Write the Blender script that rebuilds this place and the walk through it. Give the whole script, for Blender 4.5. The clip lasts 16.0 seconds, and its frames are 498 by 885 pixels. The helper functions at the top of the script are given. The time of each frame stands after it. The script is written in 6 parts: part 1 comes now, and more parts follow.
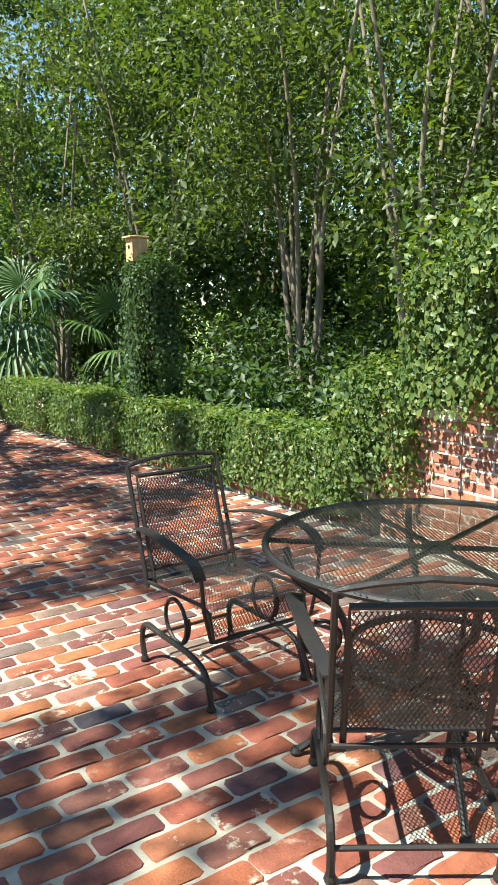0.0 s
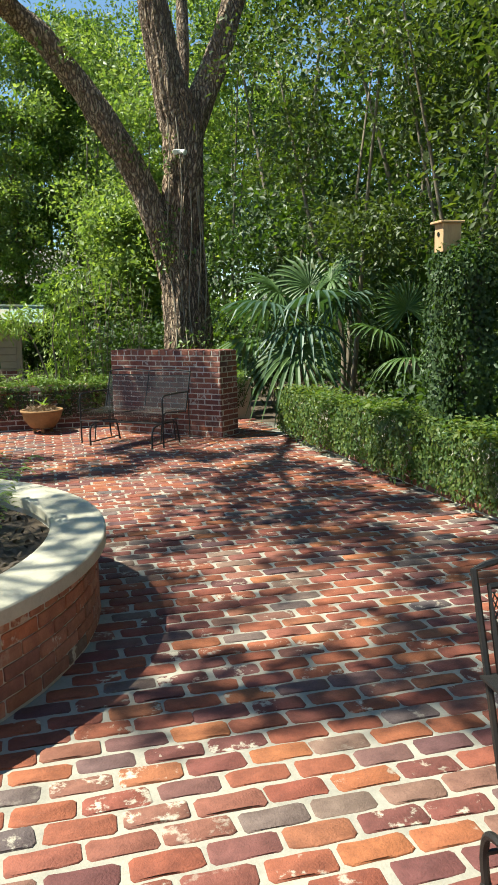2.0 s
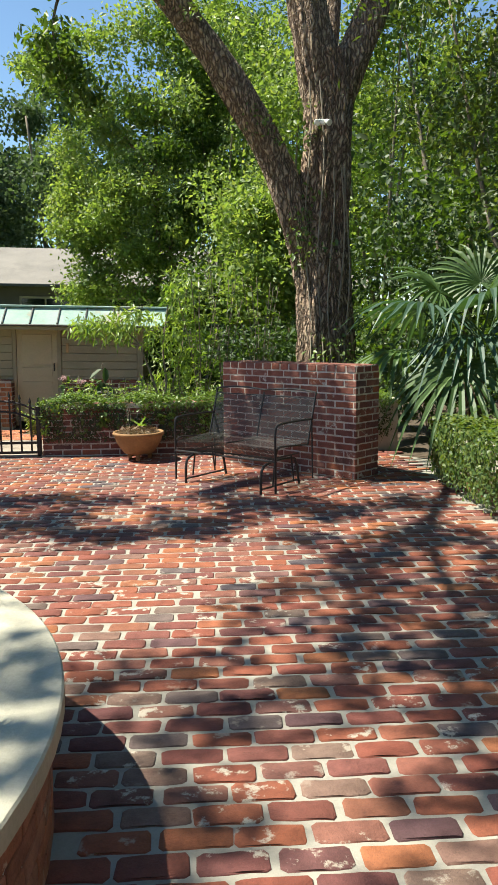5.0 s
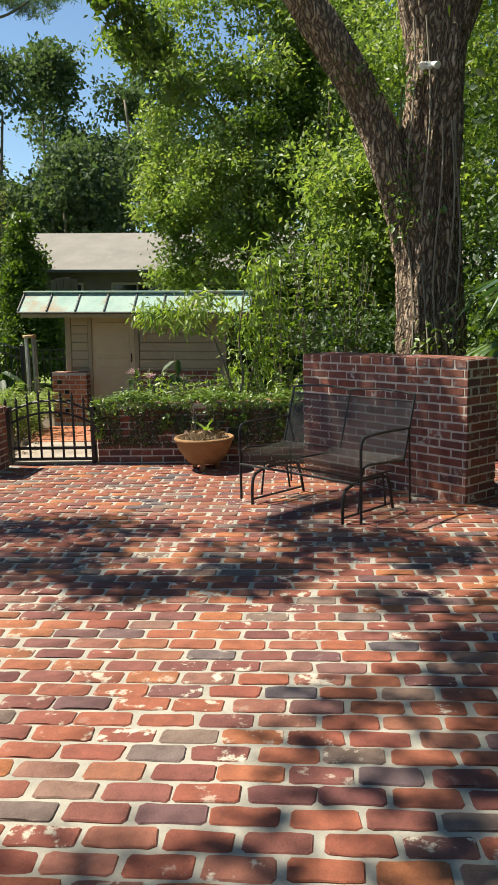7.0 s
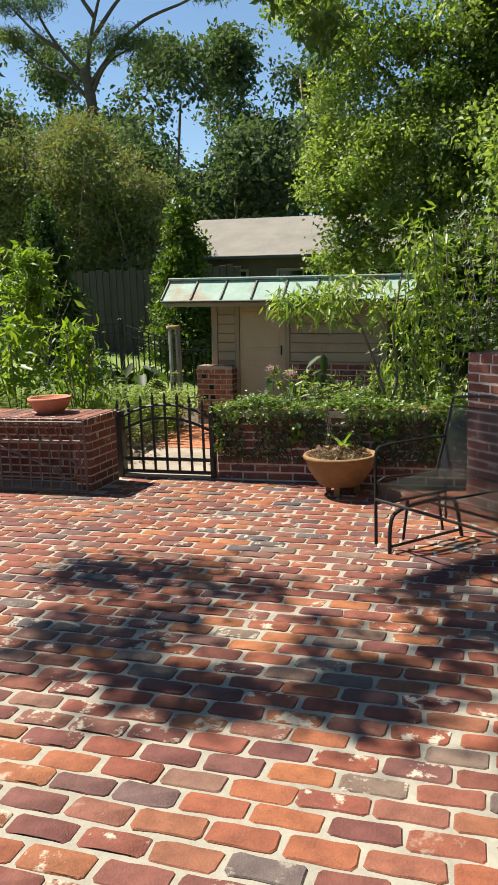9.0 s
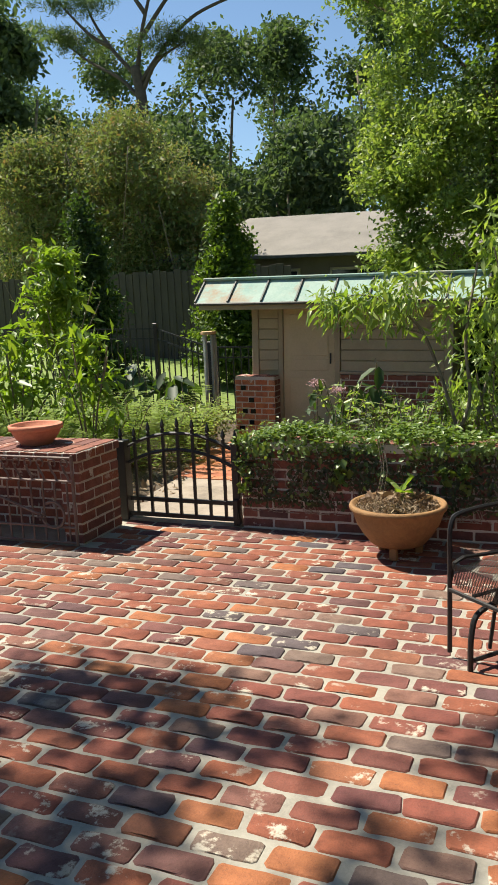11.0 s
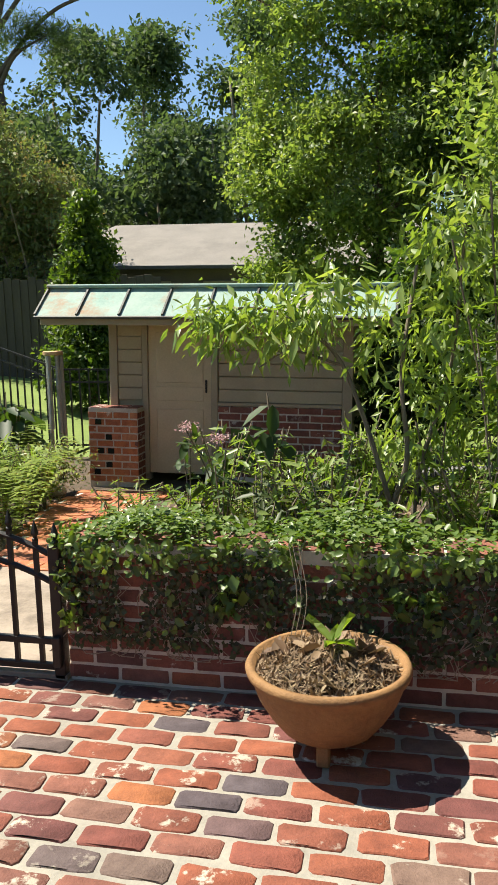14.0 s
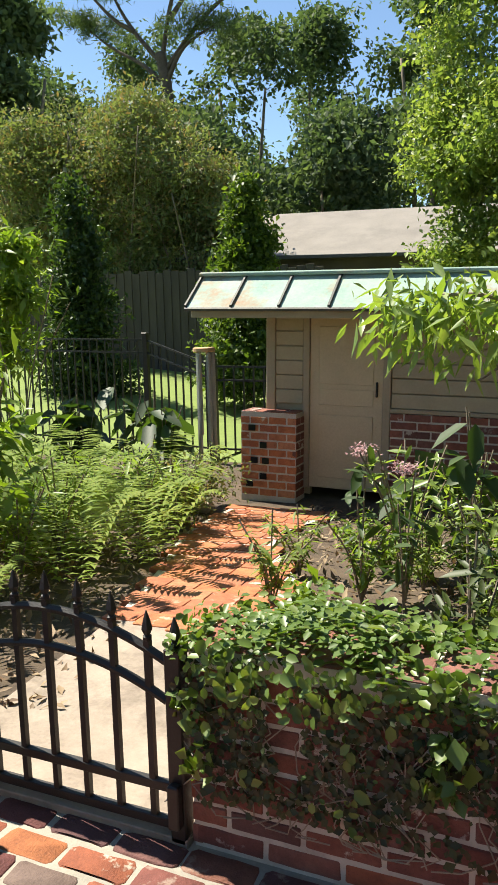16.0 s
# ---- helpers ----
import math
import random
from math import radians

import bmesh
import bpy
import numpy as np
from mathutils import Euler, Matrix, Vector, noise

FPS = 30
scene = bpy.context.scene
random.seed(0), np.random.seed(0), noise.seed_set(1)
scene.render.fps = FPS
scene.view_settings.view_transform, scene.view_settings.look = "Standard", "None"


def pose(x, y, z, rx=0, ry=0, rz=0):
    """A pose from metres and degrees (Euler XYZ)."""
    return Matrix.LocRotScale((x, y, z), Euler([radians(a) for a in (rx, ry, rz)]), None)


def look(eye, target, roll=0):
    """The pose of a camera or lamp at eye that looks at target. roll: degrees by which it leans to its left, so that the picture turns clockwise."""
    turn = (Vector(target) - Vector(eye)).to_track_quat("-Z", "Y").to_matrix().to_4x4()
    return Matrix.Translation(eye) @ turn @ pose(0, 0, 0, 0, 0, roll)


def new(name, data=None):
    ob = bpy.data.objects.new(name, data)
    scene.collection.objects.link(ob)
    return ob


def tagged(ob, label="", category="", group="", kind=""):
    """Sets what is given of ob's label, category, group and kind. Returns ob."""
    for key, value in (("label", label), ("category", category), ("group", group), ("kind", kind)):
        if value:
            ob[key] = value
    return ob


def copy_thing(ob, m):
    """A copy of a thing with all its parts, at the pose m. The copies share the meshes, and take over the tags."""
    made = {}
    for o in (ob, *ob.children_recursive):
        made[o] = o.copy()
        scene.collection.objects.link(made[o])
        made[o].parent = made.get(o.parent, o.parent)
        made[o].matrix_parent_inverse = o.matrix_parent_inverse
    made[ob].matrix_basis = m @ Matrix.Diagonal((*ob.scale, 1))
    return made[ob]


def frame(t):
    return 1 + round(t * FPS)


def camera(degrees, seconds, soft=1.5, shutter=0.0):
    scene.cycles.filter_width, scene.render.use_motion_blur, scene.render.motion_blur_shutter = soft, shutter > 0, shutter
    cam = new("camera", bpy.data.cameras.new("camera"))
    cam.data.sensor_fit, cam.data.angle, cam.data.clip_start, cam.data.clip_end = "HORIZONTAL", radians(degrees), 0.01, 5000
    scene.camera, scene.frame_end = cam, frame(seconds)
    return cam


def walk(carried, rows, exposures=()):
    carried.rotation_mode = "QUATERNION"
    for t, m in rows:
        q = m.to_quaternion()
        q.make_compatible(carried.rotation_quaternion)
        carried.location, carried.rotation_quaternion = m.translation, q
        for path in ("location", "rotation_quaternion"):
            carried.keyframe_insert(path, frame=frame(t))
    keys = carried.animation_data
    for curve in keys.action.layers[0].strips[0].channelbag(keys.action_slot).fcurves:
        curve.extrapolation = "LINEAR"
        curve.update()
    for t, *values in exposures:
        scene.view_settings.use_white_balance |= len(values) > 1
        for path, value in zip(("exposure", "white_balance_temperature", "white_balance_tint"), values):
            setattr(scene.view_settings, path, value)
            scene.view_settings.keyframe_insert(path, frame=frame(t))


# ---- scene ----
cam = camera(35.6, 16.0, soft=1.2)
METRES, EYE, TILT, LEAN, TURN = 10.73, 1.434, -0.73, -1.15, -34.5
ROWS = [
    (0.0, 0.0, 0.0, 0.0, -0.31, -8.97, 1.99),
    (0.5, -0.0032, 0.0258, 0.0017, 6.06, -8.41, 1.92),
    (1.0, -0.01, 0.055, 0.0012, 12.37, -8.13, 1.8),
    (1.5, -0.0217, 0.0842, 0.0004, 17.51, -8.26, 1.85),
    (2.0, -0.0346, 0.1126, 0.0021, 19.97, -8.07, 2.17),
    (2.5, -0.0451, 0.1453, 0.0014, 21.94, -7.64, 2.27),
    (3.0, -0.0564, 0.1757, 0.0016, 24.05, -7.13, 2.27),
    (3.5, -0.0674, 0.2079, 0.003, 26.38, -6.99, 2.06),
    (4.0, -0.0764, 0.2421, 0.0034, 28.67, -6.95, 1.63),
    (6.5, -0.1378, 0.3966, 0.0055, 35.64, -8.03, 1.57),
    (7.0, -0.1516, 0.4244, 0.0072, 38.84, -8.18, 1.85),
    (7.5, -0.1699, 0.4507, 0.0085, 42.25, -8.23, 2.26),
    (8.0, -0.1845, 0.4809, 0.0078, 45.79, -8.33, 2.4),
    (8.5, -0.1974, 0.5088, 0.0104, 48.98, -8.52, 2.31),
    (9.0, -0.2163, 0.5359, 0.0108, 51.78, -8.72, 2.17),
    (9.5, -0.2356, 0.563, 0.0103, 54.38, -8.95, 2.08),
    (12.0, -0.3574, 0.662, 0.0173, 55.99, -8.17, 2.49),
    (12.5, -0.3801, 0.6829, 0.0165, 52.76, -7.83, 2.34),
    (13.0, -0.4013, 0.7045, 0.0173, 49.29, -7.66, 2.13),
    (13.5, -0.4255, 0.7232, 0.0192, 46.68, -7.58, 1.83),
    (14.0, -0.4473, 0.7403, 0.0189, 46.62, -7.63, 1.53),
    (14.5, -0.4693, 0.7594, 0.0194, 48.16, -7.83, 1.24),
    (15.0, -0.4951, 0.7764, 0.0205, 50.57, -7.91, 1.19),
    (15.5, -0.5193, 0.7906, 0.0203, 53.9, -7.9, 1.14),
    (16.0, -0.5365, 0.7998, 0.0217, 58.13, -7.9, 1.31),
]
walk(cam, [(t, pose(0, 0, EYE, TILT, LEAN, TURN) @ pose(METRES * x, METRES * y, METRES * z, 90 + pitch, roll, yaw)) for t, x, y, z, yaw, pitch, roll in ROWS],
     [(0.0, 1.72, 6450, -2), (1.0, 1.68, 6500, -3), (2.0, 1.30, 6600, -2), (4.0, 1.32, 6600, 1), (7.0, 1.08, 6900, 4), (12.0, 0.98, 6850, 6), (16.0, 1.28, 6850, 7)])

# ---- world, sun ----
SUN = Vector((-0.62, 0.13, 1.0)).normalized()
world = bpy.data.worlds.new("world")
scene.world = world
world.use_nodes = True
wn = world.node_tree.nodes
sky = wn.new("ShaderNodeTexSky")
sky.sky_type = "NISHITA"
sky.sun_disc = False
sky.sun_elevation = math.asin(SUN.z)
sky.sun_rotation = math.atan2(SUN.x, SUN.y)
sky.dust_density = 0.0
sky.ozone_density = 4.0
wn["Background"].inputs["Strength"].default_value = 0.075
world.node_tree.links.new(sky.outputs["Color"], wn["Background"].inputs["Color"])
sun_data = bpy.data.lights.new("sun", "SUN")
sun_data.energy, sun_data.angle, sun_data.color = 5.0, radians(0.55), (1.0, 0.94, 0.84)
sun = new("sun", sun_data)
sun.matrix_world = look(SUN * 50, (0, 0, 0))

# ---- materials ----
def material(name):
    m = bpy.data.materials.new(name)
    m.use_nodes = True
    nt = m.node_tree
    b = nt.nodes["Principled BSDF"]
    return m, nt, b


def node(nt, kind, **sets):
    n = nt.nodes.new(kind)
    for k, v in sets.items():
        n.inputs[k].default_value = v
    return n


def noise_fac(nt, scale, detail=5.0, rough=0.6, lo=0.35, hi=0.65, coord="Object"):
    tc = nt.nodes.new("ShaderNodeTexCoord")
    tex = node(nt, "ShaderNodeTexNoise", Scale=scale, Detail=detail, Roughness=rough)
    nt.links.new(tc.outputs[coord], tex.inputs["Vector"])
    mr = node(nt, "ShaderNodeMapRange", **{"From Min": lo, "From Max": hi})
    nt.links.new(tex.outputs["Fac"], mr.inputs["Value"])
    return mr.outputs["Result"], tex


def mix(nt, fac, a, b, blend="MIX"):
    n = nt.nodes.new("ShaderNodeMix")
    n.data_type, n.blend_type = "RGBA", blend
    for sock, v in ((n.inputs["Factor"], fac), (n.inputs["A"], a), (n.inputs["B"], b)):
        if isinstance(v, bpy.types.NodeSocket):
            nt.links.new(v, sock)
        elif isinstance(v, tuple):
            sock.default_value = (*v, 1.0)
        else:
            sock.default_value = v
    return n.outputs["Result"]


def bump(nt, b, height, strength, dist=0.01):
    n = node(nt, "ShaderNodeBump", Strength=strength, Distance=dist)
    nt.links.new(height, n.inputs["Height"])
    nt.links.new(n.outputs["Normal"], b.inputs["Normal"])


def surface(name, c1, c2, rough=0.8, scale=8.0, fine=60.0, dark=(0, 0, 0), stain=0.0, metal=0.0, relief=0.3, stretch=None, depth=0.004):
    """A two-scale mottled surface: broad patches from c1 to c2, fine grain, stains towards dark."""
    m, nt, b = material(name)
    f1, t1 = noise_fac(nt, scale)
    f2, t2 = noise_fac(nt, fine, 4.0, 0.7, 0.3, 0.7)
    col = mix(nt, f1, c1, c2)
    lighter = tuple(min(1.0, v * 1.35) for v in c2)
    g = node(nt, "ShaderNodeMath")
    g.operation = "MULTIPLY"
    nt.links.new(f2, g.inputs[0])
    g.inputs[1].default_value = 0.35
    col = mix(nt, g.outputs[0], col, lighter)
    if stain:
        f3, t3 = noise_fac(nt, scale * 0.45, 6.0, 0.75, 0.52, 0.68)
        s = node(nt, "ShaderNodeMath")
        s.operation = "MULTIPLY"
        nt.links.new(f3, s.inputs[0])
        s.inputs[1].default_value = stain
        col = mix(nt, s.outputs[0], col, dark)
    if stretch:
        for t in [n for n in nt.nodes if n.type == "TEX_NOISE"]:
            link = t.inputs["Vector"].links[0]
            mp = node(nt, "ShaderNodeMapping", Scale=stretch)
            nt.links.new(link.from_socket, mp.inputs["Vector"])
            nt.links.new(mp.outputs["Vector"], t.inputs["Vector"])
    nt.links.new(col, b.inputs["Base Color"])
    b.inputs["Roughness"].default_value = rough
    b.inputs["Metallic"].default_value = metal
    bump(nt, b, f2, relief, depth)
    return m


def brick_material(name, stops, per_island, smear=0.5, smear_colour=(0.62, 0.55, 0.45), rough=0.85):
    m, nt, b = material(name)
    if per_island:
        rnd = nt.nodes.new("ShaderNodeNewGeometry").outputs["Random Per Island"]
    else:
        rnd = nt.nodes.new("ShaderNodeObjectInfo").outputs["Random"]
    ramp = nt.nodes.new("ShaderNodeValToRGB")
    ramp.color_ramp.interpolation = "LINEAR"
    el = ramp.color_ramp.elements
    while len(el) < len(stops):
        el.new(0.5)
    for i, (p, c) in enumerate(stops):
        el[i].position, el[i].color = p, (*c, 1.0)
    nt.links.new(rnd, ramp.inputs["Fac"])
    # each brick is mottled in its own way
    geo = nt.nodes.new("ShaderNodeNewGeometry")
    off = node(nt, "ShaderNodeVectorMath")
    off.operation = "MULTIPLY_ADD"
    comb = nt.nodes.new("ShaderNodeCombineXYZ")
    for s in ("X", "Y", "Z"):
        nt.links.new(rnd, comb.inputs[s])
    nt.links.new(comb.outputs[0], off.inputs[0])
    off.inputs[1].default_value = (37.0, 53.0, 29.0)
    nt.links.new(geo.outputs["Position"], off.inputs[2])

    def tex(scale, detail, lo, hi, rgh=0.65):
        t = node(nt, "ShaderNodeTexNoise", Scale=scale, Detail=detail, Roughness=rgh)
        nt.links.new(off.outputs[0], t.inputs["Vector"])
        r = node(nt, "ShaderNodeMapRange", **{"From Min": lo, "From Max": hi})
        nt.links.new(t.outputs["Fac"], r.inputs["Value"])
        return r.outputs["Result"]

    broad, fine, sm, pit = tex(14, 4, 0.3, 0.7), tex(120, 3, 0.3, 0.75), tex(13, 5, 0.56, 0.63, 0.66), tex(260, 2, 0.62, 0.7)
    col = mix(nt, broad, ramp.outputs["Color"], mix(nt, 1.0, ramp.outputs["Color"], (0.50, 0.46, 0.46), "MULTIPLY"))
    col = mix(nt, mix_value(nt, fine, 0.25), col, mix(nt, 1.0, ramp.outputs["Color"], (1.5, 1.45, 1.4), "MULTIPLY"))
    # mortar smears on some of them
    second = node(nt, "ShaderNodeMath")
    second.operation = "FRACT"
    times = node(nt, "ShaderNodeMath")
    times.operation = "MULTIPLY"
    nt.links.new(rnd, times.inputs[0])
    times.inputs[1].default_value = 17.3
    nt.links.new(times.outputs[0], second.inputs[0])
    sel = node(nt, "ShaderNodeMapRange", **{"From Min": 1.0 - smear, "From Max": 1.25 - smear})
    nt.links.new(second.outputs[0], sel.inputs["Value"])
    sfac = node(nt, "ShaderNodeMath")
    sfac.operation = "MULTIPLY"
    nt.links.new(sm, sfac.inputs[0])
    nt.links.new(sel.outputs["Result"], sfac.inputs[1])
    col = mix(nt, sfac.outputs[0], col, smear_colour)
    col = mix(nt, mix_value(nt, pit, 0.5), col, (0.05, 0.03, 0.025))
    nt.links.new(col, b.inputs["Base Color"])
    b.inputs["Roughness"].default_value = rough
    bump(nt, b, fine, 0.4, 0.005)
    return m


def mix_value(nt, fac, amount):
    n = node(nt, "ShaderNodeMath")
    n.operation = "MULTIPLY"
    nt.links.new(fac, n.inputs[0])
    n.inputs[1].default_value = amount
    return n.outputs[0]


def leaf_material(name, stops, gloss=0.35, through_light=0.45, tint=(1.65, 1.7, 0.5)):
    """Leaves: reflect, let light through, and differ leaf by leaf."""
    m, nt, b = material(name)
    rnd = nt.nodes.new("ShaderNodeNewGeometry").outputs["Random Per Island"]
    ramp = nt.nodes.new("ShaderNodeValToRGB")
    el = ramp.color_ramp.elements
    while len(el) < len(stops):
        el.new(0.5)
    for i, c in enumerate(stops):
        el[i].position, el[i].color = i / (len(stops) - 1), (*c, 1.0)
    nt.links.new(rnd, ramp.inputs["Fac"])
    f, t = noise_fac(nt, 0.9, 3.0, 0.6, 0.3, 0.7)
    col = mix(nt, mix_value(nt, f, 0.5), ramp.outputs["Color"], mix(nt, 1.0, ramp.outputs["Color"], (0.55, 0.7, 0.6), "MULTIPLY"))
    nt.links.new(col, b.inputs["Base Color"])
    b.inputs["Roughness"].default_value = gloss
    tr = nt.nodes.new("ShaderNodeBsdfTranslucent")
    nt.links.new(mix(nt, 1.0, col, tint, "MULTIPLY"), tr.inputs["Color"])
    ms = nt.nodes.new("ShaderNodeMixShader")
    ms.inputs[0].default_value = through_light
    nt.links.new(b.outputs[0], ms.inputs[1])
    nt.links.new(tr.outputs[0], ms.inputs[2])
    nt.links.new(ms.outputs[0], nt.nodes["Material Output"].inputs["Surface"])
    return m


def bark_material(name, crack, c1, c2):
    """Bark in long raised plates with dark furrows between them."""
    m, nt, b = material(name)
    tc = nt.nodes.new("ShaderNodeTexCoord")
    warp = node(nt, "ShaderNodeTexNoise", Scale=5.0, Detail=3.0)
    nt.links.new(tc.outputs["Object"], warp.inputs["Vector"])
    add = nt.nodes.new("ShaderNodeVectorMath")
    add.operation = "MULTIPLY_ADD"
    nt.links.new(warp.outputs["Color"], add.inputs[0])
    add.inputs[1].default_value = (0.16, 0.16, 0.3)
    nt.links.new(tc.outputs["Object"], add.inputs[2])
    mp = node(nt, "ShaderNodeMapping", Scale=(21.0, 21.0, 4.6))
    nt.links.new(add.outputs[0], mp.inputs["Vector"])
    vor = node(nt, "ShaderNodeTexVoronoi", Scale=1.0)
    vor.feature = "DISTANCE_TO_EDGE"
    nt.links.new(mp.outputs["Vector"], vor.inputs["Vector"])
    plate = node(nt, "ShaderNodeMapRange", **{"From Min": 0.02, "From Max": 0.30})
    nt.links.new(vor.outputs["Distance"], plate.inputs["Value"])
    broad, t1 = noise_fac(nt, 2.2)
    fine, t2 = noise_fac(nt, 45.0, 5.0, 0.7, 0.3, 0.7)
    col = mix(nt, broad, c1, c2)
    col = mix(nt, mix_value(nt, fine, 0.5), col, tuple(v * 1.25 for v in c2))
    col = mix(nt, plate.outputs["Result"], crack, col)
    nt.links.new(col, b.inputs["Base Color"])
    b.inputs["Roughness"].default_value = 0.95
    h = nt.nodes.new("ShaderNodeMath")
    h.operation = "MULTIPLY_ADD"
    nt.links.new(fine, h.inputs[0])
    h.inputs[1].default_value = 0.3
    nt.links.new(plate.outputs["Result"], h.inputs[2])
    bump(nt, b, h.outputs[0], 1.0, 0.03)
    return m


FLOOR_STOPS = [(0.0, (0.211, 0.056, 0.036)), (0.16, (0.297, 0.090, 0.043)), (0.30, (0.135, 0.045, 0.043)), (0.42, (0.243, 0.068, 0.043)),
               (0.54, (0.360, 0.126, 0.047)), (0.66, (0.113, 0.054, 0.058)), (0.76, (0.257, 0.075, 0.047)), (0.86, (0.194, 0.131, 0.101)),
               (0.93, (0.095, 0.075, 0.085)), (1.0, (0.315, 0.099, 0.050))]
WALL_STOPS = [(0.0, (0.225, 0.070, 0.046)), (0.25, (0.285, 0.105, 0.070)), (0.5, (0.165, 0.060, 0.050)), (0.7, (0.240, 0.105, 0.080)),
              (0.85, (0.310, 0.098, 0.048)), (1.0, (0.120, 0.060, 0.056))]
ORANGE_STOPS = [(0.0, (0.46, 0.15, 0.06)), (0.4, (0.52, 0.19, 0.08)), (0.7, (0.38, 0.12, 0.06)), (1.0, (0.55, 0.24, 0.12))]
RING_STOPS = [(0.0, (0.381, 0.158, 0.092)), (0.3, (0.458, 0.213, 0.137)), (0.6, (0.280, 0.128, 0.092)), (0.8, (0.508, 0.185, 0.092)), (1.0, (0.216, 0.158, 0.122))]
m_floor_brick = brick_material("paving brick", FLOOR_STOPS, False, 0.42, (0.47, 0.41, 0.33))
m_floor_brick_far = brick_material("paving brick field", FLOOR_STOPS, True, 0.42, (0.47, 0.41, 0.33))
m_wall_brick = brick_material("old wall brick", WALL_STOPS, False, 0.35, (0.5, 0.44, 0.38))
m_ring_brick = brick_material("planter brick", RING_STOPS, False, 0.4)
m_orange_brick = brick_material("orange path brick", ORANGE_STOPS, False, 0.25)
m_mortar = surface("floor mortar", (0.22, 0.20, 0.168), (0.32, 0.295, 0.248), 0.95, 5, 90, (0.2, 0.19, 0.17), 0.5)
m_wall_mortar = surface("wall mortar", (0.42, 0.38, 0.33), (0.52, 0.47, 0.40), 0.95, 6, 80, (0.16, 0.13, 0.11), 0.4)
m_limestone = surface("cast stone cap", (0.36, 0.335, 0.26), (0.45, 0.415, 0.325), 0.8, 4, 70, (0.3, 0.29, 0.24), 0.5)
m_concrete = surface("concrete", (0.20, 0.16, 0.125), (0.31, 0.255, 0.205), 0.9, 4, 60, (0.08, 0.06, 0.045), 0.6)
m_soil = surface("garden soil", (0.045, 0.032, 0.022), (0.10, 0.07, 0.045), 0.95, 6, 50, (0.02, 0.015, 0.01), 0.6, relief=0.8)
m_grass = surface("lawn ground", (0.12, 0.175, 0.035), (0.17, 0.225, 0.05), 0.9, 1.5, 40, (0.07, 0.10, 0.03), 0.4, relief=0.8)
m_iron = surface("black wrought iron", (0.007, 0.007, 0.008), (0.015, 0.013, 0.012), 0.5, 10, 120, (0.06, 0.03, 0.015), 0.15, relief=0.15)
m_rust_iron = surface("brown weathered iron", (0.10, 0.068, 0.056), (0.16, 0.11, 0.09), 0.6, 10, 120, (0.05, 0.03, 0.02), 0.3)
m_terracotta = surface("ochre terracotta", (0.19, 0.098, 0.036), (0.27, 0.145, 0.056), 0.8, 9, 70, (0.12, 0.06, 0.028), 0.6, relief=0.5)
m_red_terracotta = surface("red terracotta", (0.46, 0.16, 0.09), (0.52, 0.20, 0.12), 0.8, 9, 70, (0.28, 0.1, 0.06), 0.4)
m_bark = bark_material("oak bark", (0.11, 0.068, 0.045), (0.32, 0.21, 0.14), (0.52, 0.39, 0.28))
m_pine_bark = surface("dark pine bark", (0.06, 0.045, 0.035), (0.11, 0.085, 0.065), 0.95, 4, 20, (0.03, 0.02, 0.015), 0.5)
m_grey_bark = surface("grey bark", (0.12, 0.095, 0.07), (0.22, 0.18, 0.13), 0.9, 7, 50, (0.06, 0.045, 0.03), 0.5, stretch=(1.5, 1.5, 0.4))
m_vine = surface("dry vine", (0.20, 0.16, 0.12), (0.30, 0.25, 0.19), 0.9, 12, 60)
m_paint = surface("cream shed paint", (0.42, 0.35, 0.235), (0.48, 0.40, 0.27), 0.7, 3, 60, (0.28, 0.25, 0.19), 0.25, relief=0.1)
m_board = surface("taupe board paint", (0.31, 0.26, 0.18), (0.36, 0.31, 0.215), 0.7, 3, 60, (0.2, 0.18, 0.14), 0.25, relief=0.1)
m_trim = surface("brown trim paint", (0.27, 0.225, 0.155), (0.32, 0.27, 0.19), 0.7, 3, 60, (0.16, 0.14, 0.11), 0.25, relief=0.1)
m_copper = surface("verdigris copper", (0.17, 0.29, 0.25), (0.30, 0.39, 0.34), 0.8, 3.4, 40, (0.33, 0.20, 0.12), 1.0, metal=0.0, relief=0.1)
m_dark_metal = surface("dark roof edge", (0.04, 0.04, 0.036), (0.07, 0.065, 0.06), 0.6)
m_shingle = surface("grey asphalt shingle", (0.17, 0.155, 0.14), (0.22, 0.20, 0.18), 0.95, 1.2, 25, (0.12, 0.11, 0.1), 0.4)
m_siding = surface("dark house siding", (0.10, 0.085, 0.07), (0.13, 0.11, 0.09), 0.9, 2, 40)
m_old_wood = surface("grey fence wood", (0.05, 0.043, 0.036), (0.08, 0.068, 0.055), 0.95, 5, 60, (0.05, 0.04, 0.03), 0.4, stretch=(1, 1, 0.2))
m_bird_wood = surface("raw cedar", (0.40, 0.24, 0.12), (0.50, 0.33, 0.18), 0.85, 12, 90, stretch=(1, 1, 0.3))
m_steel = surface("grey tube metal", (0.28, 0.27, 0.26), (0.36, 0.35, 0.33), 0.5, 6, 80, (0.2, 0.18, 0.16), 0.3, metal=0.5)
m_plastic_black = surface("black corrugated plastic", (0.018, 0.018, 0.018), (0.03, 0.03, 0.03), 0.45)
# window glass; also the dark colour that stands for shade inside holes
m_pane_hole_dark = surface("dark window pane and hole shade", (0.01, 0.012, 0.014), (0.015, 0.017, 0.018), 0.08, relief=0.0)
m_white = surface("white lamp plastic", (0.68, 0.67, 0.63), (0.75, 0.74, 0.7), 0.5, relief=0.05)
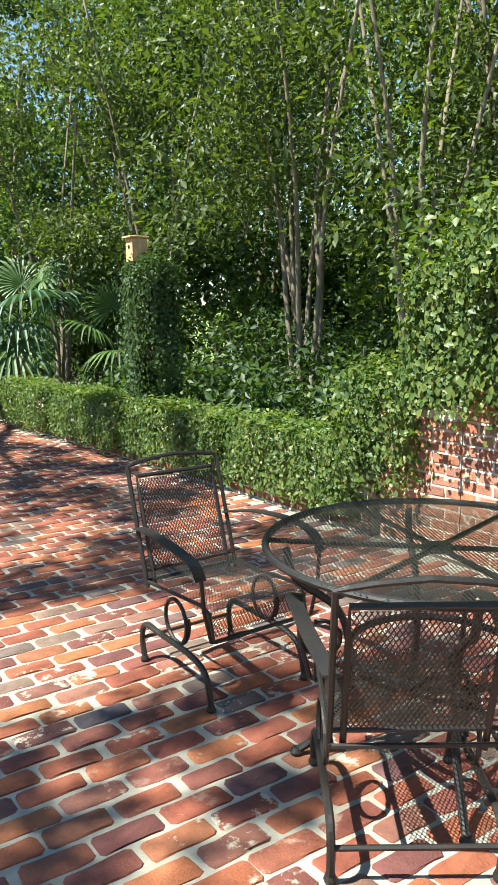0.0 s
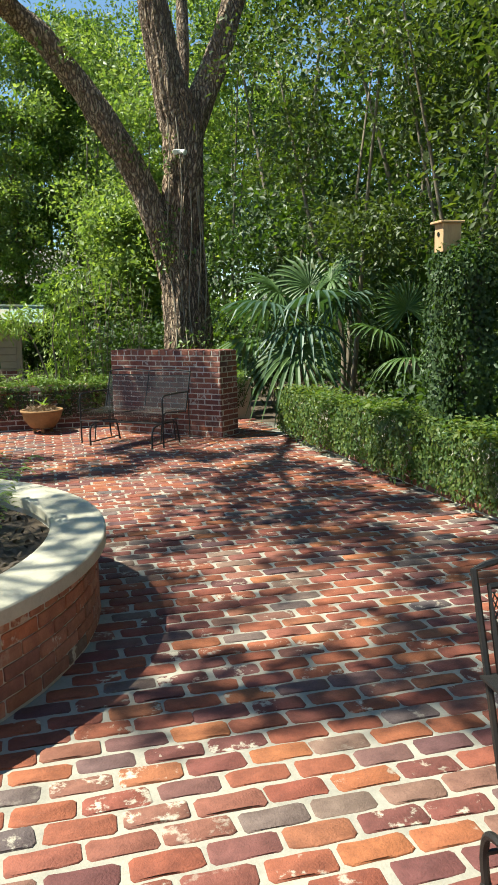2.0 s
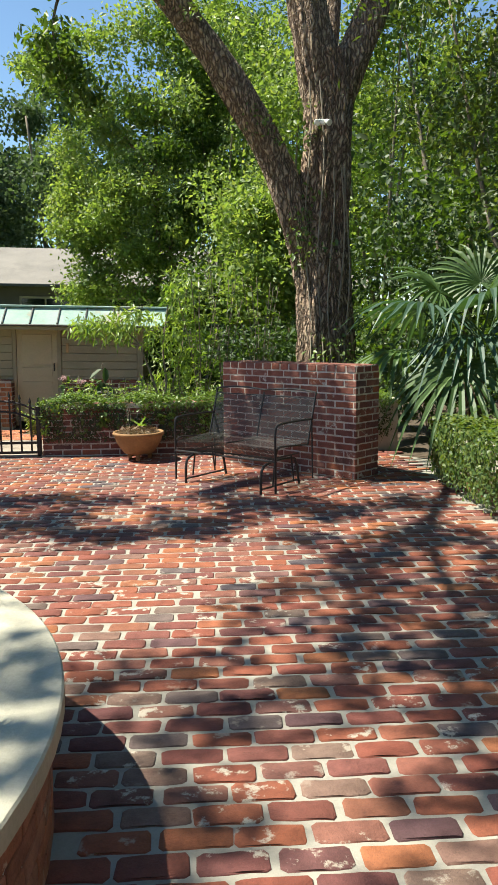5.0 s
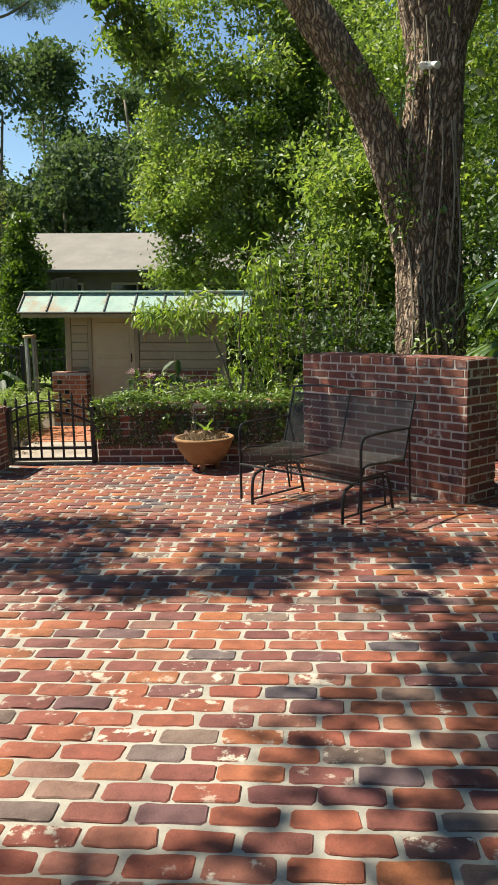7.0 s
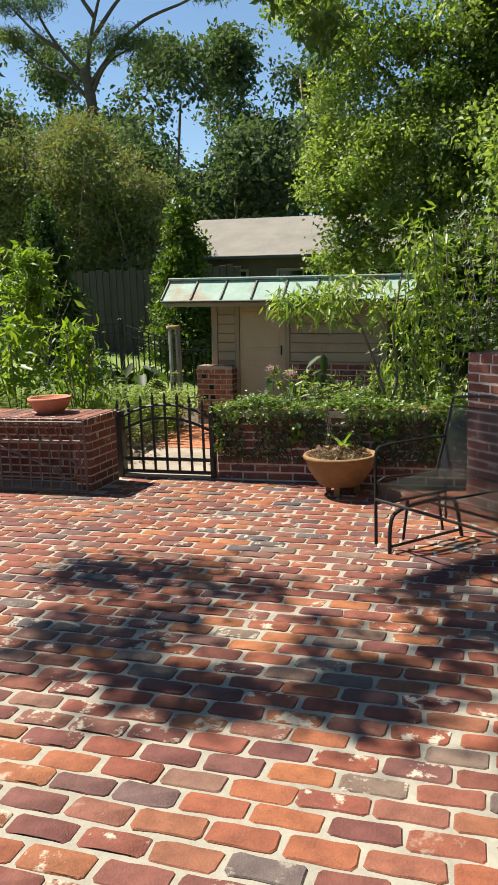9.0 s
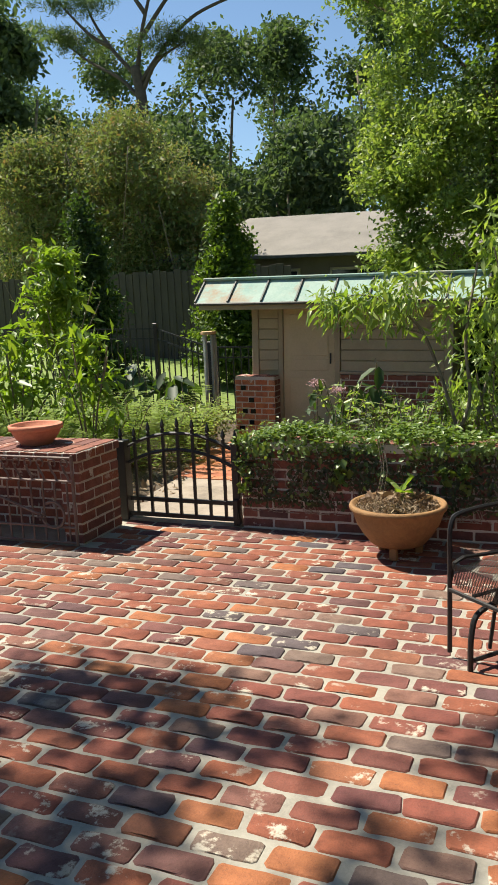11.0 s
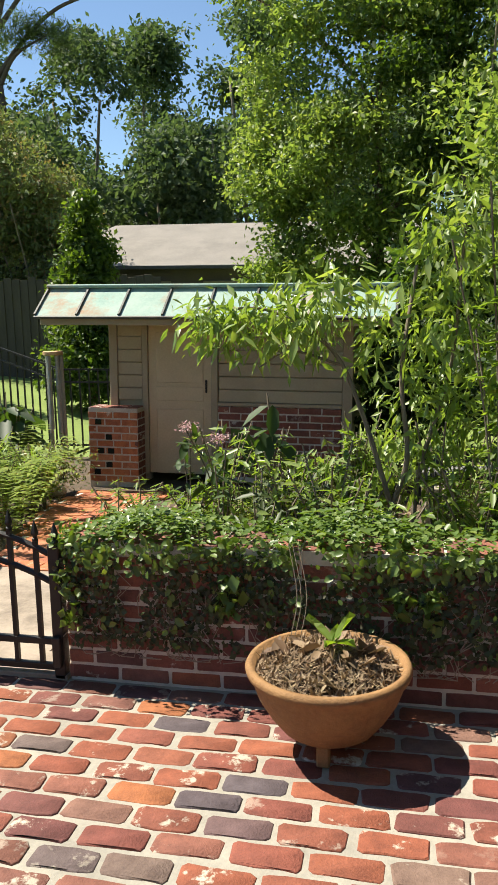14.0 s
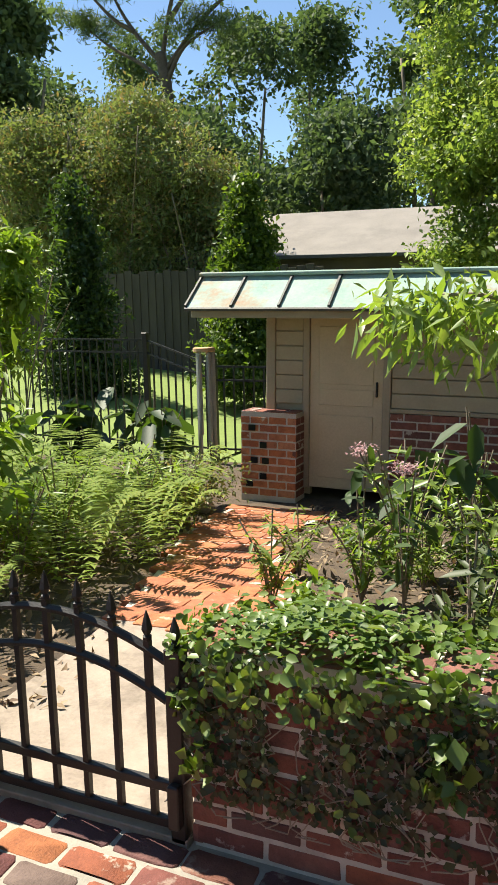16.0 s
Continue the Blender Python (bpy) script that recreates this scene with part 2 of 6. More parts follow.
m_stone = surface("field stone", (0.28, 0.24, 0.19), (0.42, 0.37, 0.30), 0.9, 8, 60, (0.15, 0.12, 0.1), 0.5)
m_dead_leaf = leaf_material("dead leaves", [(0.190, 0.105, 0.060), (0.330, 0.225, 0.135), (0.130, 0.072, 0.044), (0.450, 0.330, 0.205)], 0.7, 0.15, (1, 0.9, 0.7))
m_chips = leaf_material("dark bark chips", [(0.05, 0.035, 0.028), (0.10, 0.07, 0.05), (0.03, 0.022, 0.018), (0.16, 0.11, 0.08)], 0.8, 0.05, (1, 0.9, 0.7))
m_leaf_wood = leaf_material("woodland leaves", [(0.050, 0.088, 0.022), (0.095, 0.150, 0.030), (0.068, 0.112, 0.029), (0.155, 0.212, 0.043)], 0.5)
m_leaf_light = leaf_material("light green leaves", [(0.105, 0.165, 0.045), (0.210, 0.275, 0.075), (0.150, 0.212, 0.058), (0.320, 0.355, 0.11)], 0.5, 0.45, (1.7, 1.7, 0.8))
m_leaf_dark = leaf_material("dark green leaves", [(0.030, 0.060, 0.020), (0.060, 0.100, 0.028), (0.042, 0.075, 0.025)], 0.55, 0.35)
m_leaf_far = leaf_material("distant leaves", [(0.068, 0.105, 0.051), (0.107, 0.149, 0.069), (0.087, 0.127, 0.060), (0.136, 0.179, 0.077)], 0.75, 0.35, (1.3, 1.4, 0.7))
m_leaf_ivy = leaf_material("ivy leaves", [(0.084, 0.138, 0.032), (0.137, 0.202, 0.045), (0.105, 0.166, 0.036), (0.210, 0.258, 0.072)], 0.42, 0.3)
m_leaf_pale = leaf_material("pale grey green leaves", [(0.16, 0.23, 0.09), (0.22, 0.29, 0.12), (0.19, 0.26, 0.10), (0.28, 0.34, 0.16)], 0.45, 0.4, (1.2, 1.25, 0.6))
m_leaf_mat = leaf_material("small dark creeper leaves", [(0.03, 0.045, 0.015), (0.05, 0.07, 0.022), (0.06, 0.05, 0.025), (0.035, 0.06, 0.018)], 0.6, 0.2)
m_leaf_olive = leaf_material("olive green leaves", [(0.046, 0.070, 0.024), (0.078, 0.106, 0.029), (0.060, 0.086, 0.028), (0.120, 0.146, 0.042)], 0.5, 0.4)
m_leaf_hedge = leaf_material("creeping fig leaves", [(0.049, 0.095, 0.027), (0.091, 0.143, 0.040), (0.120, 0.165, 0.042), (0.175, 0.200, 0.050)], 0.5, 0.35)
m_leaf_lime = leaf_material("lime green leaves", [(0.123, 0.198, 0.035), (0.180, 0.258, 0.045), (0.148, 0.220, 0.040), (0.246, 0.304, 0.070)], 0.45, 0.45)
m_leaf_rust = leaf_material("reddish olive leaves", [(0.16, 0.21, 0.08), (0.23, 0.27, 0.11), (0.18, 0.22, 0.09), (0.30, 0.20, 0.11)], 0.7, 0.35, (1.3, 1.3, 0.6))
m_leaf_palm = leaf_material("fan palm leaves", [(0.05, 0.10, 0.028), (0.07, 0.125, 0.035), (0.10, 0.165, 0.05)], 0.55, 0.25)
m_leaf_palm_blue = leaf_material("blue green palm leaves", [(0.040, 0.088, 0.058), (0.066, 0.115, 0.080)], 0.5, 0.25)
m_leaf_pine = leaf_material("pine needles", [(0.10, 0.14, 0.06), (0.15, 0.19, 0.08)], 0.55, 0.4, (1.3, 1.4, 0.7))
m_fern = leaf_material("sunlit fern fronds", [(0.17, 0.235, 0.045), (0.25, 0.32, 0.06), (0.21, 0.28, 0.05), (0.33, 0.37, 0.09)], 0.5, 0.45, (1.6, 1.6, 0.5))
m_leaf_chaste = leaf_material("fresh yellow green leaves", [(0.17, 0.25, 0.06), (0.26, 0.34, 0.10), (0.21, 0.29, 0.08), (0.34, 0.40, 0.15)], 0.4, 0.42, (1.5, 1.55, 0.5))
# mesh grey is lighter than the iron: sun sheen put into the colour
m_mesh = surface("black mesh metal with sheen grey", (0.016, 0.016, 0.017), (0.03, 0.029, 0.028), 0.36, 10, 120, (0.05, 0.03, 0.015), 0.1, relief=0.05)
m_pink = leaf_material("pink petals", [(0.450, 0.260, 0.286), (0.540, 0.390, 0.390)], 0.6, 0.4, (1, 0.9, 0.9))

# ---- mesh helpers ----
def part(name, bm, mat, parent=None, label="", smooth=False):
    me = bpy.data.meshes.new(name)
    bm.to_mesh(me)
    bm.free()
    me.materials.append(mat)
    if smooth:
        me.shade_smooth()
    ob = new(name, me)
    if parent:
        ob.parent = parent
    if label:
        ob["label"] = label
    return ob


def thing(name, label, category, at=(0, 0, 0), group="", kind="", turn=0.0):
    ob = new(name)
    ob.empty_display_size = 0.05
    ob.matrix_world = pose(*at, 0, 0, turn)
    return tagged(ob, label, category, group, kind)


def box(bm, x0, y0, z0, x1, y1, z1, bevel=0.0):
    m = Matrix.Translation(((x0 + x1) / 2, (y0 + y1) / 2, (z0 + z1) / 2)) @ Matrix.Diagonal((x1 - x0, y1 - y0, z1 - z0, 1))
    made = bmesh.ops.create_cube(bm, size=1.0, matrix=m)
    if bevel:
        edges = list({e for v in made["verts"] for e in v.link_edges})
        bmesh.ops.bevel(bm, geom=edges, offset=bevel, segments=1, affect="EDGES", profile=0.5)
    return bm


def boxed(*a):
    return box(bmesh.new(), *a)


def tube(bm, pts, radius, seg=8, caps=True, wobble=0.0, furrow=0.0):
    """A rod along pts; radius is one number or one per point."""
    pts = [Vector(p) for p in pts]
    n = len(pts)
    rad = radius if isinstance(radius, (list, tuple)) else [radius] * n
    rings, up = [], None
    for i, p in enumerate(pts):
        d = (pts[min(i + 1, n - 1)] - pts[max(i - 1, 0)]).normalized()
        if up is None:
            up = d.orthogonal().normalized()
        up = (up - d * up.dot(d)).normalized()
        side = d.cross(up)
        ring = []
        for k in range(seg):
            a = 2 * math.pi * k / seg
            q = up * math.cos(a) + side * math.sin(a)
            r = rad[i]
            if wobble:
                r *= 1.0 + wobble * noise.noise(Vector((p.x * 2 + q.x * 1.7, p.y * 2 + q.y * 1.7, p.z * 0.9)))
                r *= 1.0 + wobble * 0.35 * noise.noise(Vector((q.x * 6, q.y * 6, p.z * 1.5)))
            if furrow:
                s_ = noise.noise(Vector((q.x * 10, q.y * 10, p.z * 1.3 + 7))) + 0.6 * noise.noise(Vector((q.x * 21, q.y * 21, p.z * 2.4)))
                r += furrow * (0.5 - abs(s_) * 1.6)
            ring.append(bm.verts.new(p + q * r))
        rings.append(ring)
    for a, b in zip(rings, rings[1:]):
        for k in range(seg):
            bm.faces.new((a[k], a[(k + 1) % seg], b[(k + 1) % seg], b[k]))
    if caps:
        bm.faces.new(rings[0][::-1])
        bm.faces.new(rings[-1])
    return bm


def rod(*a, **k):
    return tube(bmesh.new(), *a, **k)


def curve_points(ctrl, steps=8):
    """A smooth line through the control points."""
    c = [Vector(p) for p in ctrl]
    c = [c[0] * 2 - c[1]] + c + [c[-1] * 2 - c[-2]]
    out = []
    for i in range(1, len(c) - 2):
        for s in range(steps):
            t = s / steps
            p0, p1, p2, p3 = c[i - 1:i + 3]
            out.append(0.5 * (2 * p1 + (p2 - p0) * t + (2 * p0 - 5 * p1 + 4 * p2 - p3) * t * t + (3 * p1 - p0 - 3 * p2 + p3) * t ** 3))
    out.append(c[-2])
    return out


def lathe(profile, seg=40, bm=None):
    bm = bm or bmesh.new()
    rings = []
    for r, z in profile:
        rings.append([bm.verts.new((r * math.cos(2 * math.pi * k / seg), r * math.sin(2 * math.pi * k / seg), z)) for k in range(seg)])
    for a, b in zip(rings, rings[1:]):
        for k in range(seg):
            bm.faces.new((a[k], a[(k + 1) % seg], b[(k + 1) % seg], b[k]))
    bm.faces.new(rings[0][::-1])
    bm.faces.new(rings[-1])
    return bm


rng = np.random.default_rng(7)


def raw_mesh(name, verts, faces, mat, parent=None):
    me = bpy.data.meshes.new(name)
    nv, nf, k = len(verts), len(faces), faces.shape[1]
    me.vertices.add(nv)
    me.vertices.foreach_set("co", np.ascontiguousarray(verts, dtype=np.float32).ravel())
    me.loops.add(nf * k)
    me.loops.foreach_set("vertex_index", np.ascontiguousarray(faces, dtype=np.int32).ravel())
    me.polygons.add(nf)
    me.polygons.foreach_set("loop_start", np.arange(0, nf * k, k, dtype=np.int32))
    me.update(calc_edges=True)
    me.materials.append(mat)
    ob = new(name, me)
    if parent:
        ob.parent = parent
    return ob


def leaf_arrays(pts, length, width, upward=0.5, outward=None, droop=0.0, spread=0.35, face=None):
    """Folded leaves, one at each point: base, two shoulders, tip."""
    n = len(pts)
    d = rng.normal(size=(n, 3))
    if outward is not None:
        d = d * 0.8 + outward
    d[:, 2] -= droop
    d /= np.linalg.norm(d, axis=1)[:, None] + 1e-9
    up = rng.normal(size=(n, 3)) * (1 - upward) + np.array([0, 0, 1.0]) * upward * 1.6
    if face is not None:
        up = up * 0.55 + face
        d = d - face * (d * face).sum(axis=1)[:, None] * 0.8
        d /= np.linalg.norm(d, axis=1)[:, None] + 1e-9
    s = np.cross(d, up)
    s /= np.linalg.norm(s, axis=1)[:, None] + 1e-9
    nrm = np.cross(s, d)
    L = length * (1 + spread * rng.normal(size=(n, 1))).clip(0.45, 1.8)
    W = width / length * L
    base = pts - d * L * 0.5
    v = np.stack([base, base + d * L * 0.45 + s * W * 0.5 + nrm * W * 0.22, base + d * L, base + d * L * 0.45 - s * W * 0.5 + nrm * W * 0.22], axis=1).reshape(-1, 3)
    i = np.arange(n)[:, None] * 4
    f = np.concatenate([i + np.array([[0, 1, 2]]), i + np.array([[0, 2, 3]])], axis=1).reshape(-1, 3)
    return v, f


def broad_leaves(pts, length, width, upward=0.5, outward=None, droop=0.0, face=None):
    """As leaf_arrays, but with a fuller, rounded outline of six corners."""
    v, f = leaf_arrays(pts, length, width, upward, outward, droop, 0.35, face)
    q = v.reshape(-1, 4, 3)
    base, a, tip, b = q[:, 0], q[:, 1], q[:, 2], q[:, 3]
    a0, a1 = base * 0.38 + a * 0.72 - tip * 0.10, a * 0.80 + tip * 0.28 - base * 0.08
    c0, c1 = base * 0.38 + b * 0.72 - tip * 0.10, b * 0.80 + tip * 0.28 - base * 0.08
    v = np.stack([base, a0, a1, tip, c1, c0], axis=1).reshape(-1, 3)
    i = np.arange(len(q))[:, None] * 6
    f = np.concatenate([i + np.array([[0, 1, 2]]), i + np.array([[0, 2, 3]]), i + np.array([[0, 3, 4]]), i + np.array([[0, 4, 5]])], axis=1).reshape(-1, 3)
    return v, f


def clump_points(clumps, per_sub, sub_r, shell=0.75):
    """Points in small tufts spread over ellipsoids (x, y, z, rx, ry, rz, tufts)."""
    out, away = [], []
    for cx, cy, cz, rx, ry, rz, k in clumps:
        k = int(k)
        u = rng.normal(size=(k, 3))
        u /= np.linalg.norm(u, axis=1)[:, None]
        r = shell + (1 - shell) * rng.random((k, 1)) * rng.choice([1.0, -1.6], size=(k, 1), p=[0.6, 0.4])
        c = np.array([cx, cy, cz]) + u * r * np.array([rx, ry, rz])
        p = c[:, None, :] + rng.normal(size=(k, per_sub, 3)) * sub_r * np.array([1, 1, 0.7])
        out.append(p.reshape(-1, 3))
        away.append(np.repeat(u, per_sub, axis=0))
    return np.concatenate(out), np.concatenate(away)


def foliage(name, clumps, per_sub, sub_r, length, width, mat, parent=None, upward=0.5, droop=0.2, shell=0.75, floor=None):
    p, o = clump_points(clumps, per_sub, sub_r, shell)
    if floor is not None:
        keep = p[:, 2] > floor
        p, o = p[keep], o[keep]
    v, f = leaf_arrays(p, length, width, upward, o * 0.7, droop)
    return raw_mesh(name, v, f, mat, parent)

# ---- setting: ground, floors, walls ----
def sheet(name, pts, z, mat, label, category, thick=0.02):
    bm = bmesh.new()
    top = [bm.verts.new((x, y, z)) for x, y in pts]
    low = [bm.verts.new((x, y, z - thick)) for x, y in pts]
    bm.faces.new(top)
    for i in range(len(pts)):
        j = (i + 1) % len(pts)
        bm.faces.new((top[j], top[i], low[i], low[j]))
    bmesh.ops.recalc_face_normals(bm, faces=bm.faces)
    return tagged(part(name, bm, mat), label, category, kind="structure")


bm = bmesh.new()
bmesh.ops.create_grid(bm, x_segments=60, y_segments=60, size=300)
for v in bm.verts:
    r = math.hypot(v.co.x, v.co.y)
    v.co.z = -0.40 + (max(0.0, r - 60) * 0.012)
ground = tagged(part("ground", bm, m_grass), "mown green lawn running on under the trees", "ground", kind="structure")
bm = bmesh.new()
lawn_rows = []
for y in np.linspace(17.9, 29.0, 24):
    f = min(max((y - 18.0) / 8.0, 0.0), 1.0)
    lawn_rows.append([bm.verts.new((x, y, -0.37 + 0.115 * max(-4.6 - x, 0.0) * f * (3 - 2 * f) * f ** 0.2)) for x in np.linspace(-24, -4.2, 24)])
for ra, rb in zip(lawn_rows, lawn_rows[1:]):
    for i in range(23):
        bm.faces.new((ra[i], ra[i + 1], rb[i + 1], rb[i]))
lawn = tagged(part("ground_lawn_rise", bm, m_grass, smooth=True), "mown lawn rising towards the board fence", "lawn", kind="structure")


def gz(y):
    """The garden's height: it falls from the gate towards the shed."""
    return -0.09 * min(max(y - 13.3, 0.0), 3.65)


PATIO = [(-9, -6), (3.36, -6), (3.36, 11.4), (2.7, 12.1), (-9, 12.1)]
pavement = sheet("pavement", PATIO, -0.0055, m_mortar, "old red brick patio laid in running bond with wide grey joints", "patio", 0.4)
bed_east = sheet("ground_bed_east", [(3.3, -8), (40, -8), (40, 19), (4, 19), (0.6, 17.5), (0.6, 15.4), (2.0, 12.15), (2.7, 12.12), (3.3, 11.5)], -0.02, m_soil, "dark leaf-strewn soil under the trees", "soil bed", 0.4)
bm = bmesh.new()
bed_rows = [[bm.verts.new((x, y, gz(y) - 0.012 + 0.012 * noise.noise(Vector((x * 2, y * 2, 0))))) for x in np.linspace(-9.0, 0.6, 40)] for y in np.linspace(12.12, 18.9, 36)]
for ra, rb in zip(bed_rows, bed_rows[1:]):
    for i in range(39):
        bm.faces.new((ra[i], ra[i + 1], rb[i + 1], rb[i]))
bed_garden = tagged(part("ground_bed_garden", bm, m_soil), "dark garden soil of the planted bed", "soil bed", kind="structure")
bed_corner = sheet("ground_bed_corner", [(0.6, 12.12), (1.99, 12.12), (0.6, 15.35)], -0.018, m_soil, "dark garden soil beside the wall", "soil bed", 0.4)
pad = sheet("pavement_gate_pad", [(-1.86, 12.12), (-0.88, 12.12), (-0.92, 12.6), (-1.02, 13.25), (-1.95, 13.35)], 0.012, m_concrete, "pale stained concrete pad behind the garden gate", "concrete pad", 0.05)
PATH_L = curve_points([(-1.95, 13.35, 0), (-2.22, 14.2, 0), (-2.65, 15.4, 0), (-2.85, 16.75, 0)], 6)
PATH_R = curve_points([(-1.02, 13.25, 0), (-1.35, 14.3, 0), (-1.95, 15.5, 0), (-1.85, 16.75, 0)], 6)
bm = bmesh.new()
path_rows = [(bm.verts.new((l.x, l.y, gz(l.y) + 0.012)), bm.verts.new((r.x, r.y, gz(r.y) + 0.012))) for l, r in zip(PATH_L, PATH_R)]
for ra, rb in zip(path_rows, path_rows[1:]):
    bm.faces.new((ra[0], ra[1], rb[1], rb[0]))
path_floor = tagged(part("pavement_path", bm, m_wall_mortar), "orange brick garden path leading down to the shed", "brick path", kind="structure")


def core_wall(name, p0, p1, depth, z0, z1, mat, label):
    """A wall's mortar body from p0 to p1, depth to the left of that way."""
    a, b = Vector((*p0, 0)), Vector((*p1, 0))
    d = (b - a).normalized()
    n = Vector((-d.y, d.x, 0))
    bm = bmesh.new()
    low = [bm.verts.new(q + Vector((0, 0, z0))) for q in (a, b, b + n * depth, a + n * depth)]
    top = [bm.verts.new(q.co + Vector((0, 0, z1 - z0))) for q in low]
    bm.faces.new(low[::-1])
    bm.faces.new(top)
    for i in range(4):
        j = (i + 1) % 4
        bm.faces.new((low[i], low[j], top[j], top[i]))
    return tagged(part(name, bm, mat), label, "brick wall", kind="structure")


PIER_A, PIER_B = (1.19, 11.57), (2.37, 10.31)
pier = core_wall("wall_pier", PIER_A, PIER_B, 0.36, -0.05, 1.05, m_wall_mortar, "low dark red brick pier wall below the big oak")
GARDEN_Y = 12.05
garden_wall = core_wall("wall_garden", (-0.83, GARDEN_Y), (3.2, GARDEN_Y), 0.24, -0.05, 0.58, m_wall_mortar, "low brick garden wall draped with ivy")
hedge_wall = core_wall("wall_hedge", (3.38, 3.55), (3.38, 5.2), -0.26, -0.05, 0.48, m_wall_mortar, "low brick kerb wall grown over with creeping fig")
hedge_wall_far = core_wall("wall_hedge_far", (3.38, 5.2), (3.18, 10.3), -0.26, -0.05, 0.46, m_wall_mortar, "low brick kerb wall grown over with creeping fig")
RWALL_X = 3.44
east_low = core_wall("wall_east_low", (RWALL_X, 3.5), (RWALL_X, 2.86), 0.25, -0.05, 0.85, m_wall_mortar, "red brick wall stepping down below the ivy")
east_wall = core_wall("wall_east", (RWALL_X, 2.85), (RWALL_X, -5.5), 0.25, -0.05, 1.45, m_wall_mortar, "tall red brick wall with ivy hanging over its top")
west_wall = core_wall("wall_west", (-9.2, -6), (-9.2, 12.2), 0.25, -0.05, 2.4, m_wall_mortar, "plain brick wall closing the patio")
south_wall = core_wall("wall_south", (3.6, -6.0), (-9.2, -6.0), -0.25, -0.05, 3.0, m_wall_mortar, "plain brick house wall behind the patio")


def brick_box():
    """A brick counter with an open niche behind an iron screen."""
    bm = bmesh.new()
    box(bm, -4.4, 11.42, -0.05, -4.2, 11.9, 0.54)
    box(bm, -1.82, 11.43, -0.05, -1.685, 11.899, 0.54)
    box(bm, -4.199, 11.75, -0.05, -1.821, 11.9, 0.54)
    box(bm, -4.4, 11.41, 0.541, -1.675, 11.91, 0.596, 0.006)
    return tagged(part("wall_counter", bm, m_wall_mortar), "low brick counter with an open niche under a brick top", "brick counter", kind="structure")


counter = brick_box()
RING_C, RING_R, RING_H = (-1.1, 5.1), 1.66, 0.44


def ring(name, r0, r1, z0, z1, mat, label, parent=None, seg=96, bevel=0.0):
    bm = bmesh.new()
    prof = [(r0, z0), (r1, z0), (r1, z1 - bevel), (r1 - bevel, z1), (r0 + bevel, z1), (r0, z1 - bevel)]
    rings = []
    for r, z in prof:
        rings.append([bm.verts.new((RING_C[0] + r * math.cos(2 * math.pi * k / seg), RING_C[1] + r * math.sin(2 * math.pi * k / seg), z)) for k in range(seg)])
    for a, b in zip(rings, rings[1:] + rings[:1]):
        for k in range(seg):
            bm.faces.new((a[k], a[(k + 1) % seg], b[(k + 1) % seg], b[k]))
    bmesh.ops.recalc_face_normals(bm, faces=bm.faces)
    return part(name, bm, mat, parent, label)


planter = thing("planter", "round brick planter with a pale cast stone cap", "planter", (0, 0, 0))
ring("planter_wall", RING_R - 0.20, RING_R - 0.004, -0.05, RING_H - 0.06, m_wall_mortar, "curved brick wall of the planter", planter)
ring("cap", RING_R - 0.22, RING_R + 0.05, RING_H - 0.06, RING_H, m_limestone, "smooth pale stone cap", planter, bevel=0.006)
bm = bmesh.new()
bmesh.ops.create_circle(bm, cap_ends=True, segments=64, radius=RING_R - 0.195, matrix=Matrix.Translation((*RING_C, RING_H - 0.10)))
part("soil", bm, m_soil, planter, "dark bark mulch")

# ---- garden gate ----
def garden_gate():
    g = thing("garden_gate", "low arched black iron gate with spear finials, closed", "gate", (0, 0, 0))
    y, x0, x1 = GARDEN_Y, -1.685, -0.90
    part("post", boxed(-1.79, y - 0.045, 0.0, -1.69, y + 0.045, 0.57, 0.006), m_iron, g, "thick black gate post")
    part("post", boxed(-0.895, y - 0.025, 0.0, -0.845, y + 0.025, 0.57, 0.004), m_iron, g)
    part("hinge_box", boxed(-0.885, y - 0.055, 0.06, -0.85, y - 0.027, 0.19, 0.004), m_iron, g)
    mid, half = (x0 + x1) / 2, (x1 - x0) / 2
    arch = lambda x, top: top - 0.10 * ((x - mid) / half) ** 2
    for top in (0.625, 0.51):
        pts = [(x0 + (x1 - x0) * i / 16, y, arch(x0 + (x1 - x0) * i / 16, top)) for i in range(17)]
        part("arched_rail", rod(pts, 0.013, 6), m_iron, g)
    for z in (0.155, 0.045):
        part("rail", boxed(x0, y - 0.012, z - 0.014, x1, y + 0.012, z + 0.014, 0.002), m_iron, g)
    spear = [(0.011, 0), (0.014, 0.004), (0.014, 0.012), (0.008, 0.016), (0.017, 0.034), (0.012, 0.055), (0.002, 0.085)]
    n = 7
    for i in range(n):
        x = x0 + (x1 - x0) * (i + 0.5) / n
        top = arch(x, 0.625) + 0.025
        bar = part("picket", boxed(x - 0.009, y - 0.009, 0.045, x + 0.009, y + 0.009, top), m_iron, g)
        sp = part("finial", lathe(spear, 6), m_iron, bar)
        sp.location = (x, y, top)
    for x in (-0.87, -1.74):
        sp = part("finial", lathe(spear, 8), m_iron, g)
        sp.location = (x, y, 0.57)
    part("sill", boxed(-1.76, y - 0.025, -0.02, -0.84, y + 0.07, 0.018, 0.003), m_concrete, g, "pale concrete gate sill")
    return g


garden_gate()


def flower(bm, x, y, z, r, ax):
    for k in range(6):
        a = k * math.pi / 3
        bmesh.ops.create_icosphere(bm, subdivisions=1, radius=r * 0.42, matrix=Matrix.Translation((x + r * math.cos(a), y, z + r * math.sin(a))))
    bmesh.ops.create_icosphere(bm, subdivisions=1, radius=r * 0.5, matrix=Matrix.Translation((x, y - 0.004, z)))


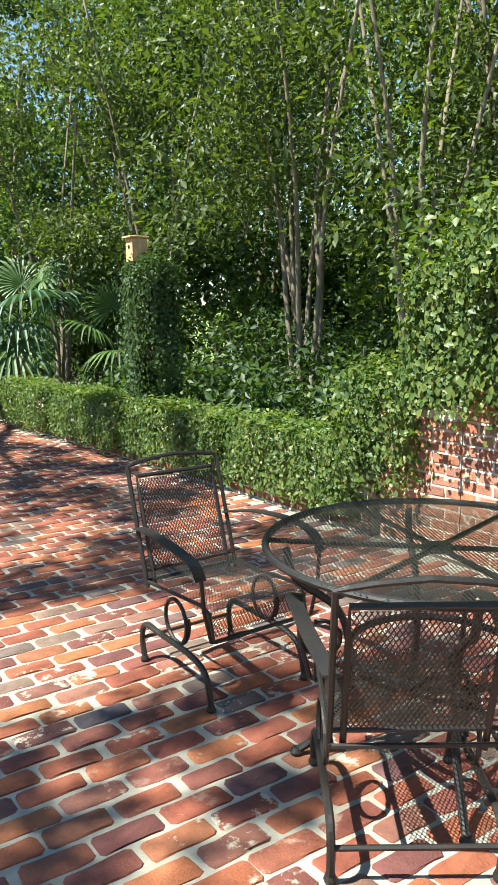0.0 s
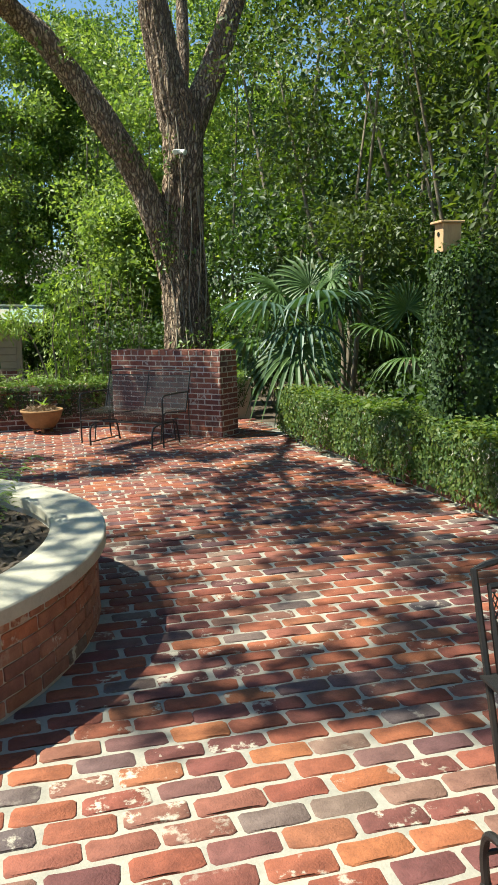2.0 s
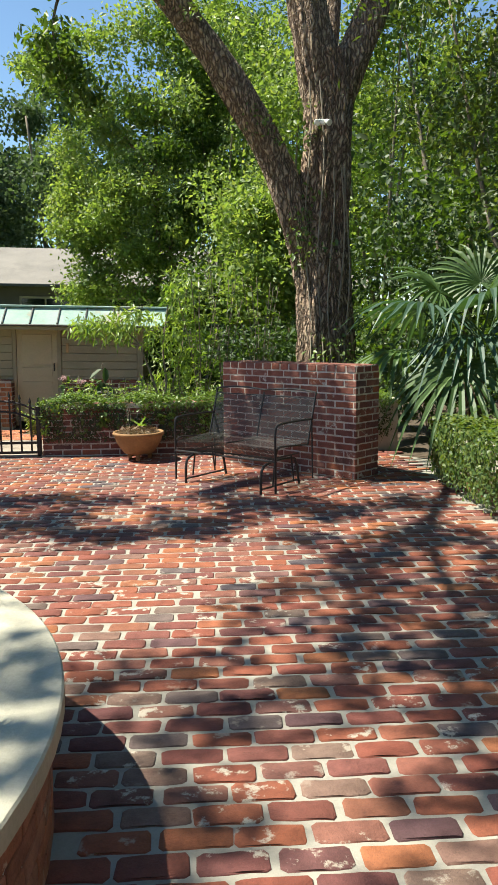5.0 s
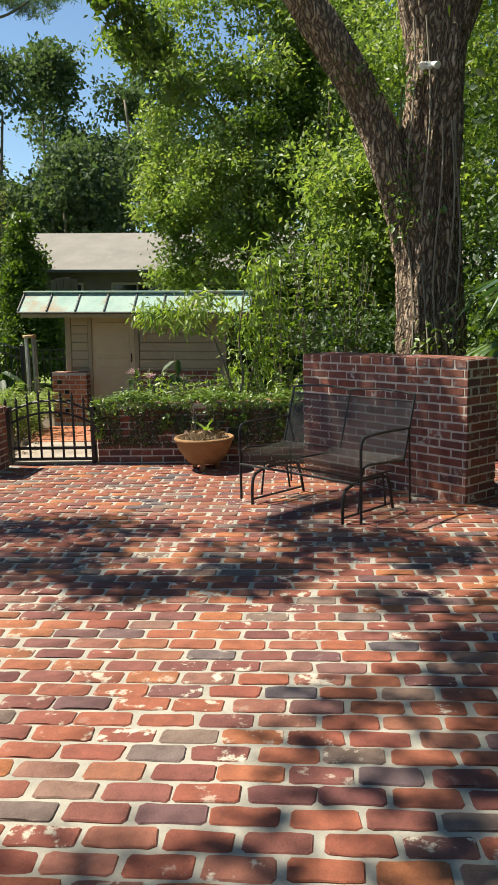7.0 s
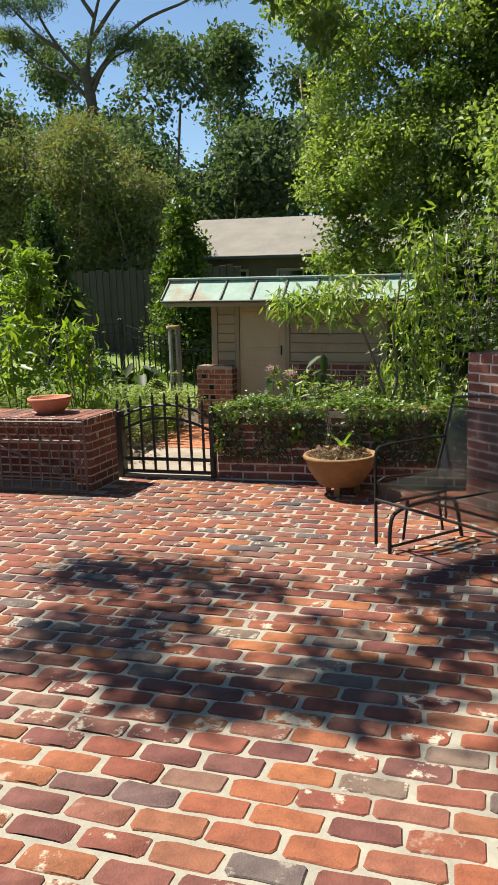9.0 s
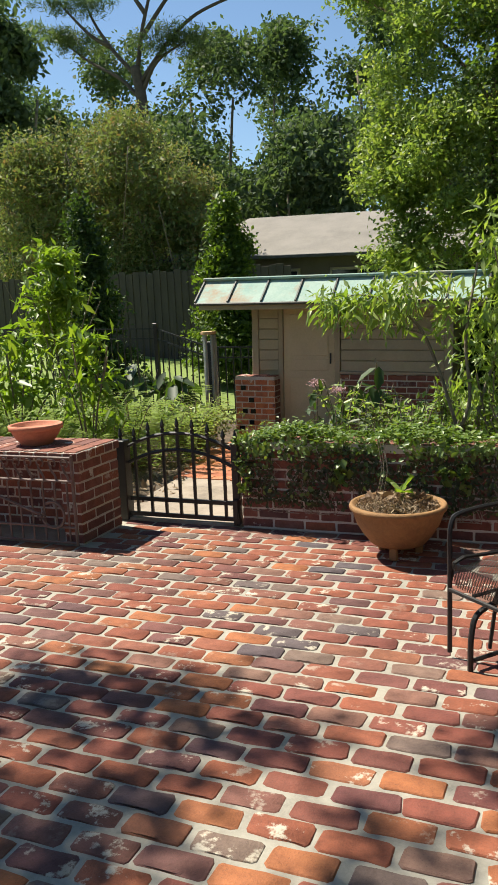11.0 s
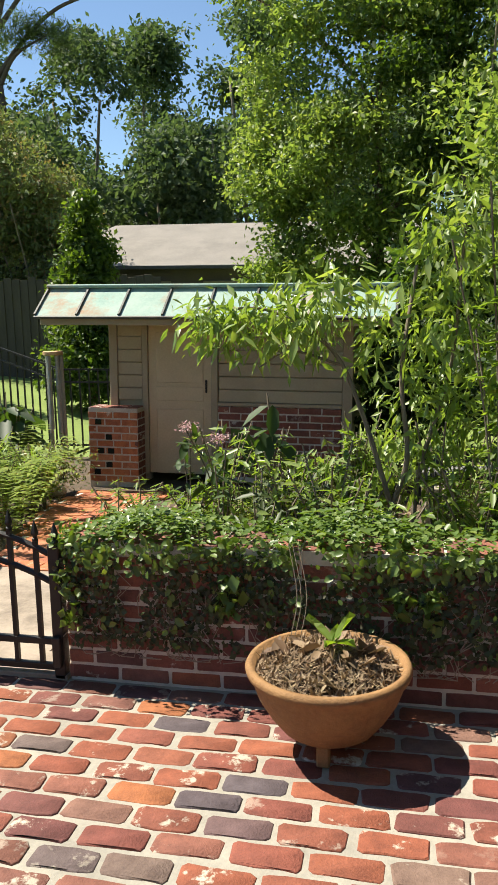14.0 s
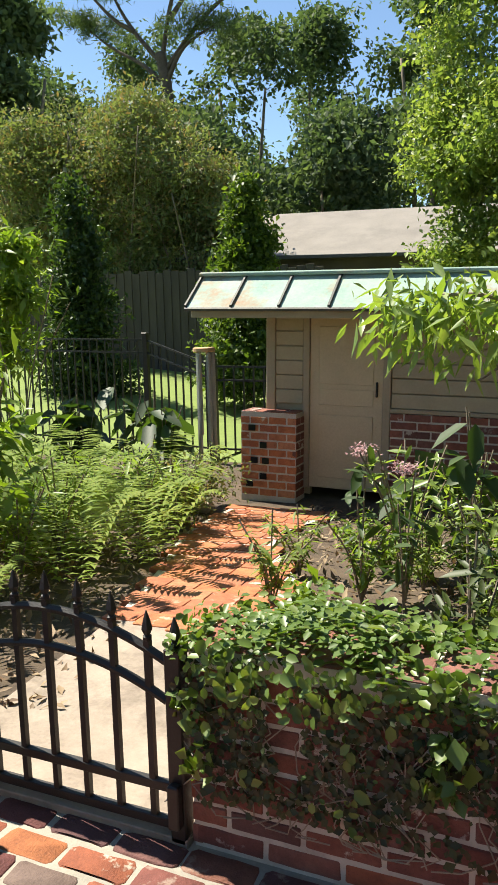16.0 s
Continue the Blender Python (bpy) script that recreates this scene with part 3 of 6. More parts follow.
def iron_screen():
    """The old gate of scrolled bars that stands before the counter's niche."""
    s = thing("iron_screen", "old brown iron gate with wavy bars standing before the counter", "iron screen", (0, 0, 0))
    y, x0, x1 = 11.385, -3.9, -1.70
    for z in (0.02, 0.12, 0.42, 0.57):
        part("rail", rod([(x0, y, z), (x1, y, z)], 0.009, 6), m_rust_iron, s)
    for x in (x0, x1):
        part("stile", rod([(x, y, 0.0), (x, y, 0.585)], 0.011, 6), m_rust_iron, s)
    n = 24
    for i in range(n):
        x = x0 + 0.05 + (x1 - x0 - 0.1) * i / (n - 1)
        pts = [(x, y, 0.02), (x, y, 0.40)] + [(x + 0.018 * math.sin(k * 0.9), y, 0.40 + 0.02 * k) for k in range(1, 7)]
        part("wavy_bar", rod(pts, 0.0075, 5), m_rust_iron, s)
        loop = [(x + 0.025 * math.cos(a), y - 0.006, 0.535 + 0.025 * math.sin(a)) for a in [k * math.pi / 6 for k in range(-2, 9)]]
        part("curl", rod(loop, 0.006, 5), m_rust_iron, s)
    for xa, za, xb, zb in ((-2.64, 0.43, -1.94, 0.19), (-2.68, 0.43, -3.5, 0.19)):
        part("brace", rod([(xa, y - 0.012, za), (xb, y - 0.012, zb)], 0.009, 6), m_rust_iron, s)
        bm = bmesh.new()
        flower(bm, xb, y - 0.024, zb, 0.024, 0)
        part("rosette", bm, m_rust_iron, s, "cast flower rosette")
    bm = bmesh.new()
    flower(bm, -2.66, y - 0.024, 0.43, 0.026, 0)
    part("rosette", bm, m_rust_iron, s, "cast flower rosette")
    pts = [(-1.86 + 0.085 * math.cos(a), y - 0.012, 0.20 + 0.085 * math.sin(a)) for a in [k * math.pi / 10 for k in range(-9, 8)]]
    part("scroll", rod(pts, 0.010, 6), m_rust_iron, s)
    return s


iron_screen()


def pot(name, label, at, profile, mat, feet=0):
    t = thing(name, label, "plant pot", at)
    part("bowl", lathe(profile, 48), mat, t, smooth=True)
    for k in range(feet):
        a = 2 * math.pi * k / feet + 0.5
        bm = boxed(-0.022, -0.022, -0.07, 0.022, 0.022, 0.012, 0.006)
        f = part("foot", bm, mat, t)
        f.location = (0.125 * math.cos(a), 0.125 * math.sin(a), 0.0)
    return t


bowl = pot("terracotta_bowl", "wide ochre terracotta bowl full of dead leaves", (0.265, 11.72, 0.07),
           [(0.145, 0.0), (0.162, 0.012), (0.200, 0.06), (0.236, 0.12), (0.256, 0.175), (0.263, 0.20), (0.276, 0.205), (0.280, 0.222), (0.272, 0.236), (0.255, 0.236), (0.246, 0.21), (0.02, 0.205)], m_terracotta, 3)
small_pot = pot("terracotta_pot", "small red terracotta pot on the brick counter", (-2.15, 11.66, 0.597),
                [(0.09, 0.0), (0.105, 0.01), (0.15, 0.07), (0.165, 0.10), (0.168, 0.105), (0.178, 0.107), (0.180, 0.138), (0.170, 0.142), (0.16, 0.135), (0.155, 0.112), (0.02, 0.11)], m_red_terracotta)


# ---- iron garden furniture ----
def lattice(bm, inside, w, h, pitch, half=0.0012, slant=0.55):
    """Expanded metal in the xz plane: two crossing families of thin strips, cut to the outline by inside(x, z)."""
    for sgn in (1, -1):
        c = -w - h
        while c < w + h:
            run = None
            steps = 64
            for i in range(steps + 1):
                z = -h / 2 + h * i / steps
                x = c + sgn * z * slant
                ok = inside(x, z) and i < steps
                if ok and run is None:
                    run = (x, z)
                if run is not None and not ok:
                    d = Vector((x - run[0], 0, z - run[1]))
                    if d.length > 0.01:
                        side = Vector((d.z, 0, -d.x)).normalized() * half
                        a, b = Vector((run[0], 0, run[1])), Vector((x, 0, z))
                        q = [a - side, a + side, b + side, b - side]
                        for dy in (-0.0012, 0.0012):
                            bm.faces.new([bm.verts.new(p + Vector((0, dy, 0))) for p in (q if dy > 0 else q[::-1])])
                    run = None
            c += pitch
    return bm


def rect(w, h):
    return lambda x, z: abs(x) <= w / 2 and abs(z) <= h / 2


def place(ob, m):
    ob.matrix_local = m
    return ob


def armchair():
    """A spring armchair: mesh back and seat on bent rods, sitting on two sprung side legs. It faces +y."""
    c = thing("garden_armchair", "black wrought iron spring armchair with mesh seat and back", "chair", (0, 0, 0), "chairs round the table")
    w = 0.215
    lean = radians(17)
    def back_pt(x, h):
        return (x, -0.23 - h * math.sin(lean), 0.37 + h * math.cos(lean))
    H = 0.46
    for k, inset in ((0, 0.0), (1, 0.035)):
        a = w - inset
        top = [(-a, H - inset * 1.3), (-a + 0.03, H + 0.008 - inset)] + [(x, H + (0.03 * math.cos(x / a * math.pi / 2) if k == 0 else -0.045)) for x in (-0.12, 0, 0.12)] + [(a - 0.03, H + 0.008 - inset), (a, H - inset * 1.3)]
        if k == 1:
            top = [(-a, H - 0.045), (a, H - 0.045)]
        pts = [back_pt(-a, -0.04)] + [back_pt(-a, h) for h in (0.1, 0.2, 0.3)] + [back_pt(x, h) for x, h in top] + [back_pt(a, h) for h in (0.3, 0.2, 0.1)] + [back_pt(a, -0.04)]
        part("back_frame", rod(pts, 0.009, 6), m_iron, c)
    part("cross_bar", rod([back_pt(-w, 0.03), back_pt(w, 0.03)], 0.007, 6), m_iron, c)
    bw, bh = 2 * (w - 0.04), H - 0.08
    back = part("back_mesh", lattice(bmesh.new(), rect(bw, bh), bw, bh, 0.0135), m_mesh, c, "black expanded metal mesh")
    place(back, Matrix.Translation(back_pt(0, 0.02 + bh / 2)) @ Matrix.Rotation(lean, 4, "X"))
    seat = part("seat_mesh", lattice(bmesh.new(), rect(0.42, 0.46), 0.42, 0.46, 0.0135), m_mesh, c, "black expanded metal mesh")
    place(seat, Matrix.Translation((0, 0.0, 0.375)) @ Matrix.Rotation(radians(86), 4, "X"))
    apron = part("apron_mesh", lattice(bmesh.new(), rect(0.42, 0.1), 0.42, 0.1, 0.0135), m_mesh, c, "black expanded metal mesh")
    place(apron, Matrix.Translation((0, 0.262, 0.325)) @ Matrix.Rotation(radians(-18), 4, "X"))
    part("seat_frame", rod([(-0.21, -0.24, 0.355), (-0.21, 0.19, 0.385), (-0.21, 0.245, 0.37), (-0.21, 0.275, 0.275), (0.21, 0.275, 0.275), (0.21, 0.245, 0.37), (0.21, 0.19, 0.385), (0.21, -0.24, 0.355), (-0.21, -0.24, 0.355)], 0.008, 6), m_iron, c)
    part("stretcher", rod([(-w, -0.278, 0.10), (w, -0.278, 0.10)], 0.008, 6), m_iron, c)
    for s in (-1, 1):
        x = s * w
        arm = curve_points([(x, -0.29, 0.57), (x + s * 0.04, -0.12, 0.60), (x + s * 0.065, 0.1, 0.605), (x + s * 0.06, 0.25, 0.575), (x + s * 0.05, 0.285, 0.52)], 5)
        bm = bmesh.new()
        rows_ = [[bm.verts.new(p + Vector((dx, 0, dz))) for dx, dz in ((-0.022, 0), (0.022, 0), (0.022, -0.006), (-0.022, -0.006))] for p in arm]
        for a, b in zip(rows_, rows_[1:]):
            for k in range(4):
                bm.faces.new((a[k], a[(k + 1) % 4], b[(k + 1) % 4], b[k]))
        bm.faces.new(rows_[0])
        bm.faces.new(rows_[-1][::-1])
        bmesh.ops.recalc_face_normals(bm, faces=bm.faces)
        part("arm", bm, m_iron, c, "flat black iron arm")
        part("arm_post", rod([(x + s * 0.05, 0.285, 0.53), (x + s * 0.04, 0.285, 0.40), (x + s * 0.01, 0.28, 0.28), (x - s * 0.01, 0.275, 0.275)], 0.008, 6), m_iron, c)
        leg = curve_points([(x, -0.27, 0.012), (x, -0.285, 0.10), (x, -0.25, 0.165), (x, -0.1, 0.17), (x, 0.12, 0.165), (x, 0.215, 0.13), (x, 0.245, 0.05), (x, 0.25, 0.012)], 5)
        part("leg", rod(leg, 0.012, 7), m_iron, c)
        loop = [(x - s * 0.008 * k / 12, 0.0 + 0.085 * math.cos(a), 0.262 + 0.088 * math.sin(a)) for k, a in enumerate([i * math.pi / 8 - 0.8 for i in range(20)])]
        part("spring_loop", rod(loop, 0.008, 6), m_iron, c)
        for y in (-0.27, 0.25):
            f = part("foot", lathe([(0.016, 0.0), (0.018, 0.01), (0.013, 0.024)], 10), m_iron, c)
            f.location = (x, y, 0.0)
    return c


chair = armchair()
chair.matrix_world = pose(1.575, 2.48, 0.0, 0, 0, 180)
chair_2 = copy_thing(chair, pose(1.485, 1.432, 0.0, 0, 0, -35))


def mesh_table():
    t = thing("garden_table", "round black wrought iron table with a mesh top", "table", (1.80, 1.58, 0))
    R, H = 0.535, 0.72
    top = part("mesh_top", lattice(bmesh.new(), lambda x, z: x * x + z * z < R * R, 2 * R, 2 * R, 0.0135), m_mesh, t, "expanded metal mesh top")
    place(top, Matrix.Translation((0, 0, H)) @ Matrix.Rotation(radians(90), 4, "X"))
    part("rim", rod([(R * math.cos(a), R * math.sin(a), H - 0.008) for a in [k * math.pi / 32 for k in range(65)]], 0.012, 8, caps=False), m_iron, t)
    for k in range(3):
        a = k * math.pi / 3 + 0.25
        part("spoke", rod([(-R * math.cos(a), -R * math.sin(a), H - 0.022), (R * math.cos(a), R * math.sin(a), H - 0.022)], 0.009, 6), m_iron, t)
    hub = part("hub", lathe([(0.05, 0), (0.055, 0.006), (0.05, 0.014)], 20), m_iron, t)
    hub.location = (0, 0, H - 0.03)
    part("lower_ring", rod([(0.27 * math.cos(a), 0.27 * math.sin(a), 0.36) for a in [k * math.pi / 24 for k in range(49)]], 0.013, 8, caps=False), m_iron, t)
    for k in range(4):
        a = k * math.pi / 2 + 0.95
        c_, s_ = math.cos(a), math.sin(a)
        pts = curve_points([(r * c_, r * s_, z) for r, z in ((0.47, H - 0.02), (0.44, 0.60), (0.31, 0.50), (0.27, 0.36), (0.29, 0.20), (0.38, 0.06), (0.44, 0.012))], 5)
        leg = part("leg", rod(pts, 0.013, 7), m_iron, t)
        f = part("foot", lathe([(0.02, 0), (0.022, 0.012), (0.012, 0.026)], 10), m_iron, leg)
        f.location = (0.44 * c_, 0.44 * s_, 0)
        part("scroll", rod([((0.36 + 0.06 * math.cos(b)) * c_, (0.36 + 0.06 * math.cos(b)) * s_, 0.40 + 0.06 * math.sin(b)) for b in [i * math.pi / 8 for i in range(3, 17)]], 0.008, 6), m_iron, t)
    return t


mesh_table()


def glider_bench():
    """A two-seat mesh glider on sloping side stands. It faces +y."""
    b = thing("glider_bench", "black iron two-seat glider bench with mesh seat", "bench", (1.32, 10.28, 0), turn=139)
    L = 0.57
    lean = radians(17)
    def bp(x, h):
        return (x, -0.22 - h * math.sin(lean), 0.39 + h * math.cos(lean))
    H = 0.46
    arc = lambda x: H + 0.022 * math.cos((abs(x) - L / 2) / (L / 2) * math.pi / 2)
    xs = [-L + 2 * L * i / 16 for i in range(17)]
    part("back_frame", rod([bp(-L, -0.02), bp(-L, 0.2), bp(-L, 0.40)] + [bp(x, arc(x)) for x in xs] + [bp(L, 0.40), bp(L, 0.2), bp(L, -0.02)], 0.009, 6), m_iron, b)
    part("back_bar", rod([bp(-L, H - 0.05), bp(L, H - 0.05)], 0.006, 6), m_iron, b)
    part("centre_bar", rod([bp(0, H - 0.02), bp(0, 0.0), (0, -0.2, 0.385), (0, 0.22, 0.40)], 0.007, 6), m_iron, b)
    m = part("back_mesh", lattice(bmesh.new(), rect(2 * L - 0.02, H - 0.05), 2 * L, H - 0.05, 0.0135), m_mesh, b, "black expanded metal mesh")
    place(m, Matrix.Translation(bp(0, (H - 0.05) / 2)) @ Matrix.Rotation(lean, 4, "X"))
    m = part("seat_mesh", lattice(bmesh.new(), rect(2 * L - 0.02, 0.46), 2 * L, 0.46, 0.0135), m_mesh, b, "black expanded metal mesh")
    place(m, Matrix.Translation((0, 0.01, 0.392)) @ Matrix.Rotation(radians(86), 4, "X"))
    m = part("apron_mesh", lattice(bmesh.new(), rect(2 * L - 0.02, 0.11), 2 * L, 0.11, 0.0135), m_mesh, b, "black expanded metal mesh")
    place(m, Matrix.Translation((0, 0.262, 0.35)) @ Matrix.Rotation(radians(-14), 4, "X"))
    part("seat_frame", rod([(-L, -0.22, 0.38), (-L, 0.2, 0.41), (-L, 0.245, 0.395), (-L, 0.275, 0.29), (L, 0.275, 0.29), (L, 0.245, 0.395), (L, 0.2, 0.41), (L, -0.22, 0.38)], 0.009, 6), m_iron, b)
    for s in (-1, 1):
        x = s * L
        part("arm", rod(curve_points([(x, -0.30, 0.60), (x, -0.05, 0.605), (x, 0.2, 0.60), (x, 0.265, 0.56), (x, 0.27, 0.40), (x, 0.27, 0.2), (x, 0.27, 0.02)], 5), 0.010, 6), m_iron, b)
        xs_ = s * 0.43
        part("side_stand", rod(curve_points([(xs_, 0.29, 0.0), (xs_, 0.285, 0.15), (xs_, 0.24, 0.235), (xs_, 0.05, 0.262), (xs_, -0.18, 0.25), (xs_, -0.24, 0.20), (xs_, -0.29, 0.0)], 5), 0.012, 7), m_iron, b)
        part("base_rail", rod([(xs_, 0.29, 0.04), (xs_, -0.29, 0.04)], 0.009, 6), m_iron, b)
        for y0, y1 in ((0.16, 0.2), (-0.16, -0.2)):
            part("hanger", rod([(xs_ + s * 0.03, y0, 0.05), (xs_ + s * 0.03, y1 * 0.6, 0.29)], 0.008, 6), m_iron, b)
        part("glide_rail", rod([(xs_ + s * 0.03, -0.22, 0.29), (xs_ + s * 0.03, 0.25, 0.29)], 0.008, 6), m_iron, b)
        part("back_stay", rod([bp(x, 0.22), (x, -0.30, 0.06)], 0.007, 6), m_iron, b)
    part("stretcher", rod([(-0.43, 0.0, 0.26), (0.43, 0.0, 0.26)], 0.008, 6), m_iron, b)
    return b


glider_bench()

# ---- shed ----
# the shed's group stands further back, on ground that falls a little to one side
BACK = Matrix.Translation((0.6, 9.3, 1.44)) @ Matrix.Scale(1.174, 4) @ Matrix.Translation((-0.6, -9.3, -1.44))
TIP = Matrix.Translation((-2.6, 17, 1.46)) @ Matrix.Rotation(radians(1.4), 4, "Y") @ Matrix.Translation((2.6, -17, -1.43))

def shed():
    s = thing("garden_shed", "small cream painted shed with a green copper roof", "shed", (0, 0, 0))
    y, x0, x1, back = 15.9, -2.22, 0.06, 17.25
    bm = bmesh.new()
    box(bm, x0 + 0.02, y + 0.04, -0.06, -1.84, y + 0.10, 1.40)
    box(bm, -1.23, y + 0.04, -0.06, x1 - 0.02, y + 0.10, 1.40)
    box(bm, x0 + 0.02, y + 0.101, -0.06, x0 + 0.09, back - 0.061, 1.40)
    box(bm, x1 - 0.09, y + 0.101, -0.06, x1 - 0.02, back - 0.061, 1.40)
    box(bm, x0 + 0.02, back - 0.06, -0.06, x1 - 0.02, back, 1.40)
    part("wall", bm, m_board, s)
    part("corner_post", boxed(x0, y - 0.005, 0.0, x0 + 0.08, y + 0.035, 1.42, 0.004), m_trim, s)
    part("corner_post", boxed(x1 - 0.09, y - 0.005, 0.0, x1, y + 0.035, 1.42, 0.004), m_trim, s)
    z = 0.70
    while z < 1.39:
        part("board", boxed(x0 + 0.082, y + 0.008, z, -1.90, y + 0.038, z + 0.112, 0.004), m_board, s)
        part("board", boxed(-1.165, y + 0.008, z, x1 - 0.092, y + 0.038, z + 0.112, 0.004), m_board, s)
        z += 0.119
    part("sill_board", boxed(-1.17, y - 0.012, 0.665, x1 - 0.092, y + 0.038, 0.697, 0.003), m_trim, s)
    part("door_frame", boxed(-1.895, y - 0.008, 0.0, -1.84, y + 0.038, 1.42, 0.004), m_trim, s)
    part("door_frame", boxed(-1.232, y - 0.008, 0.0, -1.17, y + 0.038, 1.42, 0.004), m_trim, s)
    d = part("door", boxed(-1.838, y + 0.012, 0.01, -1.234, y + 0.038, 1.41, 0.003), m_paint, s, "plain cream panelled door, shut")
    for za, zb in ((0.1, 0.62), (0.70, 0.83), (0.87, 1.33)):
        part("panel", boxed(-1.76, y + 0.004, za, -1.31, y + 0.011, zb, 0.003), m_paint, d)
    part("door_handle", boxed(-1.288, y - 0.012, 0.78, -1.272, y + 0.010, 0.90, 0.004), m_iron, d, "dark iron pull handle")
    part("house_number_plate", boxed(-1.10, y - 0.004, 1.06, -1.06, y + 0.006, 1.20, 0.002), m_bird_wood, s, "small tan plate")
    part("fascia", boxed(-2.67, 15.43, 1.40, 0.42, 15.47, 1.455, 0.003), m_trim, s)
    part("soffit", boxed(-2.66, 15.471, 1.40, 0.40, 15.935, 1.42), m_trim, s)
    # roof: two slopes of copper pans with standing seams
    ridge_y, ridge_z, eave_z = 15.70, 1.715, 1.46
    for sgn, ya in ((1, 15.38), (-1, 17.40)):
        bm = bmesh.new()
        a, b = Vector((0, ya, eave_z)), Vector((0, ridge_y, ridge_z))
        lo = [bm.verts.new((x, p.y, p.z)) for x, p in ((-2.70, a), (0.44, a), (0.44, b), (-2.70, b))]
        hi = [bm.verts.new(v.co + Vector((0, 0, 0.02))) for v in lo]
        bm.faces.new(lo)
        bm.faces.new(hi)
        for i in range(4):
            bm.faces.new((lo[i], lo[(i + 1) % 4], hi[(i + 1) % 4], hi[i]))
        bmesh.ops.recalc_face_normals(bm, faces=bm.faces)
        slope = part("roof_slope", bm, m_copper, s, "streaked green copper sheet")
        n = 9
        for i in range(n):
            x = -2.695 + 3.13 * i / (n - 1)
            part("roof_seam", rod([(x, ya, eave_z + 0.03), (x, ridge_y, ridge_z + 0.03)], 0.013, 5), m_dark_metal, slope, "dark standing seam")
        part("roof_edge", rod([(-2.70, ya, eave_z + 0.006), (0.44, ya, eave_z + 0.006)], 0.016, 6), m_dark_metal, slope)
    part("ridge_cap", boxed(-2.71, ridge_y - 0.05, ridge_z + 0.012, 0.45, ridge_y + 0.05, ridge_z + 0.045, 0.01), m_copper, s)
    return s


the_shed = shed()
SHIFT = Matrix.Translation((-0.05, 0.3, 0.0))
the_shed.matrix_world = SHIFT @ TIP @ BACK
shed_brick = core_wall("wall_shed_base", (-1.165, 15.895), (-0.04, 15.895), 0.06, -0.05, 0.66, m_wall_mortar, "brick dado of the garden shed")
shed_pier = core_wall("wall_shed_pier", (-2.34, 15.66), (-1.86, 15.66), 0.22, -0.05, 0.70, m_wall_mortar, "short brick pier with open gaps beside the shed")
shed_brick.matrix_world = SHIFT @ TIP @ BACK
shed_pier.matrix_world = Matrix.Translation((-0.03, 0.06, -0.07)) @ SHIFT @ TIP @ BACK

# ---- fences, house ----
def iron_fence():
    f = thing("iron_fence", "black metal picket fence between garden and lawn", "fence", (0, 0, 0))
    line = [(-9.5, 17.7, 1.27), (-6.7, 17.7, 1.26), (-4.3, 17.6, 1.22), (-3.35, 17.35, 0.95), (-2.3, 17.5, 0.93), (-0.5, 19.0, 0.93)]
    for i, (x, y, z) in enumerate(line):
        post = part("fence_post", boxed(x - 0.03, y - 0.03, -0.06, x + 0.03, y + 0.03, z + 0.05, 0.004), m_iron, f)
        part("post_cap", boxed(x - 0.036, y - 0.036, z + 0.051, x + 0.036, y + 0.036, z + 0.068, 0.006), m_iron, post)
    for (xa, ya, za), (xb, yb, zb) in zip(line, line[1:]):
        for dz in (-0.01, -0.15):
            part("fence_rail", rod([(xa, ya, za + dz), (xb, yb, zb + dz)], 0.014, 4), m_iron, f)
        part("fence_rail", rod([(xa, ya, 0.08), (xb, yb, 0.08)], 0.014, 4), m_iron, f)
        n = int(math.hypot(xb - xa, yb - ya) / 0.105)
        for k in range(1, n):
            t = k / n
            x, y, z = xa + (xb - xa) * t, ya + (yb - ya) * t, za + (zb - za) * t
            part("picket", boxed(x - 0.008, y - 0.008, 0.04, x + 0.008, y + 0.008, z), m_iron, f)
    return f


iron_fence().matrix_world = BACK


def board_fence():
    f = thing("board_fence", "tall weathered grey wooden board fence", "fence", (0, 0, 0))
    n = 44
    for i in range(n):
        t = i / n
        x, y = -14.5 + 9.02 * t, 26.4 + 1.0 * t
        h = 2.55 + 0.04 * math.sin(i * 2.3)
        part("board", boxed(x, y, -0.35, x + 0.205, y + 0.03, h, 0.004), m_old_wood, f)
    part("rail", rod([(-14.5, 26.46, 2.2), (-5.5, 27.44, 2.2)], 0.04, 4), m_old_wood, f)
    return f


board_fence()


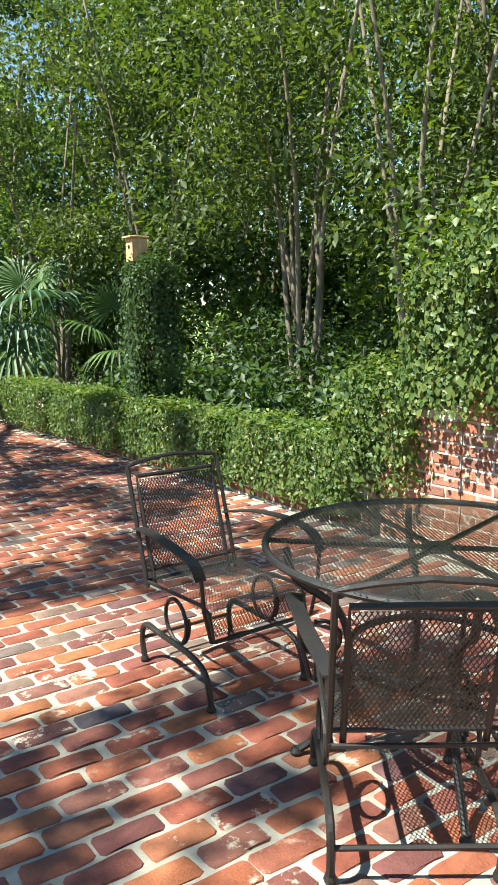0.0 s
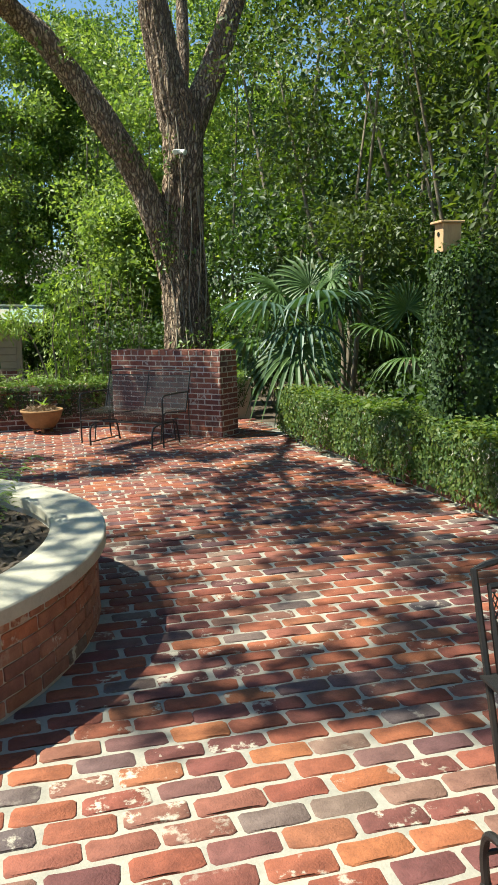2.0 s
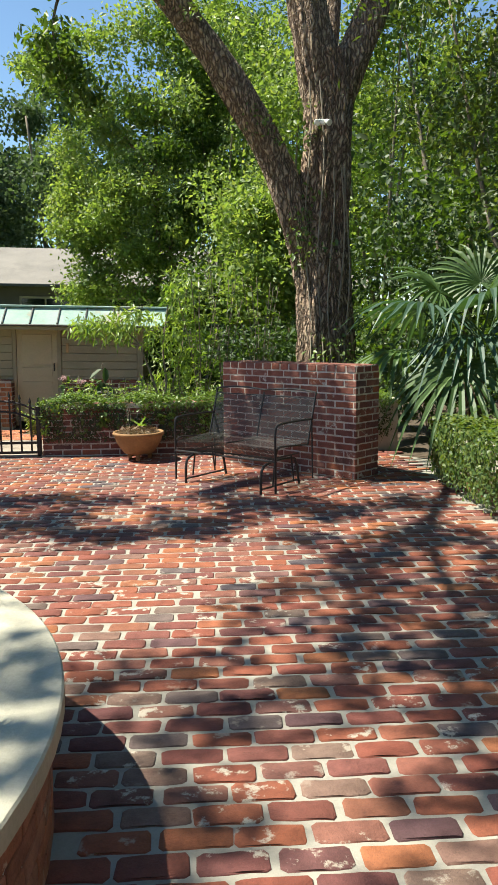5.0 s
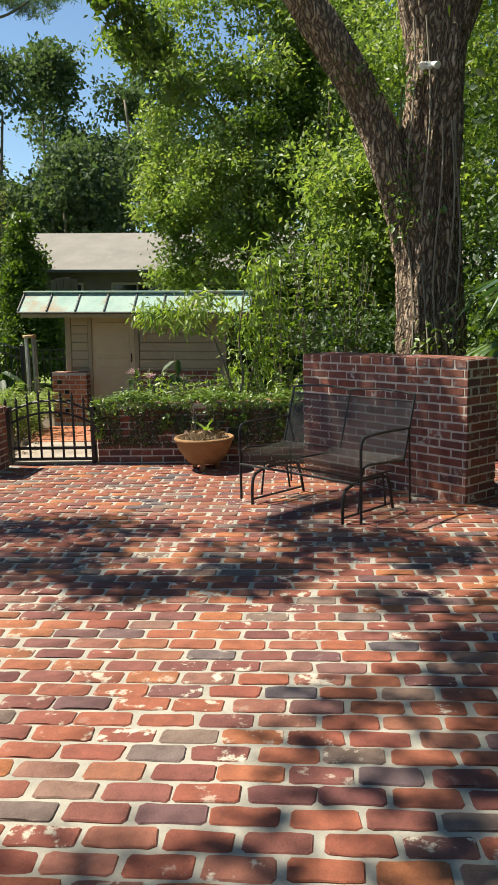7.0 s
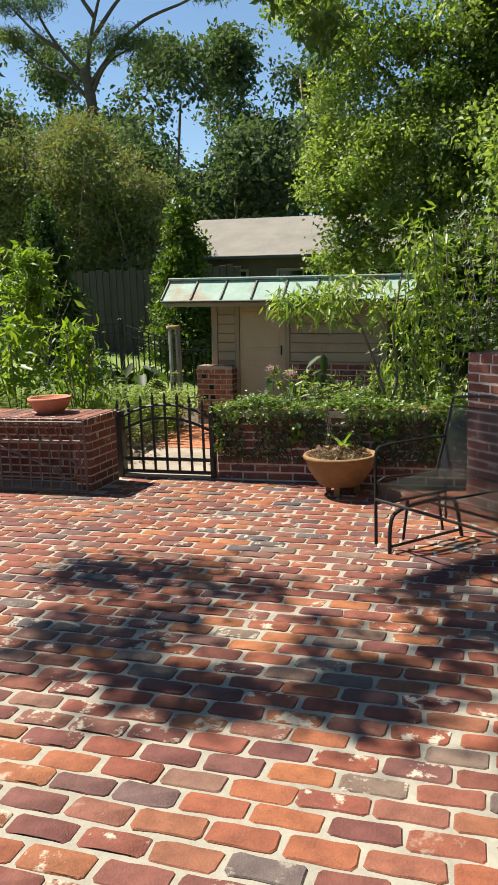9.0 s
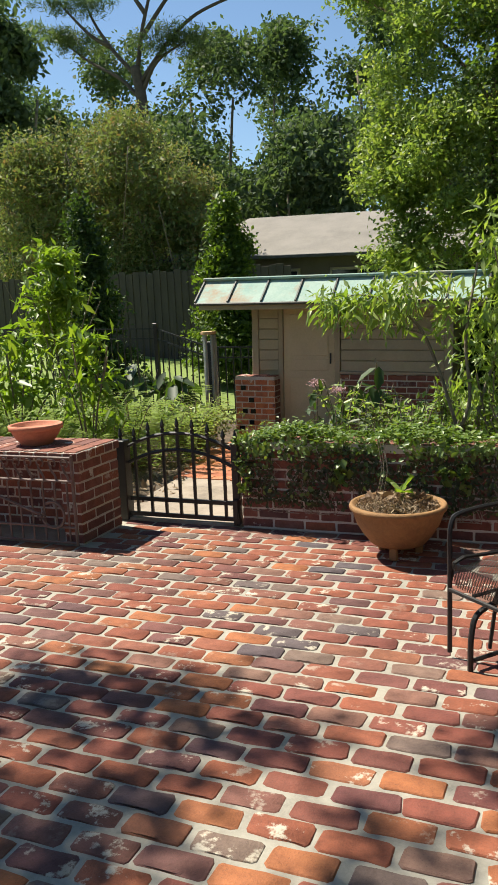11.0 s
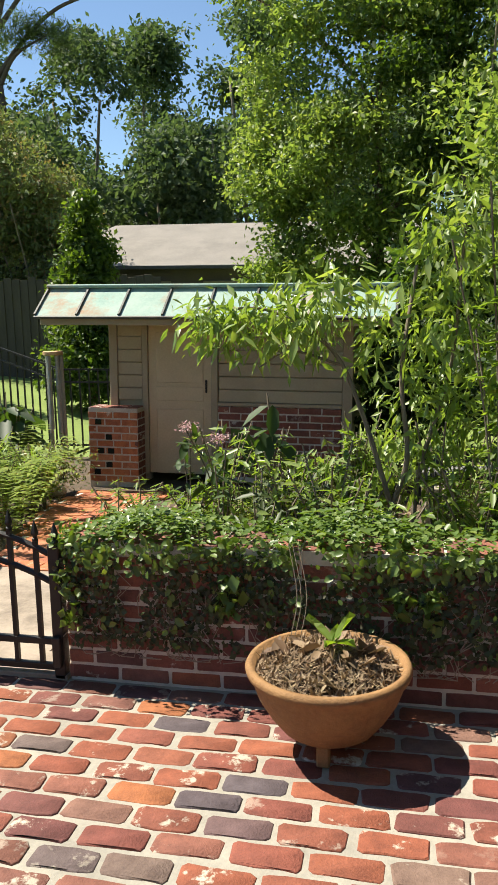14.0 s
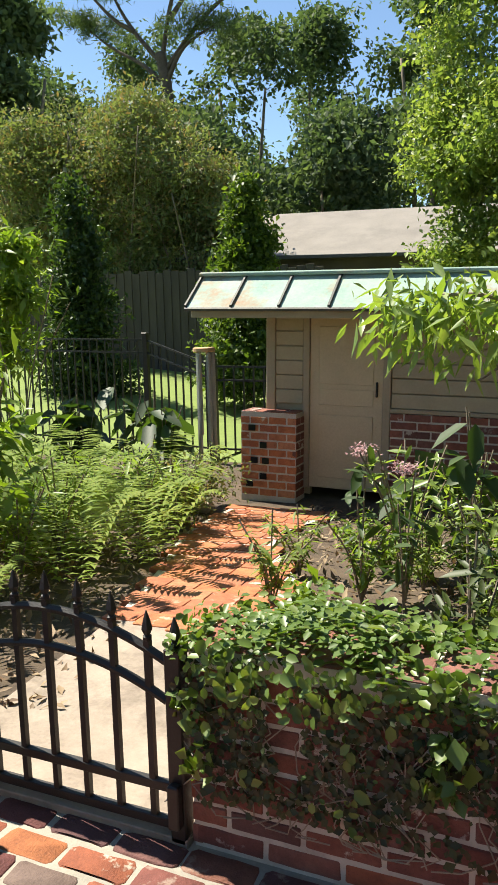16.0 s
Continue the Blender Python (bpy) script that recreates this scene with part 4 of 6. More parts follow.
def house():
    h = thing("house", "low house with a grey shingle roof behind the trees", "house", (0, 0, 0))
    x0, x1, y0, y1 = -9.2, 6.0, 29.6, 36.0
    bm = bmesh.new()
    box(bm, x0, y0, -0.36, x1, y0 + 0.2, 2.95)
    box(bm, x0, y1 - 0.2, -0.36, x1, y1, 2.95)
    box(bm, x0, y0 + 0.201, -0.36, x0 + 0.2, y1 - 0.201, 2.95)
    box(bm, x1 - 0.2, y0 + 0.201, -0.36, x1, y1 - 0.201, 2.95)
    part("wall", bm, m_siding, h)
    bm = bmesh.new()
    lo = [bm.verts.new(v) for v in ((-10.2, 29.0, 2.98), (7.0, 29.0, 2.98), (7.0, 36.6, 2.98), (-10.2, 36.6, 2.98), (-8.7, 32.8, 4.45), (5.5, 32.8, 4.45))]
    bm.faces.new((lo[0], lo[1], lo[5], lo[4]))
    bm.faces.new((lo[2], lo[3], lo[4], lo[5]))
    bm.faces.new((lo[3], lo[0], lo[4]))
    bm.faces.new((lo[1], lo[2], lo[5]))
    bm.faces.new((lo[3], lo[2], lo[1], lo[0]))
    roof = part("roof", bm, m_shingle, h, "grey asphalt shingle roof")
    part("gutter", boxed(-10.2, 28.93, 2.88, 7.0, 28.995, 2.975, 0.01), m_dark_metal, roof)
    for i in range(5):
        x = -7.6 + 2.6 * i
        w = part("window", boxed(x, 29.52, 0.9, x + 1.7, 29.595, 2.6, 0.01), m_trim, h)
        part("pane", boxed(x + 0.08, 29.505, 0.98, x + 0.82, 29.519, 2.52), m_pane_hole_dark, w)
        part("pane", boxed(x + 0.88, 29.505, 0.98, x + 1.62, 29.519, 2.52), m_pane_hole_dark, w)
    return h


house().matrix_world = Matrix.Translation((-9, 30, 3)) @ Matrix.Rotation(radians(1.5), 4, "Y") @ Matrix.Translation((9, -30, -3))

# ---- trees and plants ----
def limb(bm, pts, r0, r1, seg=12, wobble=0.16, steps=8, furrow=0.0):
    c = curve_points(pts, steps)
    n = len(c)
    tube(bm, c, [r0 + (r1 - r0) * i / (n - 1) for i in range(n)], seg, True, wobble, furrow)


OAK_H, SHADE_H = 6.6, 7.6


def aloft(x, y, h):
    """The place at height h that shades the ground at x, y."""
    return (x + h * SUN.x / SUN.z, y + h * SUN.y / SUN.z, h)


def oak():
    t = thing("oak_tree", "large old oak with rough bark and spreading limbs", "tree", (0, 0, 0))
    bm = bmesh.new()
    limb(bm, [(2.78, 14.22, -0.1), (2.72, 14.2, 0.8), (2.66, 14.2, 1.9), (2.66, 14.2, 3.0), (2.72, 14.2, 4.2), (2.80, 14.2, 5.0)], 0.41, 0.28, 96, 0.2, 24, 0.05)
    limb(bm, [(2.72, 14.2, 4.3), (2.45, 14.15, 5.4), (2.2, 14.1, 7.0), (1.9, 14.1, 9.5), (1.7, 14.1, 12)], 0.29, 0.12, 72, 0.2, 16, 0.036)
    limb(bm, [(2.85, 14.2, 4.5), (3.25, 14.2, 5.4), (3.75, 14.2, 6.8), (4.6, 14.3, 9.0), (5.2, 14.3, 11)], 0.24, 0.10, 56, 0.2, 16, 0.024)
    limb(bm, [(2.70, 14.5, 4.6), (2.9, 14.9, 6.0), (2.95, 15.3, 8.5)], 0.14, 0.07, 12)
    limb(bm, [(2.60, 14.2, 1.7), (2.42, 14.16, 2.45), (2.24, 14.1, 2.95), (2.02, 14.1, 3.55), (1.66, 14.05, 4.2), (1.21, 14.0, 4.86), (0.74, 13.95, 5.46), (0.28, 13.8, 5.86), (-0.3, 13.5, 6.15), (-1.3, 12.9, 6.6), (-2.6, 12.0, 7.5), (-4.2, 11, 8.4)], 0.25, 0.10, 64, 0.24, 12, 0.034)
    limb(bm, [(0.2, 13.7, 5.9), (-0.3, 12.8, 6.5), (-1.2, 11.2, 7.2), (-2.2, 9.4, 7.6), (-2.8, 7.4, 8.0)], 0.11, 0.03, 10)
    limb(bm, [(-0.9, 13.1, 6.4), (-2.4, 13.6, 7.2), (-3.4, 14.6, 7.6)], 0.09, 0.03, 8)
    limb(bm, [(-0.1, 13.6, 6.1), (-0.5, 13.3, 5.6), (-0.7, 13.1, 4.9), (-0.55, 13.0, 4.3)], 0.03, 0.008, 7)
    part("trunk", bm, m_bark, t, "deeply furrowed grey-brown bark", smooth=True)
    clumps = [(1.5, 14.0, 11.5, 3.0, 2.6, 1.6, 90), (4.8, 14.4, 11, 2.6, 2.4, 1.6, 70), (3.2, 15.8, 9.4, 2.6, 2.2, 1.4, 70)]
    # boughs over the patio, dense with gaps between them, named by the ground that they shade
    for x, y, r in ((-0.65, 9.72, 0.3), (-0.25, 9.78, 0.26), (0.15, 9.6, 0.2), (-0.5, 8.95, 0.28), (-0.12, 9.2, 0.2), (-0.1, 8.8, 0.25), (0.3, 8.62, 0.32), (0.68, 8.72, 0.32), (1.08, 8.85, 0.3), (0.72, 9.25, 0.16), (1.25, 9.3, 0.28), (1.1, 9.8, 0.25), (1.6, 9.5, 0.32), (2.05, 9.15, 0.34), (1.6, 8.3, 0.2), (2.0, 7.95, 0.32), (2.5, 8.4, 0.4), (2.9, 7.8, 0.3),
                    (1.33, 7.35, 0.16), (1.85, 7.42, 0.26), (1.22, 7.05, 0.13), (1.55, 6.8, 0.16), (1.85, 6.95, 0.2), (1.05, 6.55, 0.12), (1.7, 6.4, 0.2), (2.5, 7.2, 0.4), (2.2, 6.5, 0.36), (2.9, 6.6, 0.4), (2.6, 9.4, 0.3), (1.6, 11.3, 0.26), (1.95, 11.0, 0.28), (2.3, 10.65, 0.26), (2.6, 10.35, 0.24), (2.0, 11.45, 0.22), (2.5, 11.0, 0.24), (1.75, 10.7, 0.16)):
        clumps.append((*aloft(x, y, OAK_H), r * 0.8, r * 0.8, r * 0.4, 110 * r * r + 1))
    # a leafy twig that hangs from the long limb
    clumps += [(-0.58, 13.05, 4.35, 0.22, 0.15, 0.28, 12), (-0.35, 13.05, 4.05, 0.16, 0.12, 0.15, 6), (-0.72, 13.1, 4.8, 0.2, 0.15, 0.2, 7), (-0.05, 13.0, 3.72, 0.12, 0.1, 0.1, 4)]
    foliage("crown", clumps, 46, 0.12, 0.09, 0.042, m_leaf_wood, t, 0.4)
    vines = bmesh.new()
    for ax, ph in ((-0.28, 0.0), (-0.12, 1.0), (0.02, 2.2), (0.16, 3.1), (0.24, 4.4)):
        pts = [(2.69 + ax + 0.04 * math.sin(k * 0.8 + ph), 13.83 + ax * ax * 1.2 - 0.02 * math.sin(k + ph) + (0.0 if k > 1 else -0.05), 0.6 + k * 0.36) for k in range(12 if ax < 0 else 9)]
        tube(vines, curve_points(pts, 4), 0.011, 5)
    part("vine", vines, m_vine, t, "dry grey vine stems on the bark")
    foliage("vine_leaves", [(2.45, 13.9, 2.7, 0.3, 0.18, 0.6, 26), (2.3, 13.85, 4.0, 0.35, 0.2, 0.4, 14), (2.75, 13.85, 1.1, 0.4, 0.2, 0.3, 20), (1.9, 13.85, 4.1, 0.3, 0.15, 0.4, 10), (1.0, 13.6, 5.4, 0.5, 0.15, 0.4, 16)], 9, 0.07, 0.06, 0.035, m_leaf_ivy, t)
    return t


oak()
floods = thing("flood_lamp", "twin white security flood lamp fixed to the oak", "lamp", (2.58, 13.80, 4.03))
floods.scale = (0.7, 0.7, 0.7)
part("bracket", boxed(-0.06, -0.03, -0.05, 0.06, 0.03, 0.05, 0.012), m_white, floods)
for sx in (-1, 1):
    head = part("lamp_head", lathe([(0.02, 0.0), (0.035, 0.02), (0.05, 0.09), (0.062, 0.13), (0.05, 0.132)], 20), m_white, floods, "white flood lamp head", smooth=True)
    head.matrix_local = Matrix.Translation((0.05 * sx, -0.04, 0.02)) @ Euler((radians(118), 0, radians(35 * sx))).to_matrix().to_4x4()


def tree(name, label, base, stems, clumps, per, sub, length, width, mat, bark, upward=0.4, shell=0.75, category="tree", group="", droop=0.2):
    """stems: lists of points with a foot and a tip radius; clumps: the crown's ellipsoids."""
    t = thing(name, label, category, base, group)
    if name == "crape_myrtle":
        for pts, r0, r1 in stems:
            bm = bmesh.new()
            limb(bm, pts, r0, r1, 9, 0.12, 5)
            part("stem", bm, bark, t, smooth=True)
    else:
        bm = bmesh.new()
        for pts, r0, r1 in stems:
            limb(bm, pts, r0, r1, 9, 0.12, 5)
        part("trunk", bm, bark, t, smooth=True)
    foliage("crown", clumps, per, sub, length, width, mat, t, upward, droop, shell)
    return t


def random_crown(h0, h1, r, n, tufts, squash=0.7):
    out = []
    for k in range(n):
        f = rng.random()
        z = h0 + (h1 - h0) * f
        rr = r * (0.35 + 0.75 * math.sin(math.pi * min(0.95, 0.25 + 0.7 * f)))
        a = rng.random() * 2 * math.pi
        d = rr * math.sqrt(rng.random()) * 0.8
        s = r * (0.28 + 0.22 * rng.random())
        out.append((d * math.cos(a), d * math.sin(a), z, s, s, s * squash, tufts))
    return out


def stem_fan(n, height, spread, r, lean=(0, 0)):
    out = []
    for k in range(n):
        a = 2 * math.pi * (k + rng.random() * 0.6) / n
        sx, sy = spread * math.cos(a), spread * math.sin(a)
        j = rng.normal(size=6) * 0.06 * spread
        out.append(([(0.06 * math.cos(a), 0.06 * math.sin(a), -0.1), (sx * 0.18 + j[0] + lean[0] * 0.2, sy * 0.18 + j[1] + lean[1] * 0.2, height * 0.25),
                     (sx * 0.45 + j[2] + lean[0] * 0.5, sy * 0.45 + j[3] + lean[1] * 0.5, height * 0.55), (sx + j[4] + lean[0], sy + j[5] + lean[1], height)], r, r * 0.3))
    return out


# slender multi-stemmed trees behind the hedge
for x, y, h, n, r in ((5.3, 6.6, 5.2, 4, 0.035), (5.6, 5.2, 5.6, 5, 0.036), (5.2, 9.6, 5.4, 4, 0.035), (4.5, 11.6, 5.0, 3, 0.04), (6.9, 8.6, 6.0, 4, 0.045), (7.4, 5.4, 6.2, 5, 0.045)):
    tree("crape_myrtle", "slender multi-stemmed tree with smooth tan bark", (x, y, 0), stem_fan(n, h, 1.0, r * 1.15),
         [(a, b, c - 0.2, d, e, f, g) for a, b, c, d, e, f, g in random_crown(2.5, h + 0.8, 1.7, 14, 24)], 26, 0.17, 0.075, 0.038, m_leaf_olive, m_grey_bark, 0.5, group="slender trees behind the hedge")
# woodland behind, growing denser with distance
woods = [(8.5, 6.0, 8, 2.6), (8.0, 11.0, 8, 2.6), (10.5, 8.5, 10, 3.2), (11, 3.5, 9, 3.0), (7.0, 14.5, 8, 2.6), (10, 15.5, 10, 3.2), (13, 12, 12, 3.8), (14.5, 6, 12, 3.8), (6.0, 18.5, 9, 2.8), (9.5, 20.5, 11, 3.4), (14, 18, 12, 4.0), (13, -1, 10, 3.6), (8.2, 1.2, 8, 2.6), (19, 9, 13, 4.2), (18, 15, 13, 4.2), (19, 3, 13, 4.2), (12.5, 23, 12, 4.0), (17, 22, 13, 4.2)]
for x, y, h, r in woods:
    tree("woodland_tree", "leafy woodland tree with a dense green crown", (x, y, 0), stem_fan(3, h * 0.8, r * 0.5, 0.09),
         random_crown(0.8, h, r, 22, 26, 0.8), 26, 0.24, 0.13, 0.07, (m_leaf_wood, m_leaf_light, m_leaf_dark)[int(rng.integers(3))], m_grey_bark, 0.4, group="woodland trees")


def shrub(name, label, at, clumps, per, sub, length, width, mat, stems=5, height=0.6, category="shrub", group="", upward=0.5, droop=0.2, bark=None, kind_stem=0.008, floor=None):
    t = thing(name, label, category, at, group)
    bm = bmesh.new()
    for k in range(stems):
        a = 2 * math.pi * k / stems + rng.random()
        s = height * 0.35 * (0.4 + rng.random())
        tube(bm, curve_points([(0.02 * math.cos(a), 0.02 * math.sin(a), -0.03), (s * 0.4 * math.cos(a), s * 0.4 * math.sin(a), height * 0.5), (s * math.cos(a), s * math.sin(a), height * (0.8 + 0.3 * rng.random()))], 4), kind_stem, 5)
    part("stem", bm, bark or m_grey_bark, t)
    foliage("leaves", clumps, per, sub, length, width, mat, t, upward, droop, 0.65, floor)
    return t


for x, y, r, h in ((9.2, 4.0, 1.7, 3.4), (9.6, 7.6, 1.8, 3.6), (9.6, 10.8, 1.8, 3.4), (11.2, 13.4, 2.0, 3.8), (7.6, 16.8, 1.6, 3.2), (11.6, 1.2, 2.0, 3.6), (6.3, 13.0, 1.2, 2.6)):
    shrub("understorey_shrub", "tall dark shrub deep under the trees", (x, y, 0), [(0, 0, h * 0.5, r, r, h * 0.5, 130), (0.3, 0.4, h * 0.3, r, r, h * 0.4, 60)], 24, 0.2, 0.15, 0.08, m_leaf_dark, 5, h * 0.8, group="understorey shrubs")
# understorey beyond the hedge
for x, y, r, h, mat in ((4.3, 4.6, 0.6, 0.8, m_leaf_dark), (4.4, 6.2, 0.7, 0.9, m_leaf_dark), (4.5, 8.0, 0.7, 0.9, m_leaf_dark), (4.6, 9.3, 0.7, 0.9, m_leaf_dark), (5.6, 6.0, 0.9, 1.2, m_leaf_dark),
                        (5.5, 7.6, 0.9, 1.6, m_leaf_dark), (5.7, 10.8, 0.9, 1.6, m_leaf_dark), (5.2, 12.8, 1.0, 1.7, m_leaf_dark), (3.9, 13.2, 0.8, 1.5, m_leaf_dark), (6.9, 5.0, 1.0, 1.9, m_leaf_light), (6.8, 10.0, 1.1, 2.0, m_leaf_wood), (4.2, 15.6, 1.1, 2.0, m_leaf_wood),
                        (3.0, 16.6, 1.0, 1.8, m_leaf_dark), (1.9, 16.8, 0.8, 1.5, m_leaf_dark), (7.2, 7.0, 1.1, 2.2, m_leaf_wood), (1.0, 17.8, 0.8, 1.6, m_leaf_dark), (1.5, 19.0, 0.9, 1.9, m_leaf_dark), (2.6, 18.4, 0.9, 1.8, m_leaf_dark), (0.9, 20.4, 0.8, 1.8, m_leaf_dark), (0.4, 18.3, 0.45, 1.2, m_leaf_dark), (-0.3, 19.8, 0.7, 1.5, m_leaf_dark), (-1.2, 20.6, 0.7, 1.4, m_leaf_dark)):
    shrub("understorey_shrub", "dense shaded green shrub under the trees", (x, y, 0),
          [(0, 0, h * 0.5, r, r, h * 0.5, 70), (r * 0.5, 0.2, h * 0.6, r * 0.6, r * 0.6, h * 0.4, 26), (-r * 0.4, -0.3, h * 0.5, r * 0.6, r * 0.6, h * 0.4, 26)], 22, 0.13, 0.09, 0.045, mat, 6, h * 0.8, group="understorey shrubs")


def ivy_sheet(name, boxes, n, length, width, mat, parent, jitter=0.03, upward=0.35, full=False, wave=0.0, gaps=None):
    """Leaves scattered over the faces of boxes (x0, y0, z0, x1, y1, z1), facing outwards; gaps thins them in patches."""
    P, O = [], []
    area = [(b[3] - b[0]) * (b[4] - b[1]) + 2 * ((b[3] - b[0]) + (b[4] - b[1])) * (b[5] - b[2]) for b in boxes]
    for b, ar in zip(boxes, area):
        k = int(n * ar / sum(area))
        u = rng.random((k, 3))
        p = np.array(b[:3]) + u * (np.array(b[3:]) - np.array(b[:3]))
        lx, ly, lz = b[3] - b[0], b[4] - b[1], b[5] - b[2]
        w = np.array([ly * lz, ly * lz, lx * lz, lx * lz, lx * ly])
        face = rng.choice(5, size=k, p=w / w.sum())
        o = np.zeros((k, 3))
        for fi, (axis, side) in enumerate(((0, 0), (0, 1), (1, 0), (1, 1), (2, 1))):
            s = face == fi
            p[s, axis] = b[3 + axis] if side else b[axis]
            o[s, axis] = 1 if side else -1
        bulge = np.array([noise.noise(Vector(q * 2.2)) for q in p])[:, None]
        p += o * (0.02 + 0.05 * bulge + wave * bulge) + rng.normal(size=(k, 3)) * jitter
        P.append(p)
        O.append(o)
    p, o = np.concatenate(P), np.concatenate(O)
    if gaps is not None:
        keep = np.array([noise.noise(Vector(q * 6.5)) + 0.5 * noise.noise(Vector(q * 17.0)) > gaps for q in p])
        p, o = p[keep], o[keep]
    shape = broad_leaves if full else leaf_arrays
    v, f = shape(p, length, width, upward, o * 0.3 + np.array([0, 0, -0.5]), 0.2, face=o)
    return raw_mesh(name, v, f, mat, parent)


fig = thing("fig_hedge", "clipped creeping fig covering the low kerb wall", "hedge", (0, 0, 0))
ys = [3.6, 5.2, 6.9, 8.6, 10.25]
ivy_sheet("leaves", [(3.36 - 0.05 * (a - 3.6) - 0.02, a, 0.10, 3.74 - 0.05 * (a - 3.6), b, 0.55) for a, b in zip(ys, ys[1:])], 50000, 0.034, 0.026, m_leaf_hedge, fig, 0.028)
foliage("loose_growth", [(3.5, 4.4, 0.58, 0.25, 0.8, 0.06, 30), (3.45, 6.0, 0.55, 0.25, 0.8, 0.06, 30), (3.4, 8.0, 0.55, 0.2, 1.0, 0.06, 30), (3.3, 9.6, 0.55, 0.2, 0.7, 0.06, 24)], 12, 0.06, 0.05, 0.034, m_leaf_hedge, fig)

column = thing("ivy_column", "square post wholly grown over with ivy", "ivy column", (3.62, 6.75, 0))
part("post", boxed(-0.08, -0.08, -0.02, 0.08, 0.08, 1.8, 0.01), m_old_wood, column)
ivy_sheet("leaves", [(-0.18, -0.14, 0.0, 0.08, 0.28, 1.82), (-0.12, -0.1, 1.78, 0.08, 0.2, 1.88)], 15000, 0.036, 0.027, m_leaf_dark, column, 0.045, wave=0.06)
bird = thing("bird_house", "small raw cedar bird house on the ivy column", "bird house", (3.52, 6.95, 2.03))
part("box", boxed(-0.08, -0.07, -0.12, 0.08, 0.07, 0.10, 0.004), m_bird_wood, bird)
part("roof", boxed(-0.11, -0.09, 0.101, 0.10, 0.09, 0.12, 0.004), m_bird_wood, bird)
# a near-black disc on the front stands for the shaded entrance hole
hole = part("dark_hole_disc", lathe([(0.018, 0.0), (0.018, 0.004)], 16), m_pane_hole_dark, bird)
hole.matrix_local = pose(-0.081, 0, 0.02, 0, -90, 0)

east_ivy = thing("wall_ivy", "thick mass of ivy spilling over the brick wall", "ivy", (0, 0, 0))
ivy_sheet("leaves", [(3.34, -3.0, 0.98, 3.86, 2.75, 1.75), (3.32, 2.6, 0.86, 3.84, 3.25, 1.62), (3.36, 3.2, 0.35, 3.84, 3.75, 1.0), (3.4, -3, 1.7, 3.8, 2.75, 1.95)], 72000, 0.037, 0.028, m_leaf_hedge, east_ivy, 0.06, wave=0.10)
foliage("loose_growth", [(3.55, 2.9, 1.7, 0.3, 0.5, 0.3, 40), (3.55, 2.0, 1.95, 0.3, 0.8, 0.2, 50), (3.55, 3.5, 0.8, 0.25, 0.3, 0.3, 30)], 22, 0.10, 0.05, 0.034, m_leaf_hedge, east_ivy)

garden_ivy = thing("garden_wall_ivy", "ivy carpet over the low garden wall, thinner below", "ivy", (0, 0, 0))
ivy_sheet("top_leaves", [(-0.86, 12.02, 0.535, 3.1, 12.34, 0.585)], 13000, 0.029, 0.0225, m_leaf_ivy, garden_ivy, 0.026, 0.45, True, 0.06, -0.42)
ivy_sheet("front_leaves", [(-0.84, 12.02, 0.20, 3.1, 12.05, 0.54)], 1700, 0.028, 0.022, m_leaf_ivy, garden_ivy, 0.02, 0.35, True, 0.0, 0.12)
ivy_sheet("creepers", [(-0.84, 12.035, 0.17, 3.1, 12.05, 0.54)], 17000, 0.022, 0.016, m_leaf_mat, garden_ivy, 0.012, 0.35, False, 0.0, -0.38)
bm = bmesh.new()
for k in range(110):
    x, z = -0.8 + 3.6 * rng.random(), 0.5 - 0.12 * rng.random()
    pts = [(x, 12.03, z)]
    for s in range(6):
        x += 0.05 * rng.normal()
        z -= 0.045 + 0.03 * rng.random()
        pts.append((x, 12.035 - 0.012 * rng.random(), max(z, 0.12)))
    tube(bm, pts, 0.0022, 4)
tagged(part("bare_stem", bm, m_vine, garden_ivy, "thin bare brown stems"), kind="stuff")
trails = [(-0.80, 0.5, 0.2), (0.5, 0.5, 0.36), (0.62, 0.5, 0.30), (0.95, 0.5, 0.22), (1.02, 0.5, 0.26), (-0.15, 0.5, 0.33)]
foliage("hanging_leaves", [(x, 12.0, (a + b) / 2, 0.05, 0.02, (a - b) / 2, 12) for x, a, b in trails], 5, 0.02, 0.042, 0.03, m_leaf_ivy, garden_ivy)


